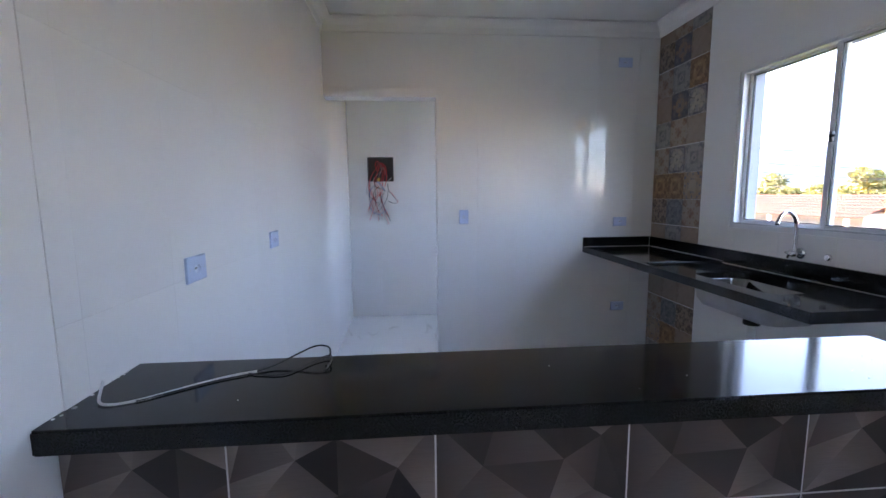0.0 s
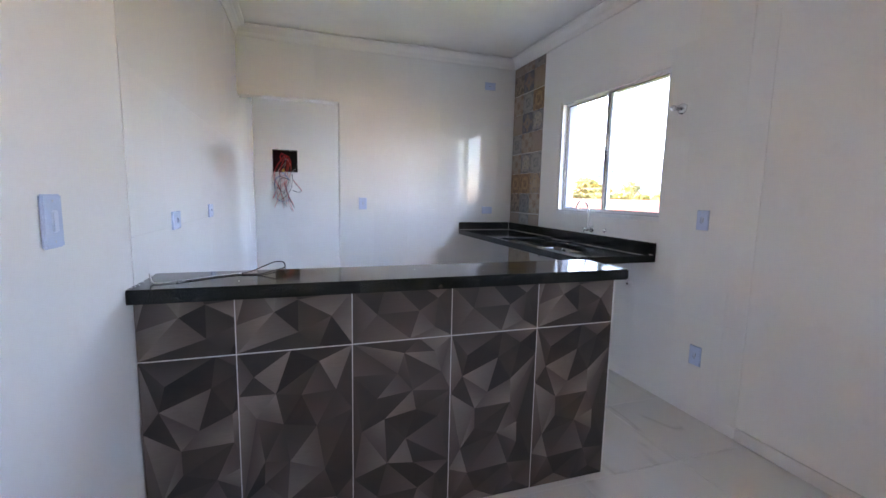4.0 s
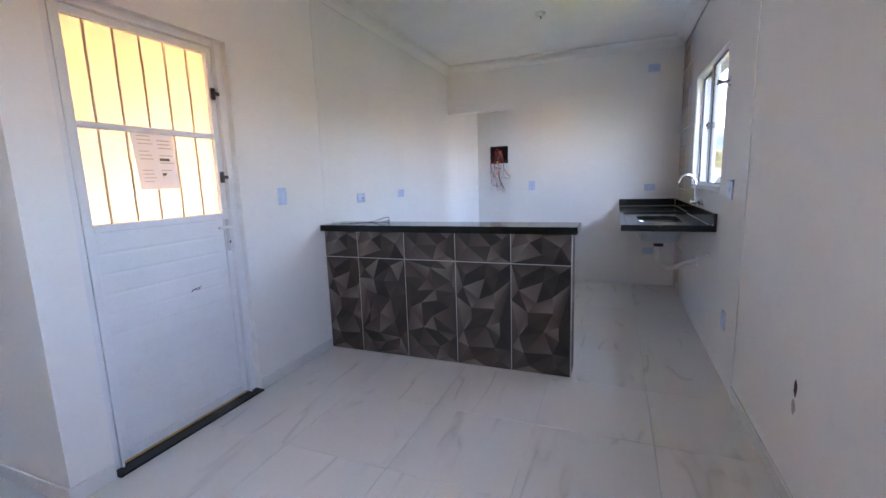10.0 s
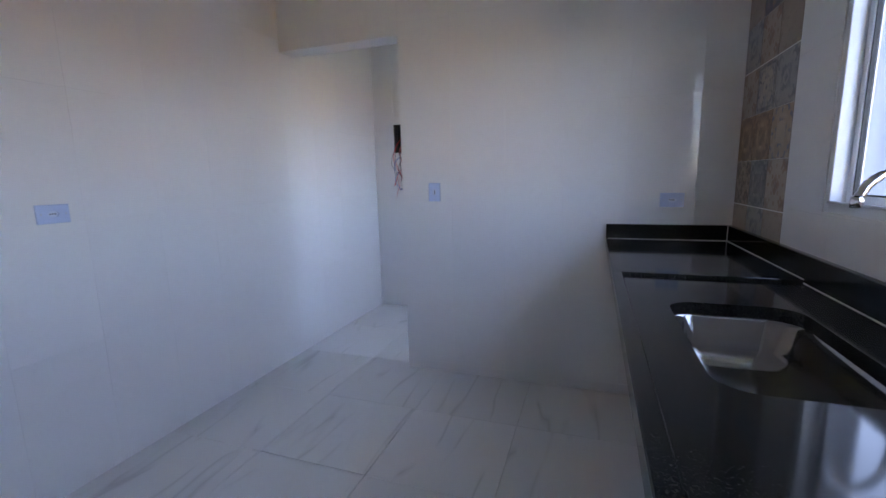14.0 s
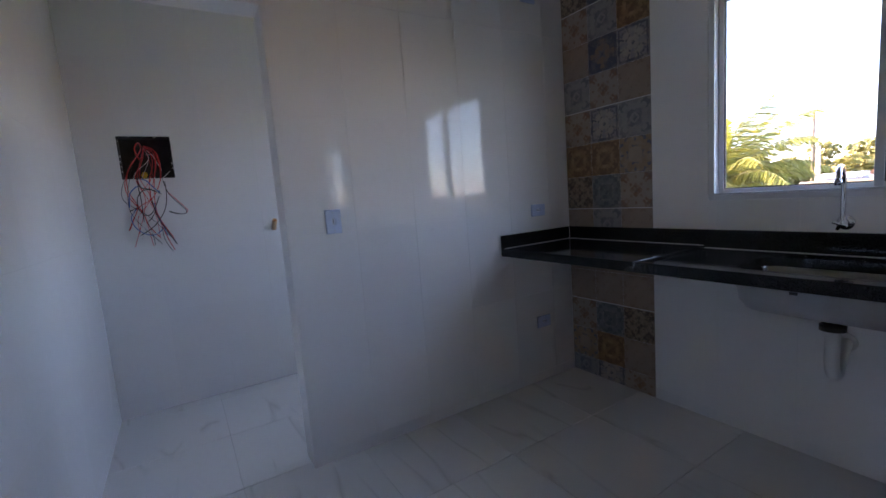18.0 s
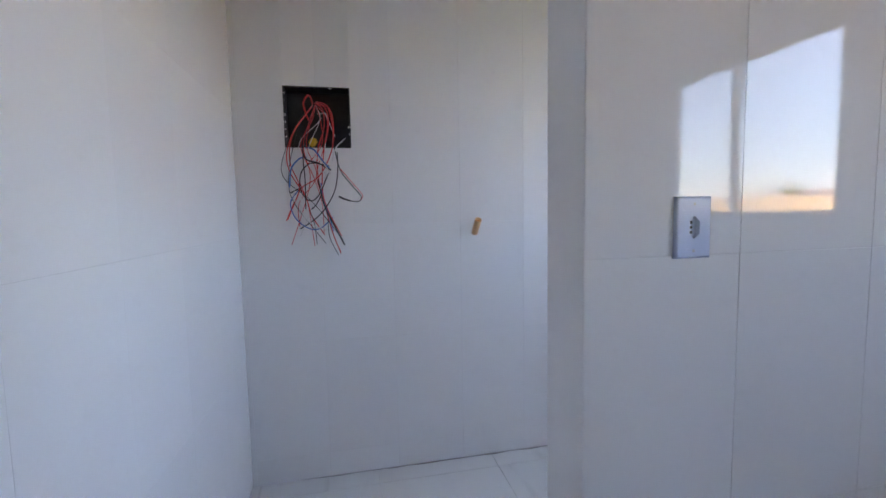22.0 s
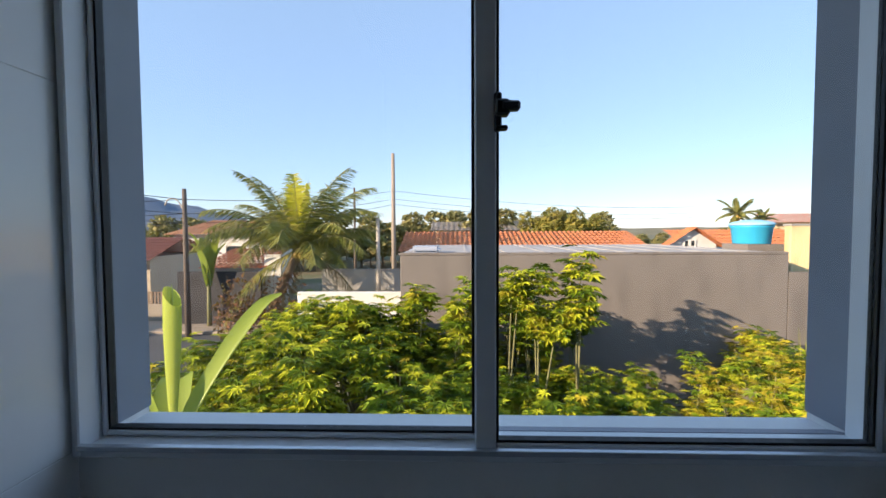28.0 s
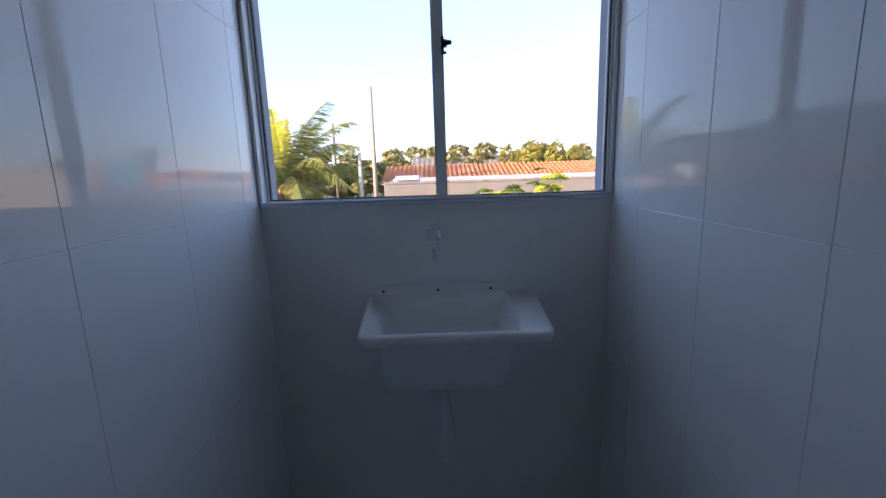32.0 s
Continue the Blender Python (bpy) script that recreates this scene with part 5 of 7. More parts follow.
for z in (TZ - 0.014, TZ - 0.005):
    rings.append([(x, mid + (y - mid) * (1 - WIDEN * (x - TX0) / (TX1 - TX0)), z) for x, y in rounded_rect(TX0 + 0.010, TX1 - 0.004, TY0 + 0.010, BL + 0.003, 0.012, 3)])
loft(bm, rings, True, True)
part("side_shelf", bm, TUBMAT, tub, "flat white side shelf")
bm = boxes((TX1 - 0.014, TX1, TY0 - 0.022, TY1 + 0.022, TZ - 0.02, TZ + 0.032), bevel=0.005, seg=2)
up = part("upstand", bm, TUBMAT, tub)
for y in (0.935, 0.745, 0.562):
    part("fixing_hole", lathe(bmesh.new(), [(0.005, 0.0), (0.005, 0.0012)], Matrix.Translation((TX1 - 0.0138, y, TZ + 0.008)) @ Euler((0, radians(-90), 0)).to_matrix().to_4x4(), 10), HOLE_SHADE, up)
waste = thing("tub_waste_pipe", (2.55, 0.75, 0.36), "white plastic waste pipe under the laundry tub", "waste pipe")
part("cup", lathe(bmesh.new(), [(0.020, 0.0), (0.024, 0.012), (0.024, 0.050), (0.030, 0.056), (0.030, 0.062)], Matrix.Translation((2.53, 0.735, 0.638)), 18), PVC, waste)
part("pipe", tube(bmesh.new(), smooth_path([(2.53, 0.735, 0.66), (2.533, 0.735, 0.56), (2.545, 0.733, 0.44), (2.585, 0.732, 0.400), (2.64, 0.732, 0.392), (2.742, 0.732, 0.390)], 6), 0.017, 14), PVC, waste)
part("sleeve", lathe(bmesh.new(), [(0.0, 0.0), (0.030, 0.0), (0.037, 0.010), (0.037, 0.045), (0.033, 0.060), (0.027, 0.110), (0.0215, 0.165), (0.018, 0.19)], Matrix.Translation((2.543, 0.734, 0.385)), 18), PVC, waste)
ltap = thing("laundry_faucet", (XR_LAUNDRY, 0.752, 1.085), "small chrome garden-type faucet over the laundry tub", "faucet")
mx = Matrix.Translation((XR_LAUNDRY - 0.0005, 0.752, 1.085)) @ Euler((0, radians(-90), 0)).to_matrix().to_4x4()
part("rosette", lathe(bmesh.new(), [(0.024, 0.0), (0.022, 0.005), (0.010, 0.009)], mx, 18), CHROME, ltap)
part("body", lathe(bmesh.new(), [(0.010, 0.006), (0.010, 0.034), (0.014, 0.038), (0.014, 0.056), (0.008, 0.062)], mx, 14), CHROME, ltap)
at = Matrix.Translation((2.694, 0.752, 1.085))
part("spindle", lathe(bmesh.new(), [(0.009, 0.008), (0.011, 0.012), (0.011, 0.020), (0.005, 0.024), (0.005, 0.040), (0.008, 0.042), (0.006, 0.050)], at, 14), CHROME, ltap)
bm = tube(bmesh.new(), [(2.694, 0.727, 1.112), (2.694, 0.740, 1.106), (2.694, 0.752, 1.104), (2.694, 0.764, 1.106), (2.694, 0.777, 1.112)], 0.0052, 8)
part("butterfly_handle", bm, CHROME, ltap)
bm = tube(bmesh.new(), smooth_path([(2.694, 0.752, 1.083), (2.684, 0.752, 1.068), (2.678, 0.752, 1.050), (2.677, 0.752, 1.030)], 5), 0.0085, 10)
spout = part("spout", bm, CHROME, ltap)
part("nozzle", lathe(bmesh.new(), [(0.006, -0.030), (0.008, -0.012), (0.009, -0.002), (0.017, 0.0), (0.017, 0.006), (0.009, 0.008)], Matrix.Translation((2.677, 0.752, 1.046)), 16), CHROME, spout, "ringed hose nozzle")

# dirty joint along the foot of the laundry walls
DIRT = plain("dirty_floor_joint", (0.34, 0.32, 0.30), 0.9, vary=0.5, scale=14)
rng = random.Random(31)
bm = bmesh.new()
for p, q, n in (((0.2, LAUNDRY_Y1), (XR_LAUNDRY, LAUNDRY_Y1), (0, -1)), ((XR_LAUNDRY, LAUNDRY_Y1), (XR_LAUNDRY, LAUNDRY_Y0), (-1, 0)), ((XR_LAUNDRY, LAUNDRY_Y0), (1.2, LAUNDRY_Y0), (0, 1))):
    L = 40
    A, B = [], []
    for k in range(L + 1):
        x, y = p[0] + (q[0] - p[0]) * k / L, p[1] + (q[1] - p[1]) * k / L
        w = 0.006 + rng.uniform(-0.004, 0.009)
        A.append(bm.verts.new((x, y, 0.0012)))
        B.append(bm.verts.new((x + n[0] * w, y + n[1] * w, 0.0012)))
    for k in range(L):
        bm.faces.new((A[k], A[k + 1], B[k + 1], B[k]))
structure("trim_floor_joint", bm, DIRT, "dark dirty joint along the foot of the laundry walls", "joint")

# ---------------------------------------------------------------- outside
GZ = -2.95
structure("ground", boxes((-2500, 2500, -2500, 2500, GZ - 0.3, GZ)), ground_mat(), "dry grass and bare soil", "ground")
ASPHALT = plain("worn_asphalt", (0.075, 0.075, 0.078), 0.9, vary=0.25, scale=0.8, fine=60, bump=0.4)
CONCRETE = stained_plaster("weathered_concrete", (0.40, 0.38, 0.35), (0.22, 0.20, 0.18))
structure("road", boxes((14.2, 20.4, 8.2, 120, GZ - 0.1, GZ + 0.006)), ASPHALT, "narrow worn asphalt street", "road")
structure("pavement", boxes((20.4, 22.6, 8.2, 120, GZ - 0.1, GZ + 0.12), bevel=0.03), stained_plaster("dusty_brown_pavement", (0.35, 0.28, 0.21), (0.22, 0.18, 0.14), 0.6), "dusty brown concrete pavement with a kerb", "pavement")

GREYWALL = stained_plaster("raw_grey_render", (0.200, 0.173, 0.153), (0.112, 0.097, 0.087), 0.85)
WHITEOUT = stained_plaster("weathered_white_render", (0.68, 0.66, 0.62), (0.42, 0.39, 0.35), 0.5)
YELLOWOUT = stained_plaster("mouldy_yellow_render", (0.84, 0.66, 0.34), (0.33, 0.22, 0.09), 0.8)
TAN = stained_plaster("dusty_tan_render", (0.50, 0.42, 0.32), (0.30, 0.25, 0.20), 0.5)
PEACH = stained_plaster("peach_render", (0.72, 0.54, 0.34), (0.50, 0.36, 0.24), 0.4)
CLAY = plain("orange_clay_tile", (0.56, 0.185, 0.065), 0.8, vary=0.35, scale=3, fine=30, bump=0.3)
CLAY_OLD = plain("weathered_red_clay_tile", (0.38, 0.130, 0.070), 0.85, vary=0.4, scale=2, fine=30, bump=0.3)
FIBRE = plain("pale_fibre_cement_sheet", (0.42, 0.39, 0.36), 0.85, vary=0.3, scale=1.5)
SHADE = plain("dark_window_glass", (0.03, 0.035, 0.04), 0.15)
TANK = plain("cyan_polyethylene", (0.04, 0.43, 0.70), 0.4, vary=0.08)
TANKLID = plain("pale_blue_polyethylene", (0.30, 0.58, 0.76), 0.4, vary=0.08)
WOODPOLE = plain("weathered_timber_pole", (0.13, 0.10, 0.08), 0.9, vary=0.3)
CONPOLE = plain("concrete_pole", (0.46, 0.40, 0.33), 0.85, vary=0.15)
DARKPOLE = plain("dusty_grey_pole", (0.17, 0.15, 0.15), 0.85, vary=0.2)
BARK = plain("grey_brown_bark", (0.20, 0.15, 0.10), 0.9, vary=0.3, fine=40, bump=0.5)
STEM = plain("green_brown_stem", (0.20, 0.19, 0.08), 0.7, vary=0.25)
CABLE = plain("black_overhead_cable", (0.03, 0.03, 0.03), 0.6)


def tile_roof(name, parent, p0, p1, q0, q1, mat, pitch=0.24, amp=0.035):
    """A slope of ridged clay tiles: p0-p1 the eave, q0-q1 the ridge."""
    p0, p1, q0, q1 = (Vector(p) for p in (p0, p1, q0, q1))
    n = max(4, int((p1 - p0).length / pitch)) * 6
    rows = max(2, int((q0 - p0).length / 0.42))
    nor = (p1 - p0).cross(q0 - p0).normalized()
    if nor.z < 0:
        nor = -nor
    vs, fs = [], []
    for r in range(rows):
        for e in (0, 1):
            t = (r + e) / rows
            lift = 0.0 if e else 0.03
            for i in range(n + 1):
                s = i / n
                a = p0.lerp(p1, s).lerp(q0.lerp(q1, s), t)
                vs.append(a + nor * (amp * math.sin(s * n / 6 * math.tau) + lift))
        b = r * 2 * (n + 1)
        fs += [(b + i, b + i + 1, b + n + 2 + i, b + n + 1 + i) for i in range(n)]
    o = ORIGIN[parent]
    return part_py(name, mesh_py(name, [v - o for v in vs], fs, mat, True), parent)


def opening(parent, x, y0, y1, z0, z1, name="window", axis="x"):
    """A framed dark opening on a facade that faces -x (or -y)."""
    def rect(d0, d1, a, b, c, d):
        return (x + d0, x + d1, a, b, c, d) if axis == "x" else (a, b, x + d0, x + d1, c, d)
    w = part(name, boxes(rect(-0.02, 0.03, y0, y1, z0, z1)), SHADE, parent)
    part("frame", boxes(rect(-0.05, -0.018, y0 - 0.06, y0, z0 - 0.06, z1 + 0.06), rect(-0.05, -0.018, y1, y1 + 0.06, z0 - 0.06, z1 + 0.06),
                        rect(-0.05, -0.018, y0, y1, z0 - 0.06, z0), rect(-0.05, -0.018, y0, y1, z1, z1 + 0.06)), WHITEOUT, w)
    return w


# grey flat-roofed house opposite
h = thing("flat_roofed_house", (16.5, -2.6, GZ), "flat-roofed house with a bare grey rendered side wall", "house")
part("wall", boxes((13.0, 20.0, -7.45, 2.20, GZ, 0.90), bevel=0.02), GREYWALL, h, "bare grey rendered wall")
part("parapet", boxes((13.0, 13.14, -7.45, 2.20, 0.901, 0.97), bevel=0.012), GREYWALL, h)
bm = boxes((13.145, 20.05, -7.5, 2.25, 0.901, 0.93), bevel=0.01)
roof = part("roof", bm, FIBRE, h, "pale sheet roof")
for k in range(9):
    y = -6.9 + k * 1.05
    part("sheet_seam", boxes((13.0, 20.0, y, y + 0.07, 0.931, 0.95)), FIBRE, roof)
part("wall_stub", boxes((13.0, 13.18, -12.5, -7.46, GZ, 0.46)), GREYWALL, h)
tarp = boxes((13.3, 14.3, 1.2, 2.0, 0.931, 1.12), bevel=0.08, seg=2)
part("tarpaulin", tarp, plain("grey_blue_tarpaulin", (0.35, 0.38, 0.45), 0.5), h, "grey blue tarpaulin")
t = thing("water_tank", (15.2, -7.99, 1.10), "cyan plastic roof water tank with a pale lid", "water tank")
part("stand", boxes((14.60, 15.80, -8.60, -7.505, GZ, 1.10)), GREYWALL, t)
part("body", lathe(bmesh.new(), [(0.0, 0.0), (0.46, 0.0), (0.48, 0.02), (0.525, 0.47), (0.555, 0.49), (0.555, 0.54)], Matrix.Translation((15.2, -7.99, 1.101)), 28), TANK, t)
part("lid", lathe(bmesh.new(), [(0.585, 0.0), (0.585, 0.05), (0.50, 0.10), (0.22, 0.16), (0.05, 0.17)], Matrix.Translation((15.2, -7.99, 1.642)), 28), TANKLID, t)
h = thing("yellow_house", (14.1, -10.5, GZ), "yellow rendered house wall stained with mould", "house")
part("wall", boxes((14.0, 14.25, -13.5, -8.25, GZ, 1.62)), YELLOWOUT, h)
part("coping", boxes((13.97, 14.28, -13.55, -8.22, 1.621, 1.67)), CONCRETE, h)
h = thing("tiled_roof_house", (25, -2, GZ), "low house under an orange clay tile roof", "house")
part("wall", boxes((22.4, 28.5, -8.0, 3.2, GZ, 0.68)), WHITEOUT, h)
tile_roof("roof", h, (21.9, 3.5, 0.56), (21.9, -8.3, 0.56), (25.4, 3.5, 1.47), (25.4, -8.3, 1.47), CLAY)
tile_roof("roof", h, (29.0, 3.5, 0.56), (29.0, -8.3, 0.56), (25.4, 3.5, 1.47), (25.4, -8.3, 1.47), CLAY)
h = thing("gabled_house", (24, -11, GZ), "white gabled house with an orange tile roof", "house")
bm = bmesh.new()
A = [bm.verts.new((22.0, y, z)) for y, z in ((-8.9, GZ), (-8.9, 0.85), (-9.95, 1.55), (-11.0, 0.85), (-11.0, GZ))]
B = [bm.verts.new((22.4, v.co.y, v.co.z)) for v in A]
bm.faces.new(A), bm.faces.new(B[::-1])
for k in range(5):
    bm.faces.new((A[k], B[k], B[(k + 1) % 5], A[(k + 1) % 5]))
part("wall", bm, WHITEOUT, h)
part("wall", boxes((22.41, 27.3, -16.3, -9.3, GZ, 0.70)), WHITEOUT, h)
tile_roof("roof", h, (21.7, -8.65, 0.74), (22.5, -8.65, 0.74), (21.7, -9.95, 1.62), (22.5, -9.95, 1.62), CLAY)
tile_roof("roof", h, (21.7, -11.3, 0.70), (22.5, -11.3, 0.70), (21.7, -9.95, 1.62), (22.5, -9.95, 1.62), CLAY)
tile_roof("roof", h, (23.5, -10.3, 0.78), (23.5, -16.6, 0.78), (25.6, -10.3, 1.52), (25.6, -16.6, 1.52), CLAY)
opening(h, 22.0, -10.02, -9.86, 0.78, 1.02)
opening(h, 22.0, -9.74, -9.58, 0.78, 1.02)

# houses along the street
h = thing("long_red_roof_house", (27, 25, GZ), "long single-storey house under a weathered red tile roof", "house")
part("wall", boxes((24.6, 30.0, 17.2, 36.0, GZ, 0.2)), TAN, h)
tile_roof("roof", h, (23.7, 16.6, 0.02), (23.7, 36.6, 0.02), (27.2, 16.9, 1.2), (27.2, 36.6, 1.2), CLAY_OLD)
tile_roof("roof", h, (30.8, 16.6, 0.02), (30.8, 36.6, 0.02), (27.2, 16.9, 1.2), (27.2, 36.6, 1.2), CLAY_OLD)
for y in (18, 20.5, 24, 28, 32):
    opening(h, 24.6, y, y + 1.1, -1.9, -0.7)
for y in (17.3, 22.2, 26.4, 30.6):
    part("porch_post", boxes((23.8, 23.98, y, y + 0.18, GZ, -0.06)), WHITEOUT, h)
f = thing("picket_fence", (23.0, 20, GZ + 0.12), "low masonry wall topped with a slatted timber fence", "fence")
part("base_wall", boxes((22.9, 23.1, 14.0, 36.0, GZ, -2.05)), stained_plaster("mossy_brown_masonry", (0.30, 0.25, 0.19), (0.15, 0.13, 0.10), 0.7), f)
FENCE = plain("brown_fence_slat", (0.22, 0.15, 0.10), 0.8, vary=0.25)
part("rail", boxes((22.97, 23.03, 14.0, 36.0, -1.52, -1.46), (22.97, 23.03, 14.0, 36.0, -1.95, -1.89)), FENCE, f)
slat = mesh_of("slat", box(bmesh.new(), -0.012, 0.012, -0.05, 0.05, 0.0, 0.62, bevel=0.006), FENCE)
for k in range(130):
    s = part_py("slat", slat, f)
    s.location = Vector((22.95, 14.1 + k * 0.168, -2.049)) - ORIGIN[f]
h = thing("orange_hip_house", (34, 18, GZ), "house with a pale orange hipped tile roof", "house")
part("wall", boxes((32.3, 38, 14.6, 21.0, GZ, 1.36)), WHITEOUT, h)
CLAY_PALE = plain("pale_orange_clay_tile", (0.62, 0.30, 0.14), 0.8, vary=0.25, scale=3, fine=30)
tile_roof("roof", h, (31.8, 14.2, 1.33), (31.8, 21.4, 1.33), (35, 16.6, 2.40), (35, 19.6, 2.40), CLAY_PALE)
tile_roof("roof", h, (31.8, 14.2, 1.33), (38.4, 14.2, 1.33), (35, 16.6, 2.40), (35.1, 16.6, 2.40), CLAY_PALE)
tile_roof("roof", h, (31.8, 21.4, 1.33), (38.4, 21.4, 1.33), (35, 19.6, 2.40), (35.1, 19.6, 2.40), CLAY_PALE)
opening(h, 32.3, 16.0, 17.2, -0.6, 0.5)
opening(h, 32.3, 18.6, 19.8, -0.6, 0.5)
h = thing("street_annex", (24, 11, GZ), "small white annex with an orange tile lean-to roof", "house")
part("wall", boxes((22.6, 25.4, 10.0, 12.8, GZ, -0.2)), WHITEOUT, h)
tile_roof("roof", h, (22.2, 9.9, -0.22), (22.2, 13.1, -0.22), (25.5, 9.9, 0.60), (25.5, 13.1, 0.60), CLAY)
part("parapet", boxes((22.55, 22.75, 9.25, 10.05, GZ, 0.42)), WHITEOUT, h)
structure("wall_yard", boxes((22.0, 22.15, 10.0, 14.0, GZ, -0.35)), plain("dark_yard_wall", (0.042, 0.040, 0.044), 0.9, vary=0.3, scale=1), "dark rendered yard wall", "wall")
structure("wall_boundary", boxes((16.0, 16.16, 2.3, 6.0, GZ, -0.46), bevel=0.02), WHITEOUT, "low white boundary wall", "wall")
structure("wall_boundary_far", boxes((20.5, 20.65, 2.3, 6.6, GZ, -0.10)), CONCRETE, "grey rendered yard wall", "wall")
h = thing("peach_house", (11, 29, GZ), "peach rendered house across the street", "house")
part("wall", boxes((6.0, 15.85, 25.0, 34.0, GZ, 1.45)), PEACH, h)
part("porch_wall", boxes((6.0, 15.85, 24.0, 24.9, GZ, -0.3)), PEACH, h)
tile_roof("roof", h, (5.6, 23.4, -0.45), (16.2, 23.4, -0.45), (5.6, 25.0, -0.05), (16.2, 25.0, -0.05), CLAY_OLD)
part("coping", boxes((5.95, 15.9, 24.95, 34.05, 1.451, 1.52)), CONCRETE, h)
opening(h, 25.0, 7.6, 9.2, 0.2, 1.0, axis="y")
h = thing("far_pale_house", (52, -4, GZ), "distant pale house with a grey tile roof", "house")
part("wall", boxes((52, 60, -8.5, 3.2, GZ, 1.7)), PEACH, h)
tile_roof("roof", h, (51, 3.8, 1.55), (51, -9, 1.55), (55, 3.8, 2.6), (55, -9, 2.6), plain("grey_roof_tile", (0.22, 0.19, 0.17), 0.9, vary=0.2), pitch=0.6)
for y in (-7, -4, -1, 2):
    opening(h, 52, y - 0.6, y + 0.6, 0.2, 1.2)
h = thing("far_red_house", (48, -30, GZ), "distant house with a dull red roof", "house")
part("wall", boxes((48, 54, -40, -32.2, GZ, 2.3)), PEACH, h)
tile_roof("roof", h, (47.3, -40.6, 2.2), (47.3, -31.6, 2.2), (51, -40.6, 3.25), (51, -32.0, 3.25), CLAY_OLD, pitch=0.5)

# poles and cables
def pole(at, height, r, mat, label, arms=()):
    t = thing("utility_pole", at, label, "pole", group="poles")
    o = Vector(at)
    part("shaft", tube(bmesh.new(), [o + Vector((0, 0, -0.3)), o + Vector((0, 0, height * 0.5)), o + Vector((0, 0, height))], r, 12, 0.65), mat, t)
    for z, half in arms:
        part("crossarm", boxes((o.x - 0.05, o.x + 0.05, o.y - half, o.y + half, o.z + z, o.z + z + 0.10)), mat, t)
        for s in (-1, -0.4, 0.4, 1):
            part("insulator", lathe(bmesh.new(), [(0.03, 0), (0.05, 0.03), (0.03, 0.07), (0.045, 0.10), (0.02, 0.13)], Matrix.Translation((o.x, o.y + s * half * 0.92, o.z + z + 0.10)), 8), CONPOLE, t)
    return t


pole((34.0, 5.45, GZ), 10.2, 0.19, plain("brown_grey_concrete_pole", (0.33, 0.27, 0.215), 0.85, vary=0.15), "tall bare concrete pole")
up = pole((20.0, 12.25, GZ), 6.3, 0.13, WOODPOLE, "dark timber utility pole with street wires")
arm = Vector((20.0, 12.25, 2.4))
part("lamp_arm", tube(bmesh.new(), smooth_path([arm, arm + Vector((0, 0.35, 0.5)), arm + Vector((0, 0.7, 0.5)), arm + Vector((0, 0.85, 0.25))], 5), 0.03, 8), CONPOLE, up, "pale curved lamp arm")
pole((30.0, 7.4, GZ), 7.3, 0.10, WOODPOLE, "thin dark utility pole")
pole((20.0, 4.05, GZ), 5.0, 0.11, CONPOLE, "short thick concrete post")
pole((12.6, 16.2, GZ), 8.9, 0.17, DARKPOLE, "concrete utility pole with crossarms and a transformer", arms=((6.5, 0.9), (6.0, 0.7), (5.4, 0.6)))
t = thing("pole_transformer", (12.32, 16.0, 2.3), "grey transformer drum hung on a street pole", "transformer")
part("drum", lathe(bmesh.new(), [(0.24, 0), (0.27, 0.05), (0.27, 0.70), (0.20, 0.78)], Matrix.Translation((12.32, 16.0, 1.6)), 16), DARKPOLE, t)
part("hanger", boxes((12.30, 12.6, 15.96, 16.12, 1.9, 2.0)), DARKPOLE, t)


def cable(a, b, sag, r=0.014):
    a, b = Vector(a), Vector(b)
    pts = [a.lerp(b, k / 14) - Vector((0, 0, sag * 4 * (k / 14) * (1 - k / 14))) for k in range(15)]
    solid("overhead_cable", tube(bmesh.new(), pts, r, 5), CABLE, "thin black overhead cable", "cable", group="overhead cables")


for k, z in enumerate((2.9, 2.3, 1.9)):
    cable((20.0, 12.25, z), (34.0, 5.45, z + 1.6), 0.3)
    cable((34.0, 5.45, z + 1.6), (44.0, -22.0, z + 0.8), 0.5)
    cable((20.0, 12.25, z), (12.6, 16.2, z + 1.2), 0.25)
    cable((20.0, 12.25, z), (21.0, 60.0, z + 0.6), 0.7)
    cable((12.6, 16.2, z + 0.8), (11.0, 60.0, z + 2.6), 0.7)

# ---------------------------------------------------------------- plants
LEAF = leaf_mat("sunlit_broad_leaf", (0.042, 0.078, 0.005), (0.47, 0.485, 0.015))
LEAF_YELLOW = leaf_mat("yellowing_leaf", (0.26, 0.21, 0.01), (0.48, 0.38, 0.02))
LEAF_FAR = leaf_mat("far_tree_leaf", (0.120, 0.110, 0.045), (0.31, 0.26, 0.10), 0.25)
LEAF_GOLD = leaf_mat("golden_bamboo_leaf", (0.16, 0.15, 0.03), (0.34, 0.28, 0.06), 0.3)
LEAF_PALM = leaf_mat("palm_leaflet", (0.060, 0.066, 0.020), (0.37, 0.335, 0.08), 0.35)
LEAF_PALM_NEW = leaf_mat("young_yellow_palm_leaflet", (0.46, 0.45, 0.03), (0.66, 0.60, 0.05), 0.4)
LEAF_PALM_DRY = leaf_mat("dry_palm_leaflet", (0.10, 0.075, 0.04), (0.26, 0.19, 0.10), 0.2)
LEAF_RED = leaf_mat("rusty_bougainvillea_leaf", (0.12, 0.06, 0.03), (0.28, 0.13, 0.08), 0.3)
LEAF_BANANA = leaf_mat("banana_leaf", (0.17, 0.24, 0.03), (0.36, 0.42, 0.07), 0.4)


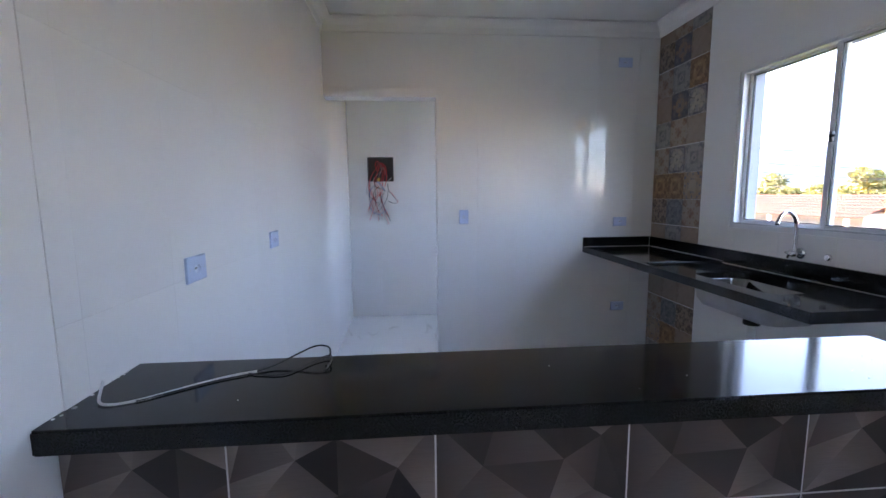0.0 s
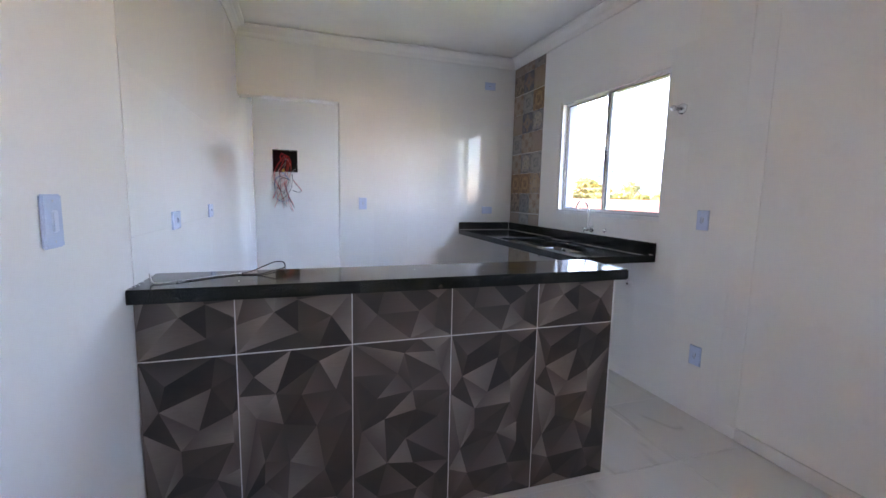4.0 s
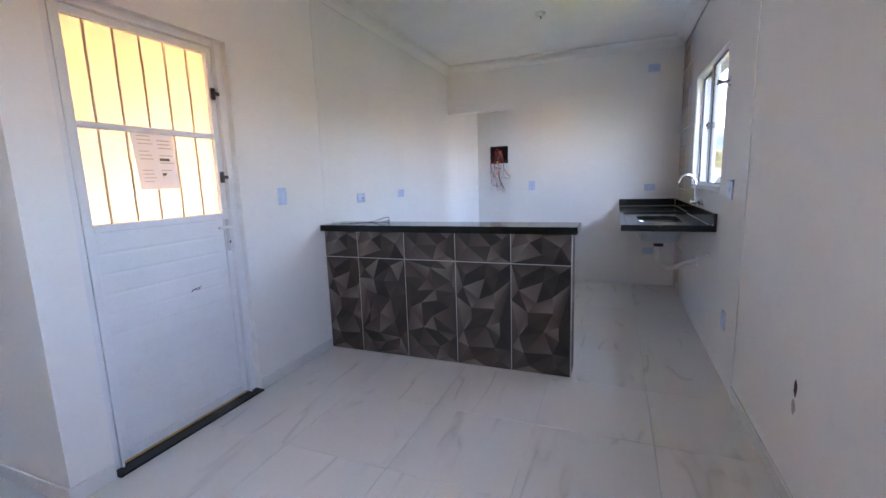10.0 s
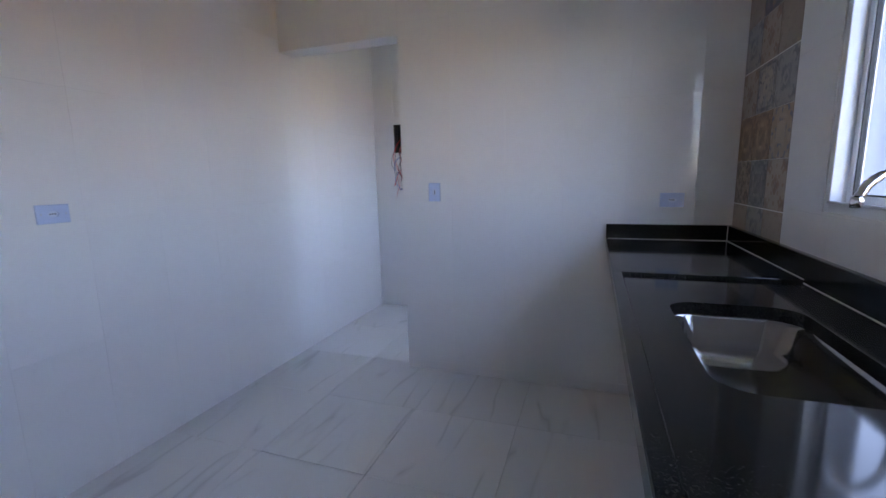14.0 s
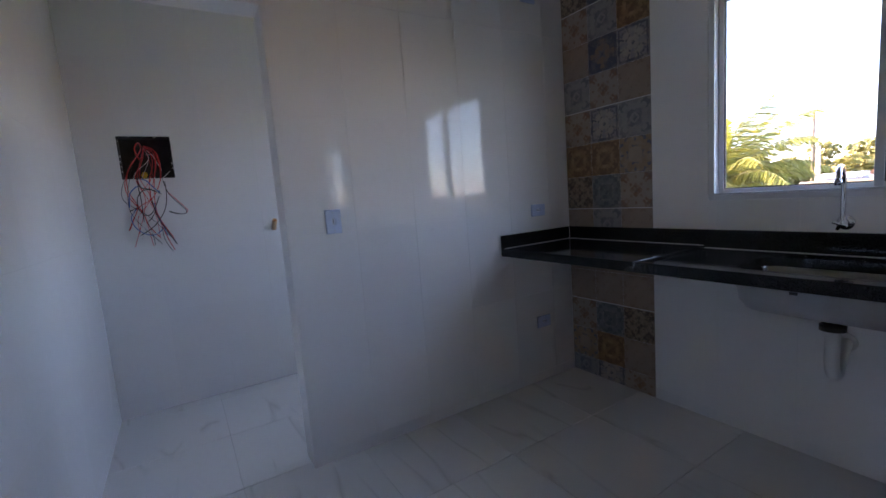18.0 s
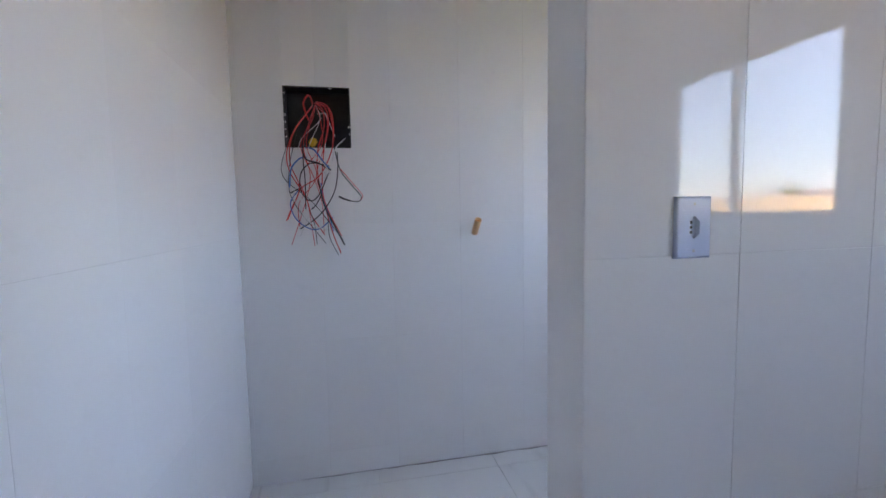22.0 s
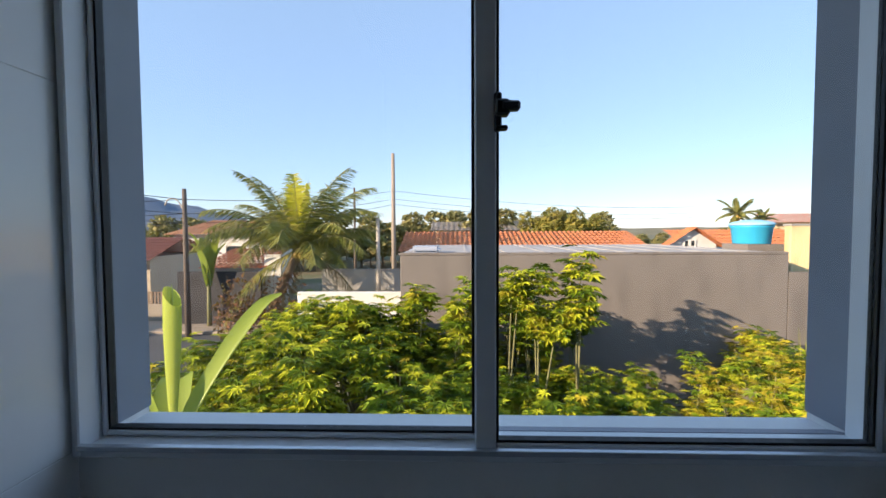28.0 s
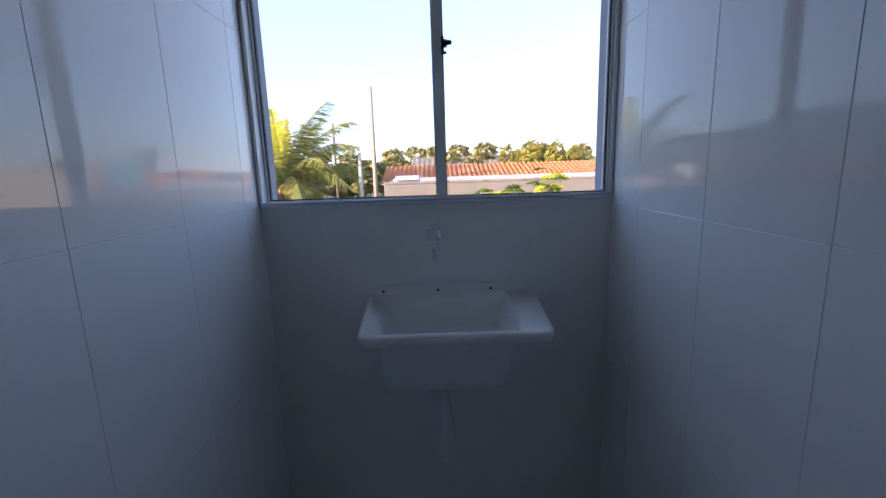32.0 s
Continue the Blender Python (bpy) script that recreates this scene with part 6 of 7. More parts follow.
def lobed_leaf(vs, fs, at, ahead, up, size, lobes=7):
    """A palmate leaf: one island of narrow drooping lobes."""
    side = ahead.cross(up).normalized()
    up = side.cross(ahead).normalized()
    c = len(vs)
    vs.append(at)
    for k in range(lobes):
        a = radians(-125 + 250 * k / (lobes - 1))
        d = ahead * math.cos(a) + side * math.sin(a)
        p = d.cross(up)
        l = size * (1.0 - 0.35 * abs(a) / 2.2)
        b = len(vs)
        vs += [at + d * l * 0.55 + p * l * 0.155 + up * l * 0.06, at + d * l - up * l * 0.13, at + d * l * 0.55 - p * l * 0.155 + up * l * 0.06]
        fs.append((c, b, b + 1, b + 2))


def shrub(seed, height, stems, leaves, spread, size=0.2, yellow=0.06, low=0.60):
    """Stems from one root, each with a head of palmate leaves; at the origin."""
    g = random.Random(seed)
    bm = bmesh.new()
    vs, fs, idx = [], [], []
    for s in range(stems):
        a, lean = g.uniform(0, math.tau), g.uniform(0.1, 1.0) * spread
        h = height * g.uniform(0.62, 1.0)
        tip = Vector((math.cos(a) * lean, math.sin(a) * lean, h))
        pts = smooth_path([Vector((0, 0, -0.1)), Vector((tip.x * 0.25, tip.y * 0.25, h * 0.4)), Vector((tip.x * 0.7, tip.y * 0.7, h * 0.78)), tip], 3)
        tube(bm, pts, 0.026, 5, 0.35)
        for k in range(leaves):
            f = g.random() ** 0.45
            base = pts[min(len(pts) - 1, int((low + (1.03 - low) * f) * (len(pts) - 1)))]
            az, el = g.uniform(0, math.tau), g.uniform(-0.35, 1.2)
            d = Vector((math.cos(az) * math.cos(el), math.sin(az) * math.cos(el), math.sin(el)))
            at = base + d * g.uniform(0.10, 0.36)
            ahead = (Vector((d.x, d.y, g.uniform(-0.35, 0.2)))).normalized()
            n0 = len(fs)
            lobed_leaf(vs, fs, at, ahead, Vector((g.uniform(-0.3, 0.3), g.uniform(-0.3, 0.3), 1)).normalized(), size * g.uniform(0.6, 1.15))
            idx += [1 if g.random() < yellow else 0] * (len(fs) - n0)
    return bm, mesh_py("crown", vs, fs, [LEAF, LEAF_YELLOW], False, idx)


kinds = []
for seed, hh, st, lv, sp, sz in ((1, 2.6, 6, 36, 0.85, 0.205), (2, 2.9, 7, 34, 0.75, 0.20), (3, 2.3, 6, 38, 0.95, 0.225), (4, 3.1, 5, 40, 0.65, 0.19), (5, 2.4, 8, 32, 1.0, 0.21), (6, 2.3, 8, 38, 0.9, 0.185)):
    t = thing("castor_shrub", (0, 0, 0), "lush green shrub with hand-shaped leaves in the yard", "shrub", group="yard shrubs")
    stem_bm, crown_me = shrub(seed, hh, st, lv, sp, sz, 0.45 if seed == 6 else 0.06)
    part("stems", stem_bm, STEM, t)
    part_py("crown", crown_me, t)
    kinds.append((t, hh))


def canopy_top(x, y):
    z = -1.0
    z += 1.40 * math.exp(-((y - 3.6) / 1.7) ** 2) * (0.35 + 0.65 * min(1, max(0, (x - 6) / 5)))
    z += 0.60 * math.exp(-((y + 5.1) / 1.1) ** 2)
    z -= 0.52 * math.exp(-((y + 2.8) / 1.4) ** 2)
    z += 0.25 * math.exp(-((y - 0.8) / 0.8) ** 2)
    return z


rng = random.Random(77)
placed, tries = 0, 0
spots = []
while placed < 110 and tries < 4000:
    tries += 1
    x, y = rng.uniform(5.6, 12.6), rng.uniform(-6.6, 6.6)
    if abs(y - 0.8) > 0.95 * (x - 1.6) or any((x - u) ** 2 + (y - w) ** 2 < 0.50 for u, w in spots):
        continue
    if x > 11.0 and -6.5 < y < -1.2:
        continue
    spots.append((x, y))
    t, hh = kinds[placed if placed < 6 else 5 if y < -3.6 and placed % 3 else placed % 5]
    want = canopy_top(x, y) - GZ + rng.uniform(-0.50, 0.22)
    s = want / (hh * 1.08)
    m = pose(x, y, GZ, 0, 0, rng.uniform(0, 360)) @ Matrix.Diagonal((s * 0.5 + 0.5, s * 0.5 + 0.5, s, 1))
    if placed < 6:
        t.matrix_basis = m
    else:
        c = copy_thing(t, m)
        c.scale = (s * 0.5 + 0.5, s * 0.5 + 0.5, s)
    placed += 1
# taller ones that stand over the rest
# seeds 43 to 47 are extras, added to throw shadow on the grey wall
for x, y, hh, seed in ((10.2, -1.50, 3.95, 31), (10.1, -0.75, 3.85, 32), (11.2, 1.6, 3.3, 33), (10.3, -0.20, 3.65, 34), (10.7, 0.85, 3.30, 35), (11.0, 2.6, 3.3, 37), (10.9, 3.7, 3.2, 38), (11.3, 2.1, 3.3, 39), (11.4, 3.2, 3.35, 40), (11.2, 4.5, 3.2, 41), (10.5, 3.1, 3.1, 42), (11.7, 0.35, 3.05, 43), (11.9, -0.45, 3.15, 44), (11.8, -1.15, 3.0, 45), (12.1, -1.9, 2.85, 46), (11.4, -0.85, 3.2, 47)):
    t = thing("papaya_sapling", (x, y, GZ), "tall thin sapling with a head of lobed leaves", "sapling", group="saplings")
    sb, cm = shrub(seed, hh, 3, 64, 0.42, 0.235, 0.10, 0.76)
    bmesh.ops.translate(sb, verts=sb.verts, vec=Vector((x, y, GZ)))
    part("stems", sb, STEM, t)
    part_py("crown", cm, t)


# tall reeds at the edge of the shrubs
t = thing("reed_clump", (9.5, -5.45, GZ), "clump of tall yellow-green reeds among the shrubs", "reeds")
g = random.Random(61)
vs, fs = [], []
for k in range(90):
    a, r = g.uniform(0, math.tau), g.uniform(0, 0.38)
    p = Vector((math.cos(a) * r, math.sin(a) * r, 0))
    h, lean = g.uniform(1.7, 2.9), Vector((g.uniform(-0.25, 0.25), g.uniform(-0.25, 0.25), 0))
    w = Vector((0, 0.014, 0)) if k % 2 else Vector((0.010, 0.010, 0))
    q = len(vs)
    vs += [p - w, p + w, p + lean * 0.4 + w + Vector((0, 0, h * 0.6)), p + lean * 0.4 - w + Vector((0, 0, h * 0.6)), p + lean + Vector((0, 0, h))]
    fs += [(q, q + 1, q + 2, q + 3), (q + 3, q + 2, q + 4)]
part_py("blades", mesh_py("blades", vs, fs, leaf_mat("reed_blade", (0.20, 0.24, 0.03), (0.40, 0.38, 0.05), 0.4)), t)


# banana plant near the window
def blade(vs, fs, pts, width, fold, normal):
    """A broad leaf along a midrib; fold: how far the halves close up."""
    pts = [Vector(p) for p in pts]
    n = len(pts)
    rows = []
    for i, p in enumerate(pts):
        d = (pts[min(i + 1, n - 1)] - pts[max(i - 1, 0)]).normalized()
        s = d.cross(normal).normalized()
        u = s.cross(d)
        f = i / (n - 1)
        w = width * math.sin(math.pi * (0.08 + 0.90 * f)) ** 0.6
        r = len(vs)
        vs += [p - s * w * math.cos(fold) + u * w * math.sin(fold), p, p + s * w * math.cos(fold) + u * w * math.sin(fold)]
        rows.append(r)
    for a, b in zip(rows, rows[1:]):
        fs += [(a, a + 1, b + 1, b), (a + 1, a + 2, b + 2, b + 1)]


t = thing("banana_plant", (6.4, 3.76, GZ), "young banana plant with a rolled upright leaf", "banana plant")
part("stem", tube(bmesh.new(), smooth_path([(6.4, 3.76, GZ - 0.1), (6.4, 3.76, -1.6), (6.42, 3.73, -0.75)], 4), 0.09, 10, 0.5), plain("pale_green_banana_stem", (0.30, 0.36, 0.10), 0.5, vary=0.2), t)
for pts, w, fold, nrm in ((smooth_path([(6.42, 3.72, -0.8), (6.40, 3.69, -0.1), (6.38, 3.66, 0.5), (6.36, 3.64, 1.00)], 5), 0.035, 1.2, (-1, 0, 0)),
                          (smooth_path([(6.42, 3.72, -0.85), (6.60, 3.55, -0.35), (6.85, 3.25, 0.25), (7.1, 3.05, 0.62), (7.3, 2.90, 0.76)], 5), 0.15, 0.6, (-0.4, 0, 1)),
                          (smooth_path([(6.42, 3.75, -0.85), (6.40, 4.00, -0.2), (6.38, 4.25, 0.25), (6.35, 4.55, 0.25)], 5), 0.13, 0.5, (-0.8, 0, 0.5)),
                          (smooth_path([(6.40, 3.78, -0.9), (6.30, 4.10, -0.45), (6.2, 4.35, -0.25), (6.1, 4.60, -0.45)], 5), 0.16, 0.3, (-0.8, 0, 0.6)),
                          (smooth_path([(6.44, 3.74, -0.9), (6.7, 3.90, -0.5), (6.95, 4.00, -0.2), (7.2, 4.10, -0.35)], 5), 0.2, 0.4, (-0.3, 0, 1))):
    vs, fs = [], []
    blade(vs, fs, pts, w, fold, Vector(nrm))
    o = ORIGIN[t]
    part_py("leaf", mesh_py("leaf", [v - o for v in vs], fs, LEAF_BANANA, True), t)
    part("midrib", tube(bmesh.new(), pts, 0.014, 6, 0.3), plain("pale_midrib", (0.36, 0.40, 0.13), 0.5), t)

# the rolled new leaf: a slim funnel, open at the top
rows = []
for f, r in ((0.0, 0.025), (0.25, 0.045), (0.5, 0.075), (0.75, 0.095), (0.92, 0.090)):
    c = Vector((6.42, 3.72, -0.8)).lerp(Vector((6.36, 3.64, 1.02)), f)
    rows.append([c + Vector((0.6 * r * math.cos(k * math.tau / 14), r * math.sin(k * math.tau / 14), (0.10 * math.sin(k * math.tau / 14 + 0.6) if f > 0.9 else 0.0))) for k in range(14)])
part("rolled_leaf", loft(bmesh.new(), rows), LEAF_BANANA, t, "pale rolled young leaf")


# coconut palm
def palm(at, trunk_h, length, fronds, name, label, seed, new_share=0.12, lean=(0.25, 0.1), hang=0.0):
    g = random.Random(seed)
    o = Vector(at)
    t = thing(name, at, label, "palm tree")
    lv = Vector((lean[0], lean[1], 0))
    head = o + lv + Vector((0, 0, trunk_h))
    part("trunk", tube(bmesh.new(), smooth_path([o - Vector((0, 0, 0.2)), o + lv * 0.30 + Vector((0, 0, trunk_h * 0.4)), o + lv * 0.70 + Vector((0, 0, trunk_h * 0.75)), head], 5), 0.21, 12, 0.75), BARK, t)
    for k in range(fronds):
        az = k * 2.399963 + g.uniform(-0.2, 0.2)
        f = k / fronds                                   # 0: young and upright, 1: old and hanging
        el = radians((88 - 60 * f if f < new_share else 68 - 62 * f if f < 1 - hang else -15 - 350 * (f - 1 + hang)) if hang else 80 - 118 * f) + radians(g.uniform(-8, 8))
        L = length * g.uniform(0.85, 1.1) * (0.76 if f < 0.11 else 1.0)
        d = Vector((math.cos(az) * math.cos(el), math.sin(az) * math.cos(el), math.sin(el)))
        pts = [head.copy()]
        p, n = head.copy(), 16
        droop = 0.045 if f < new_share else 0.07 + 0.05 * f
        for i in range(n):
            d = (d + Vector((0, 0, -droop * (i / n) * 1.8))).normalized()
            p = p + d * (L / n)
            pts.append(p.copy())
        mid = part("frond", tube(bmesh.new(), pts, 0.028, 5, 0.2), STEM, t)
        vs, fs = [], []
        for i in range(2, n):
            dd = (pts[i + 1] - pts[i - 1]).normalized() if i < n else d
            sd = dd.cross(Vector((0, 0, 1)))
            sd = sd.normalized() if sd.length > 0.05 else Vector((1, 0, 0))
            ll = L * 0.24 * math.sin(math.pi * (0.15 + 0.80 * i / n)) ** 0.7
            for sgn in (-1, 1):
                for h in (0.0, 0.17, 0.33, 0.5, 0.67, 0.83):
                    b = pts[i - 1].lerp(pts[i], h) if i else pts[i]
                    out = (sd * sgn * g.uniform(0.7, 1.0) + dd * g.uniform(0.55, 0.9) + Vector((0, 0, g.uniform(-0.55, -0.05)))).normalized()
                    w = dd * 0.019
                    e = b + out * ll * g.uniform(0.8, 1.1) + Vector((0, 0, -0.22 * ll))
                    m = b.lerp(e, 0.5) + Vector((0, 0, 0.04 * ll))
                    q = len(vs)
                    vs += [b - w, b + w, m + w, m - w, e]
                    fs += [(q, q + 1, q + 2, q + 3), (q + 3, q + 2, q + 4)]
        org = ORIGIN[t]
        part_py("leaflets", mesh_py("leaflets", [v - org for v in vs], fs, LEAF_PALM_NEW if f < new_share else LEAF_PALM_DRY if f > 1 - hang * 0.6 else LEAF_PALM), mid)
    bm = bmesh.new()
    for k in range(7):
        a = k * 0.9
        c = head + Vector((math.cos(a) * 0.24, math.sin(a) * 0.24, -0.25 - 0.05 * (k % 3)))
        bmesh.ops.create_icosphere(bm, subdivisions=2, radius=0.11, matrix=Matrix.Translation(c) @ Matrix.Diagonal((1, 1, 1.25, 1)))
    part("coconuts", bm, plain("orange_green_husk", (0.42, 0.27, 0.06), 0.6), t)
    return t


palm((20.0, 8.9, GZ), 3.75, 4.25, 38, "coconut_palm", "leaning coconut palm with a bright yellow-green heart", 9, 0.11, (0.1, -1.5), 0.10)
palm((40.0, -23.6, GZ), 5.8, 2.0, 16, "distant_palm", "distant palm behind the roofs", 14, 0.0)
palm((40.0, -25.7, GZ), 5.3, 1.4, 14, "distant_palm", "small distant palm behind the roofs", 15, 0.0)
palm((40.0, -31.7, GZ), 5.3, 1.9, 16, "distant_palm", "distant palm behind the roofs", 16, 0.0)


def leaf_cloud(seed, n, rx, ry, rz, size, lumps, narrow=1.0):
    """Leaf clumps scattered through several overlapping lumps, denser to the outside."""
    g = np.random.default_rng(seed)
    cen = g.normal(0, 0.42, (lumps, 3)) * (rx, ry, rz)
    vs, fs = [], []
    for k in range(n):
        c = cen[k % lumps]
        d = g.normal(size=3)
        d /= np.linalg.norm(d)
        p = c + d * np.array((rx, ry, rz)) * 0.46 * g.uniform(0.55, 1.0)
        a = g.normal(size=3)
        a /= np.linalg.norm(a)
        b = np.cross(a, g.normal(size=3))
        b /= np.linalg.norm(b)
        s = size * g.uniform(0.5, 1.2)
        q = len(vs)
        vs += [tuple(p - a * s), tuple(p + b * s * 0.5 * narrow), tuple(p + a * s), tuple(p - b * s * 0.5 * narrow)]
        fs.append((q, q + 1, q + 2, q + 3))
    return vs, fs


def tree_kind(seed, height, rx, rz, n, size, mat, label, lumps=9, narrow=1.0):
    t = thing("tree", (0, 0, 0), label, "tree", group="trees behind the roofs")
    bm = tube(bmesh.new(), smooth_path([(0, 0, -0.3), (0.1, 0, height * 0.35), (0.0, 0.1, height * 0.7)], 4), 0.16, 8, 0.5)
    g = random.Random(seed)
    for k in range(5):
        a = g.uniform(0, math.tau)
        tube(bm, [(0.06, 0.02, height * (0.34 + 0.06 * k)), (math.cos(a) * rx * 0.35, math.sin(a) * rx * 0.35, height * 0.72), (math.cos(a) * rx * 0.6, math.sin(a) * rx * 0.6, height * 0.85)], 0.07, 6, 0.3)
    part("trunk", bm, BARK, t)
    vs, fs = leaf_cloud(seed, n, rx, rx, rz, size, lumps, narrow)
    vs = [(x, y, z + height - rz * 0.55) for x, y, z in vs]
    part_py("crown", mesh_py("crown", vs, fs, mat), t)
    return t


tk = [tree_kind(51, 5.6, 3.0, 2.6, 2600, 0.42, LEAF_FAR, "dark leafy tree behind the roofs"),
      tree_kind(52, 6.6, 3.6, 3.2, 3000, 0.44, LEAF_FAR, "broad leafy tree behind the roofs", 12),
      tree_kind(53, 5.4, 2.2, 3.0, 2200, 0.46, LEAF_GOLD, "golden bamboo clump behind the roofs", 8, 0.4)]
rng = random.Random(99)
count = [0, 0, 0]
for k in range(170):
    az = radians(-40 + 150 * (k + rng.uniform(0, 1)) / 170)
    r = rng.uniform(48, 74)
    x, y = 2 + r * math.cos(az), 0.8 + r * math.sin(az)
    i = 2 if -18 < y < -4 and k % 3 == 0 else k % 2
    s = rng.uniform(0.50, 0.76) * (0.92 if az > 0.30 else 0.62 if az < -0.32 else 1.0)
    m = pose(x, y, GZ, 0, 0, rng.uniform(0, 360))
    c = tk[i] if not count[i] else copy_thing(tk[i], m)
    c.matrix_basis = m
    c.scale = (s * 1.35, s * 1.35, s)
    count[i] += 1
for x, y, s in ((45, -7.5, 0.95), (44, -10.0, 0.9), (46, -12.5, 0.85)):
    c = copy_thing(tk[2], pose(x, y, GZ, 0, 0, 40 * x))
    c.scale = (s, s, s)
# bushes by the street
for x, y, mat, n, lab in ((18.6, 9.4, LEAF_RED, 900, "rust-coloured climbing bush by the street"), (19.2, 8.2, LEAF_RED, 700, "rust-coloured climbing bush by the street"), (22.2, 24.0, LEAF_GOLD, 900, "clipped yellow-green bush at the fence")):
    t = thing("bush", (x, y, GZ), lab, "bush")
    vs, fs = leaf_cloud(int(x * 10), n, 1.3, 1.5, 1.5, 0.10, 8)
    part_py("crown", mesh_py("crown", [(a, b, c + 1.3) for a, b, c in vs], fs, mat), t)
    part("stems", tube(bmesh.new(), [(x, y, GZ - 0.1), (x + 0.1, y, GZ + 0.6), (x, y + 0.1, GZ + 1.3)], 0.05, 6, 0.4), BARK, t)
t = thing("banana_clump", (21.6, 12.25, GZ), "small banana clump beside the street pole", "banana plant")
part("stem", tube(bmesh.new(), [(21.6, 12.25, GZ - 0.1), (21.6, 12.25, -0.6)], 0.12, 8, 0.6), STEM, t)
for k in range(7):
    a = k * 0.9
    d = Vector((math.cos(a) * 0.8, math.sin(a) * 0.8, 0))
    b = Vector((21.6, 12.25, -1.0))
    vs, fs = [], []
    pts = smooth_path([b, b + d * 0.25 + Vector((0, 0, 0.8)), b + d * 0.6 + Vector((0, 0, 1.6 + 0.2 * (k % 3))), b + d * 1.0 + Vector((0, 0, 2.0 + 0.25 * (k % 3)))], 4)
    blade(vs, fs, pts, 0.27, 0.35, -d + Vector((0, 0, 0.3)))
    part_py("leaf", mesh_py("leaf", [v - ORIGIN[t] for v in vs], fs, LEAF_BANANA, True), t)

# hills on the horizon
def ridge(name, r, az0, az1, top, mat, label, seed):
    n, rows = 120, 7
    vs, fs = [], []
    for i in range(n + 1):
        az = radians(az0 + (az1 - az0) * i / n)
        hgt = top(math.degrees(az)) * (0.85 + 0.14 * noise.fractal(Vector((math.degrees(az) * 0.16, seed, 0)), 1.0, 2.0, 5))
        for j in range(rows + 1):
            f = j / rows
            rr = r * (1 + 0.22 * f)
            bumpy = 1 + 0.12 * noise.noise(Vector((az * 30, f * 4, seed)))
            vs.append((rr * math.cos(az), rr * math.sin(az), GZ - 1 + hgt * math.sin(f * math.pi / 2) * bumpy))
    w = rows + 1
    fs = [(i * w + j, (i + 1) * w + j, (i + 1) * w + j + 1, i * w + j + 1) for i in range(n) for j in range(rows)]
    ob = new(name, mesh_py(name, vs, fs, mat, True))
    return tagged(ob, label, "hill", kind="structure")


def step(a, b, x):
    t = min(1, max(0, (x - a) / (b - a)))
    return t * t * (3 - 2 * t)


# no air haze in the scene: the ridge's pale blue carries it
ridge("backdrop_mountain", 1500, 8, 130, lambda a: 16 + 165 * step(18, 42, a), plain("mountain_with_haze_colour", (0.125, 0.165, 0.225), 1.0, vary=0.15, scale=0.01, fine=0.05, bump=0), "mountain ridge with blue haze put into its colour", 3)
# woods in a paler olive, with distance haze put into the colour
ridge("backdrop_low_hill", 420, -70, 130, lambda a: 9 + 14 * math.exp(-((a + 8) / 6) ** 2), plain("wooded_hill_with_haze_colour", (0.19, 0.175, 0.105), 1.0, vary=0.3, scale=0.05, fine=0.4), "low wooded hill behind the town", 8)

# ---------------------------------------------------------------- tiles of walls and floor
PIECES = {}


def piece(axis, du, dv, mat, name, e=0.0008):
    """One tile, lying on its wall plane: thickness 4 mm, edges eased; shared between alike sizes."""
    key = (axis, round(du, 4), round(dv, 4), mat.name, name, e)
    if key not in PIECES:
        t = 0.004
        vs = []
        for w, i in ((0.0, 0.0), (t - e, 0.0), (t, e)):
            for su, sv in ((-1, -1), (1, -1), (1, 1), (-1, 1)):
                vs.append((su * (du / 2 - i), sv * (dv / 2 - i), w))
        fs = [(8, 9, 10, 11)] + [(k + r, (k + 1) % 4 + r, (k + 1) % 4 + r + 4, k + r + 4) for r in (0, 4) for k in range(4)]
        put = {"+x": lambda u, v, w: (w, u, v), "-x": lambda u, v, w: (-w, -u, v), "-y": lambda u, v, w: (u, -w, v), "+y": lambda u, v, w: (-u, w, v), "+z": lambda u, v, w: (u, v, w)}[axis]
        PIECES[key] = mesh_py(name, [put(*v) for v in vs], fs, mat)
    return PIECES[key]


def without(r, holes):
    """What is left of the rectangle (u0, u1, v0, v1) beside the holes."""
    out = [r]
    for a, b, c, d in holes:
        nxt = []
        for u0, u1, v0, v1 in out:
            if b <= u0 or a >= u1 or d <= v0 or c >= v1:
                nxt.append((u0, u1, v0, v1))
                continue
            if a > u0:
                nxt.append((u0, a, v0, v1))
            if b < u1:
                nxt.append((b, u1, v0, v1))
            m0, m1 = max(u0, a), min(u1, b)
            if c > v0:
                nxt.append((m0, m1, v0, c))
            if d < v1:
                nxt.append((m0, m1, d, v1))
        out = nxt
    return [q for q in out if q[1] - q[0] > 0.006 and q[3] - q[2] > 0.006]


def lay(parent, axis, base, us, vs, mat, name="tile", holes=(), gap=0.0016, pick=None, level_gap=None, ease=0.0008):
    """Tiles between the joint lines us and vs; base: where the tiles' backs lie."""
    for i in range(len(us) - 1):
        for j in range(len(vs) - 1):
            for u0, u1, v0, v1 in without((us[i], us[i + 1], vs[j], vs[j + 1]), holes):
                du, dv = u1 - u0 - gap, v1 - v0 - (gap if level_gap is None else level_gap)
                if du < 0.004 or dv < 0.004:
                    continue
                u, v = (u0 + u1) / 2, (v0 + v1) / 2
                me = piece(axis, du, dv, pick(i, j) if pick else mat, name, ease)
                ob = new(name, me)
                ob.parent = parent
                ob.location = {"x": (base, u, v), "y": (u, base, v), "z": (u, v, base)}[axis[1]]


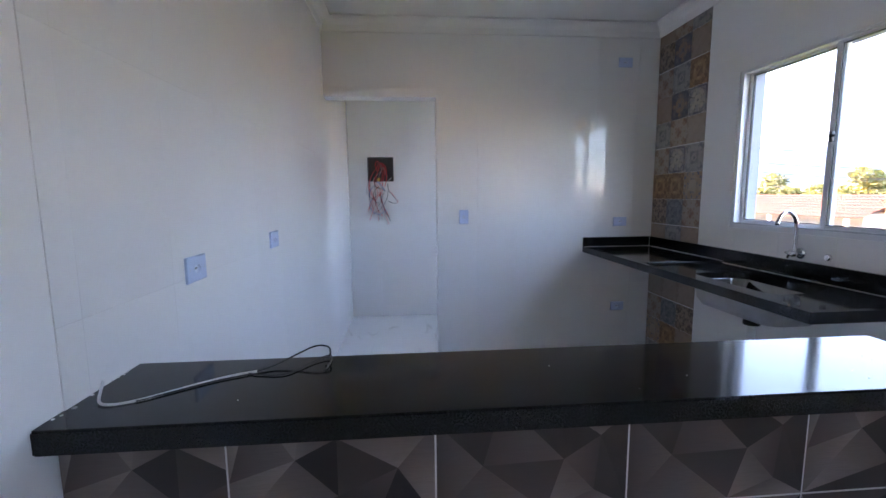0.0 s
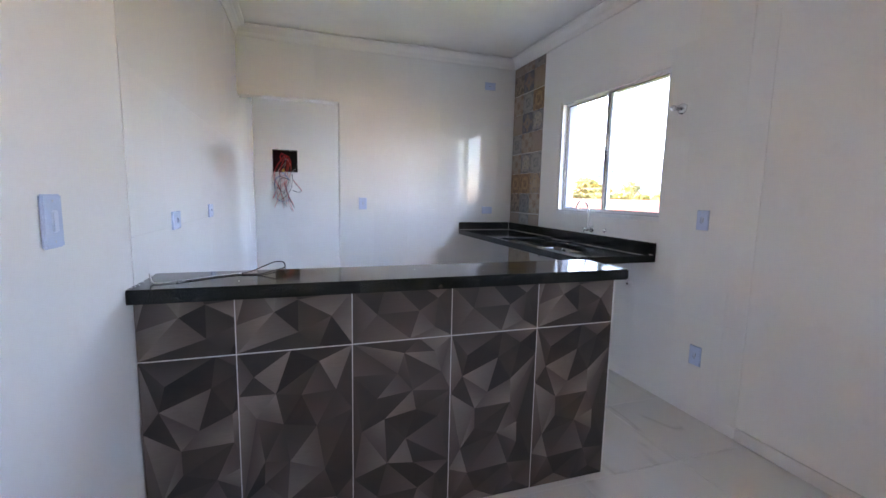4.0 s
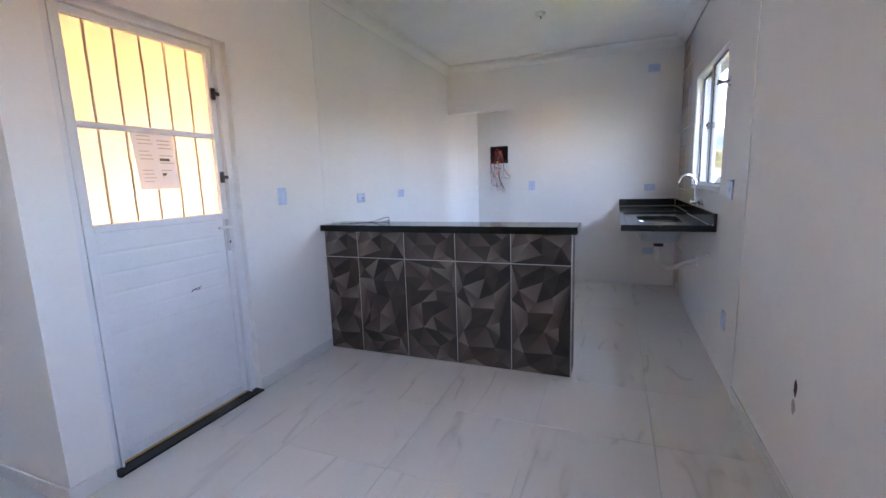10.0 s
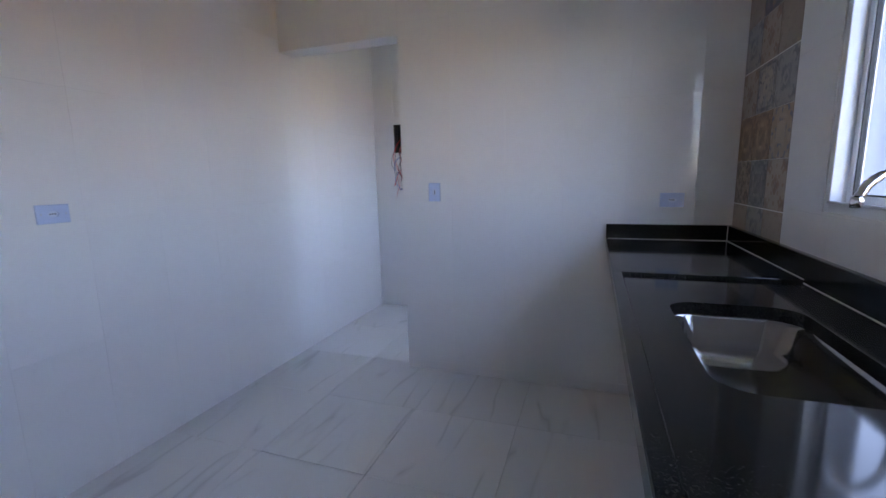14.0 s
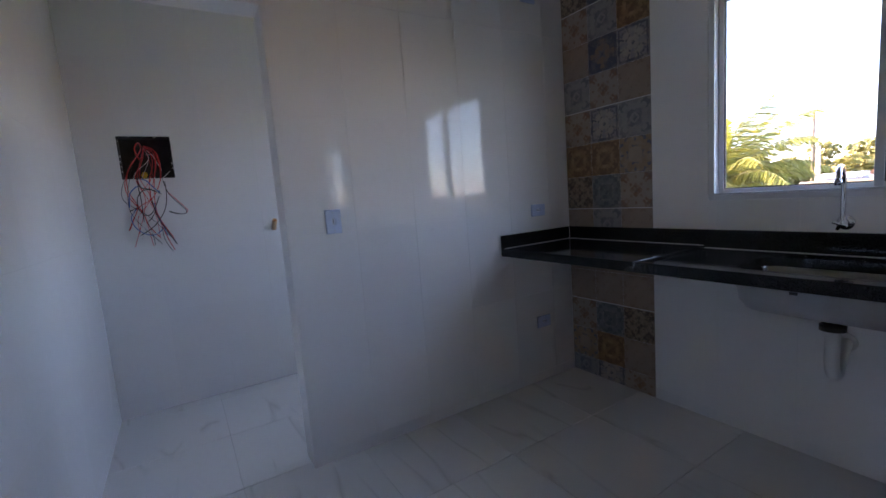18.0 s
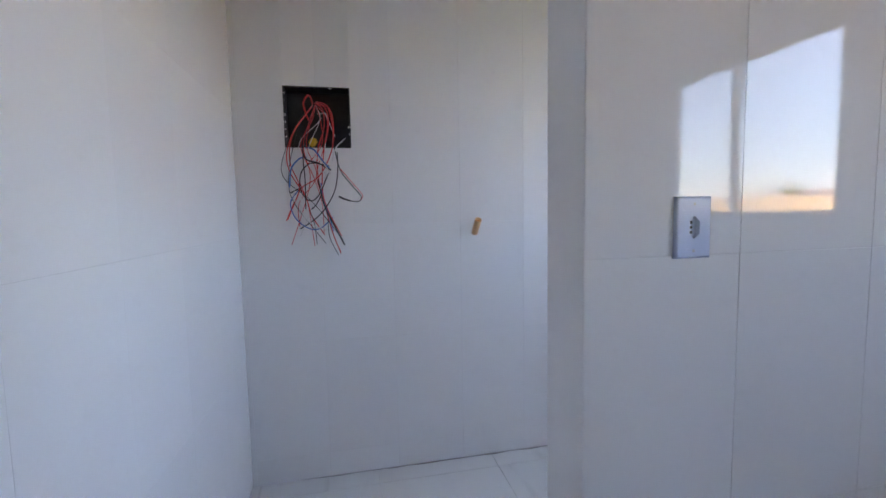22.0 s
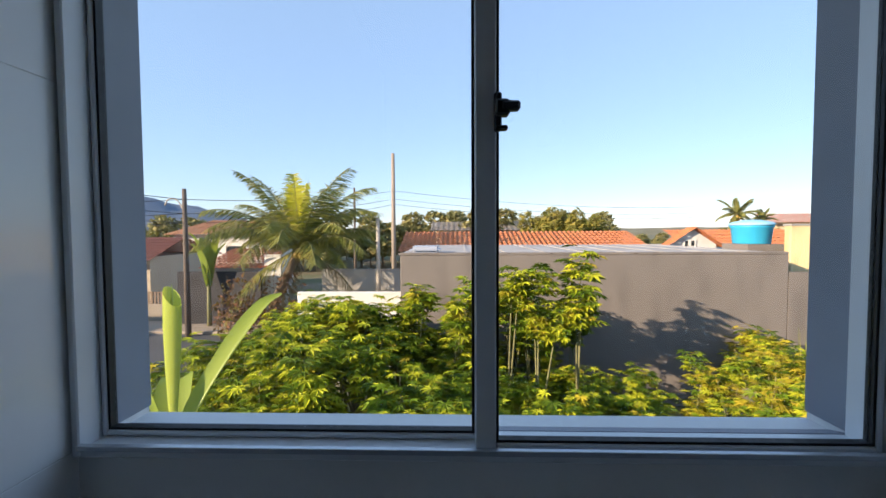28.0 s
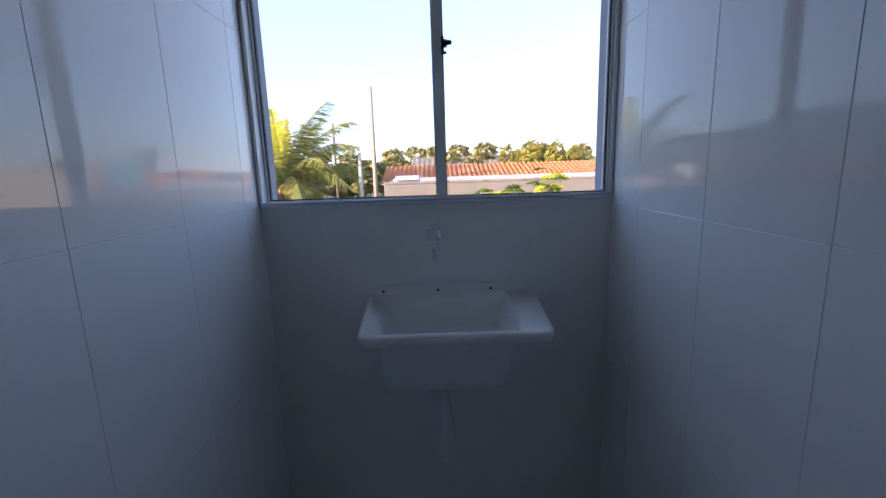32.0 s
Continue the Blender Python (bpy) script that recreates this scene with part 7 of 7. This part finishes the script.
def joints(first, pitch, lo, hi):
    k0 = math.ceil((lo - first) / pitch + 0.02)
    out = [lo]
    while first + k0 * pitch < hi - 0.004:
        out.append(first + k0 * pitch)
        k0 += 1
    return out + [hi]


ROW_K, ROW_L, ROWH, COL = 1.152, 1.200, 0.540, 0.3305
lay(wall_back, "-y", 0.004, joints(JAMB, 0.337, JAMB + 0.001, XR), joints(ROW_K, 0.545, 0.0, CEILING), TILE, gap=0.0010, ease=0.0005)
lay(wall_back, "-y", 0.004, [XL, JAMB * 0.38, JAMB * 0.76, JAMB + 0.001], [OPEN_TOP, 2.242, CEILING], TILE)
lay(wall_back, "+y", 0.144, joints(2.227, 0.318, JAMB + 0.001, XR_LAUNDRY), joints(1.180, ROWH, 0.0, CEILING), TILE, gap=0.0014, ease=0.0008)
lay(wall_left, "+x", XL - 0.004, joints(0.0, 0.337, -2.762, LAUNDRY_Y1), joints(ROW_K, 0.545, 0.0, CEILING), TILE, gap=0.0002, ease=0.0002)
lay(wall_laundry, "-y", LAUNDRY_Y1 + 0.004, joints(0.664, 0.3275, XL, 1.6465), joints(ROW_L, ROWH, 0.0, CEILING), TILE, holes=[BOXH], gap=0.0010, level_gap=0.0002, ease=0.0005)
lay(wall_laundry, "-y", LAUNDRY_Y1 + 0.004, joints(0.664, 0.3275, 1.6465, XR_LAUNDRY), joints(ROW_L, ROWH, 0.0, CEILING), TILE, gap=0.0012, ease=0.0006)
lay(wall_right, "-x", XR + 0.004, joints(-0.62, 0.337, -2.77, -0.617), joints(ROW_K, 0.545, 0.0, CEILING), TILE, holes=[KW], gap=0.0003, ease=0.0003)

# patchwork column: printed tiles in cells of a third of a tile
# rows from the floor up, cells from the window side to the corner
CELLS = ((5, 4, 7), (3, 2, 8), (0, 1, 5), (3, 3, 3), (3, 3, 3), (3, 7, 3), (5, 1, 0), (8, 2, 2), (7, 4, 5), (3, 5, 7), (4, 6, 3), (2, 7, 5), (3, 6, 0), (7, 5, 3))
rows = [0.0, 0.118, 0.322, 0.525, 0.728, 0.931, 1.134, 1.340, 1.545, 1.752, 1.957, 2.160, 2.364, 2.568, CEILING]
lay(wall_right, "-x", XR + 0.004, [-0.615, -0.411, -0.206, -0.001], rows, None, "patchwork_tile", gap=0.0012, pick=lambda i, j: PATCH[CELLS[j][i]])
bm = boxes(*[(XR - 0.0012, XR + 0.0035, -0.616, -0.0005, z - 0.0022, z + 0.0022) for z in (0.525, 1.134, 1.752, 2.364)])
structure("trim_tile_joints", bm, GROUT, "pale joints of the patchwork tile column", "joint")

lay(floor, "+z", -0.005 + 0.001, joints(0.560, 0.578, -0.59, XR_LIVING), joints(0.065, 0.578, -8.5, LAUNDRY_Y1), MARBLE, "floor_tile", gap=0.0013)
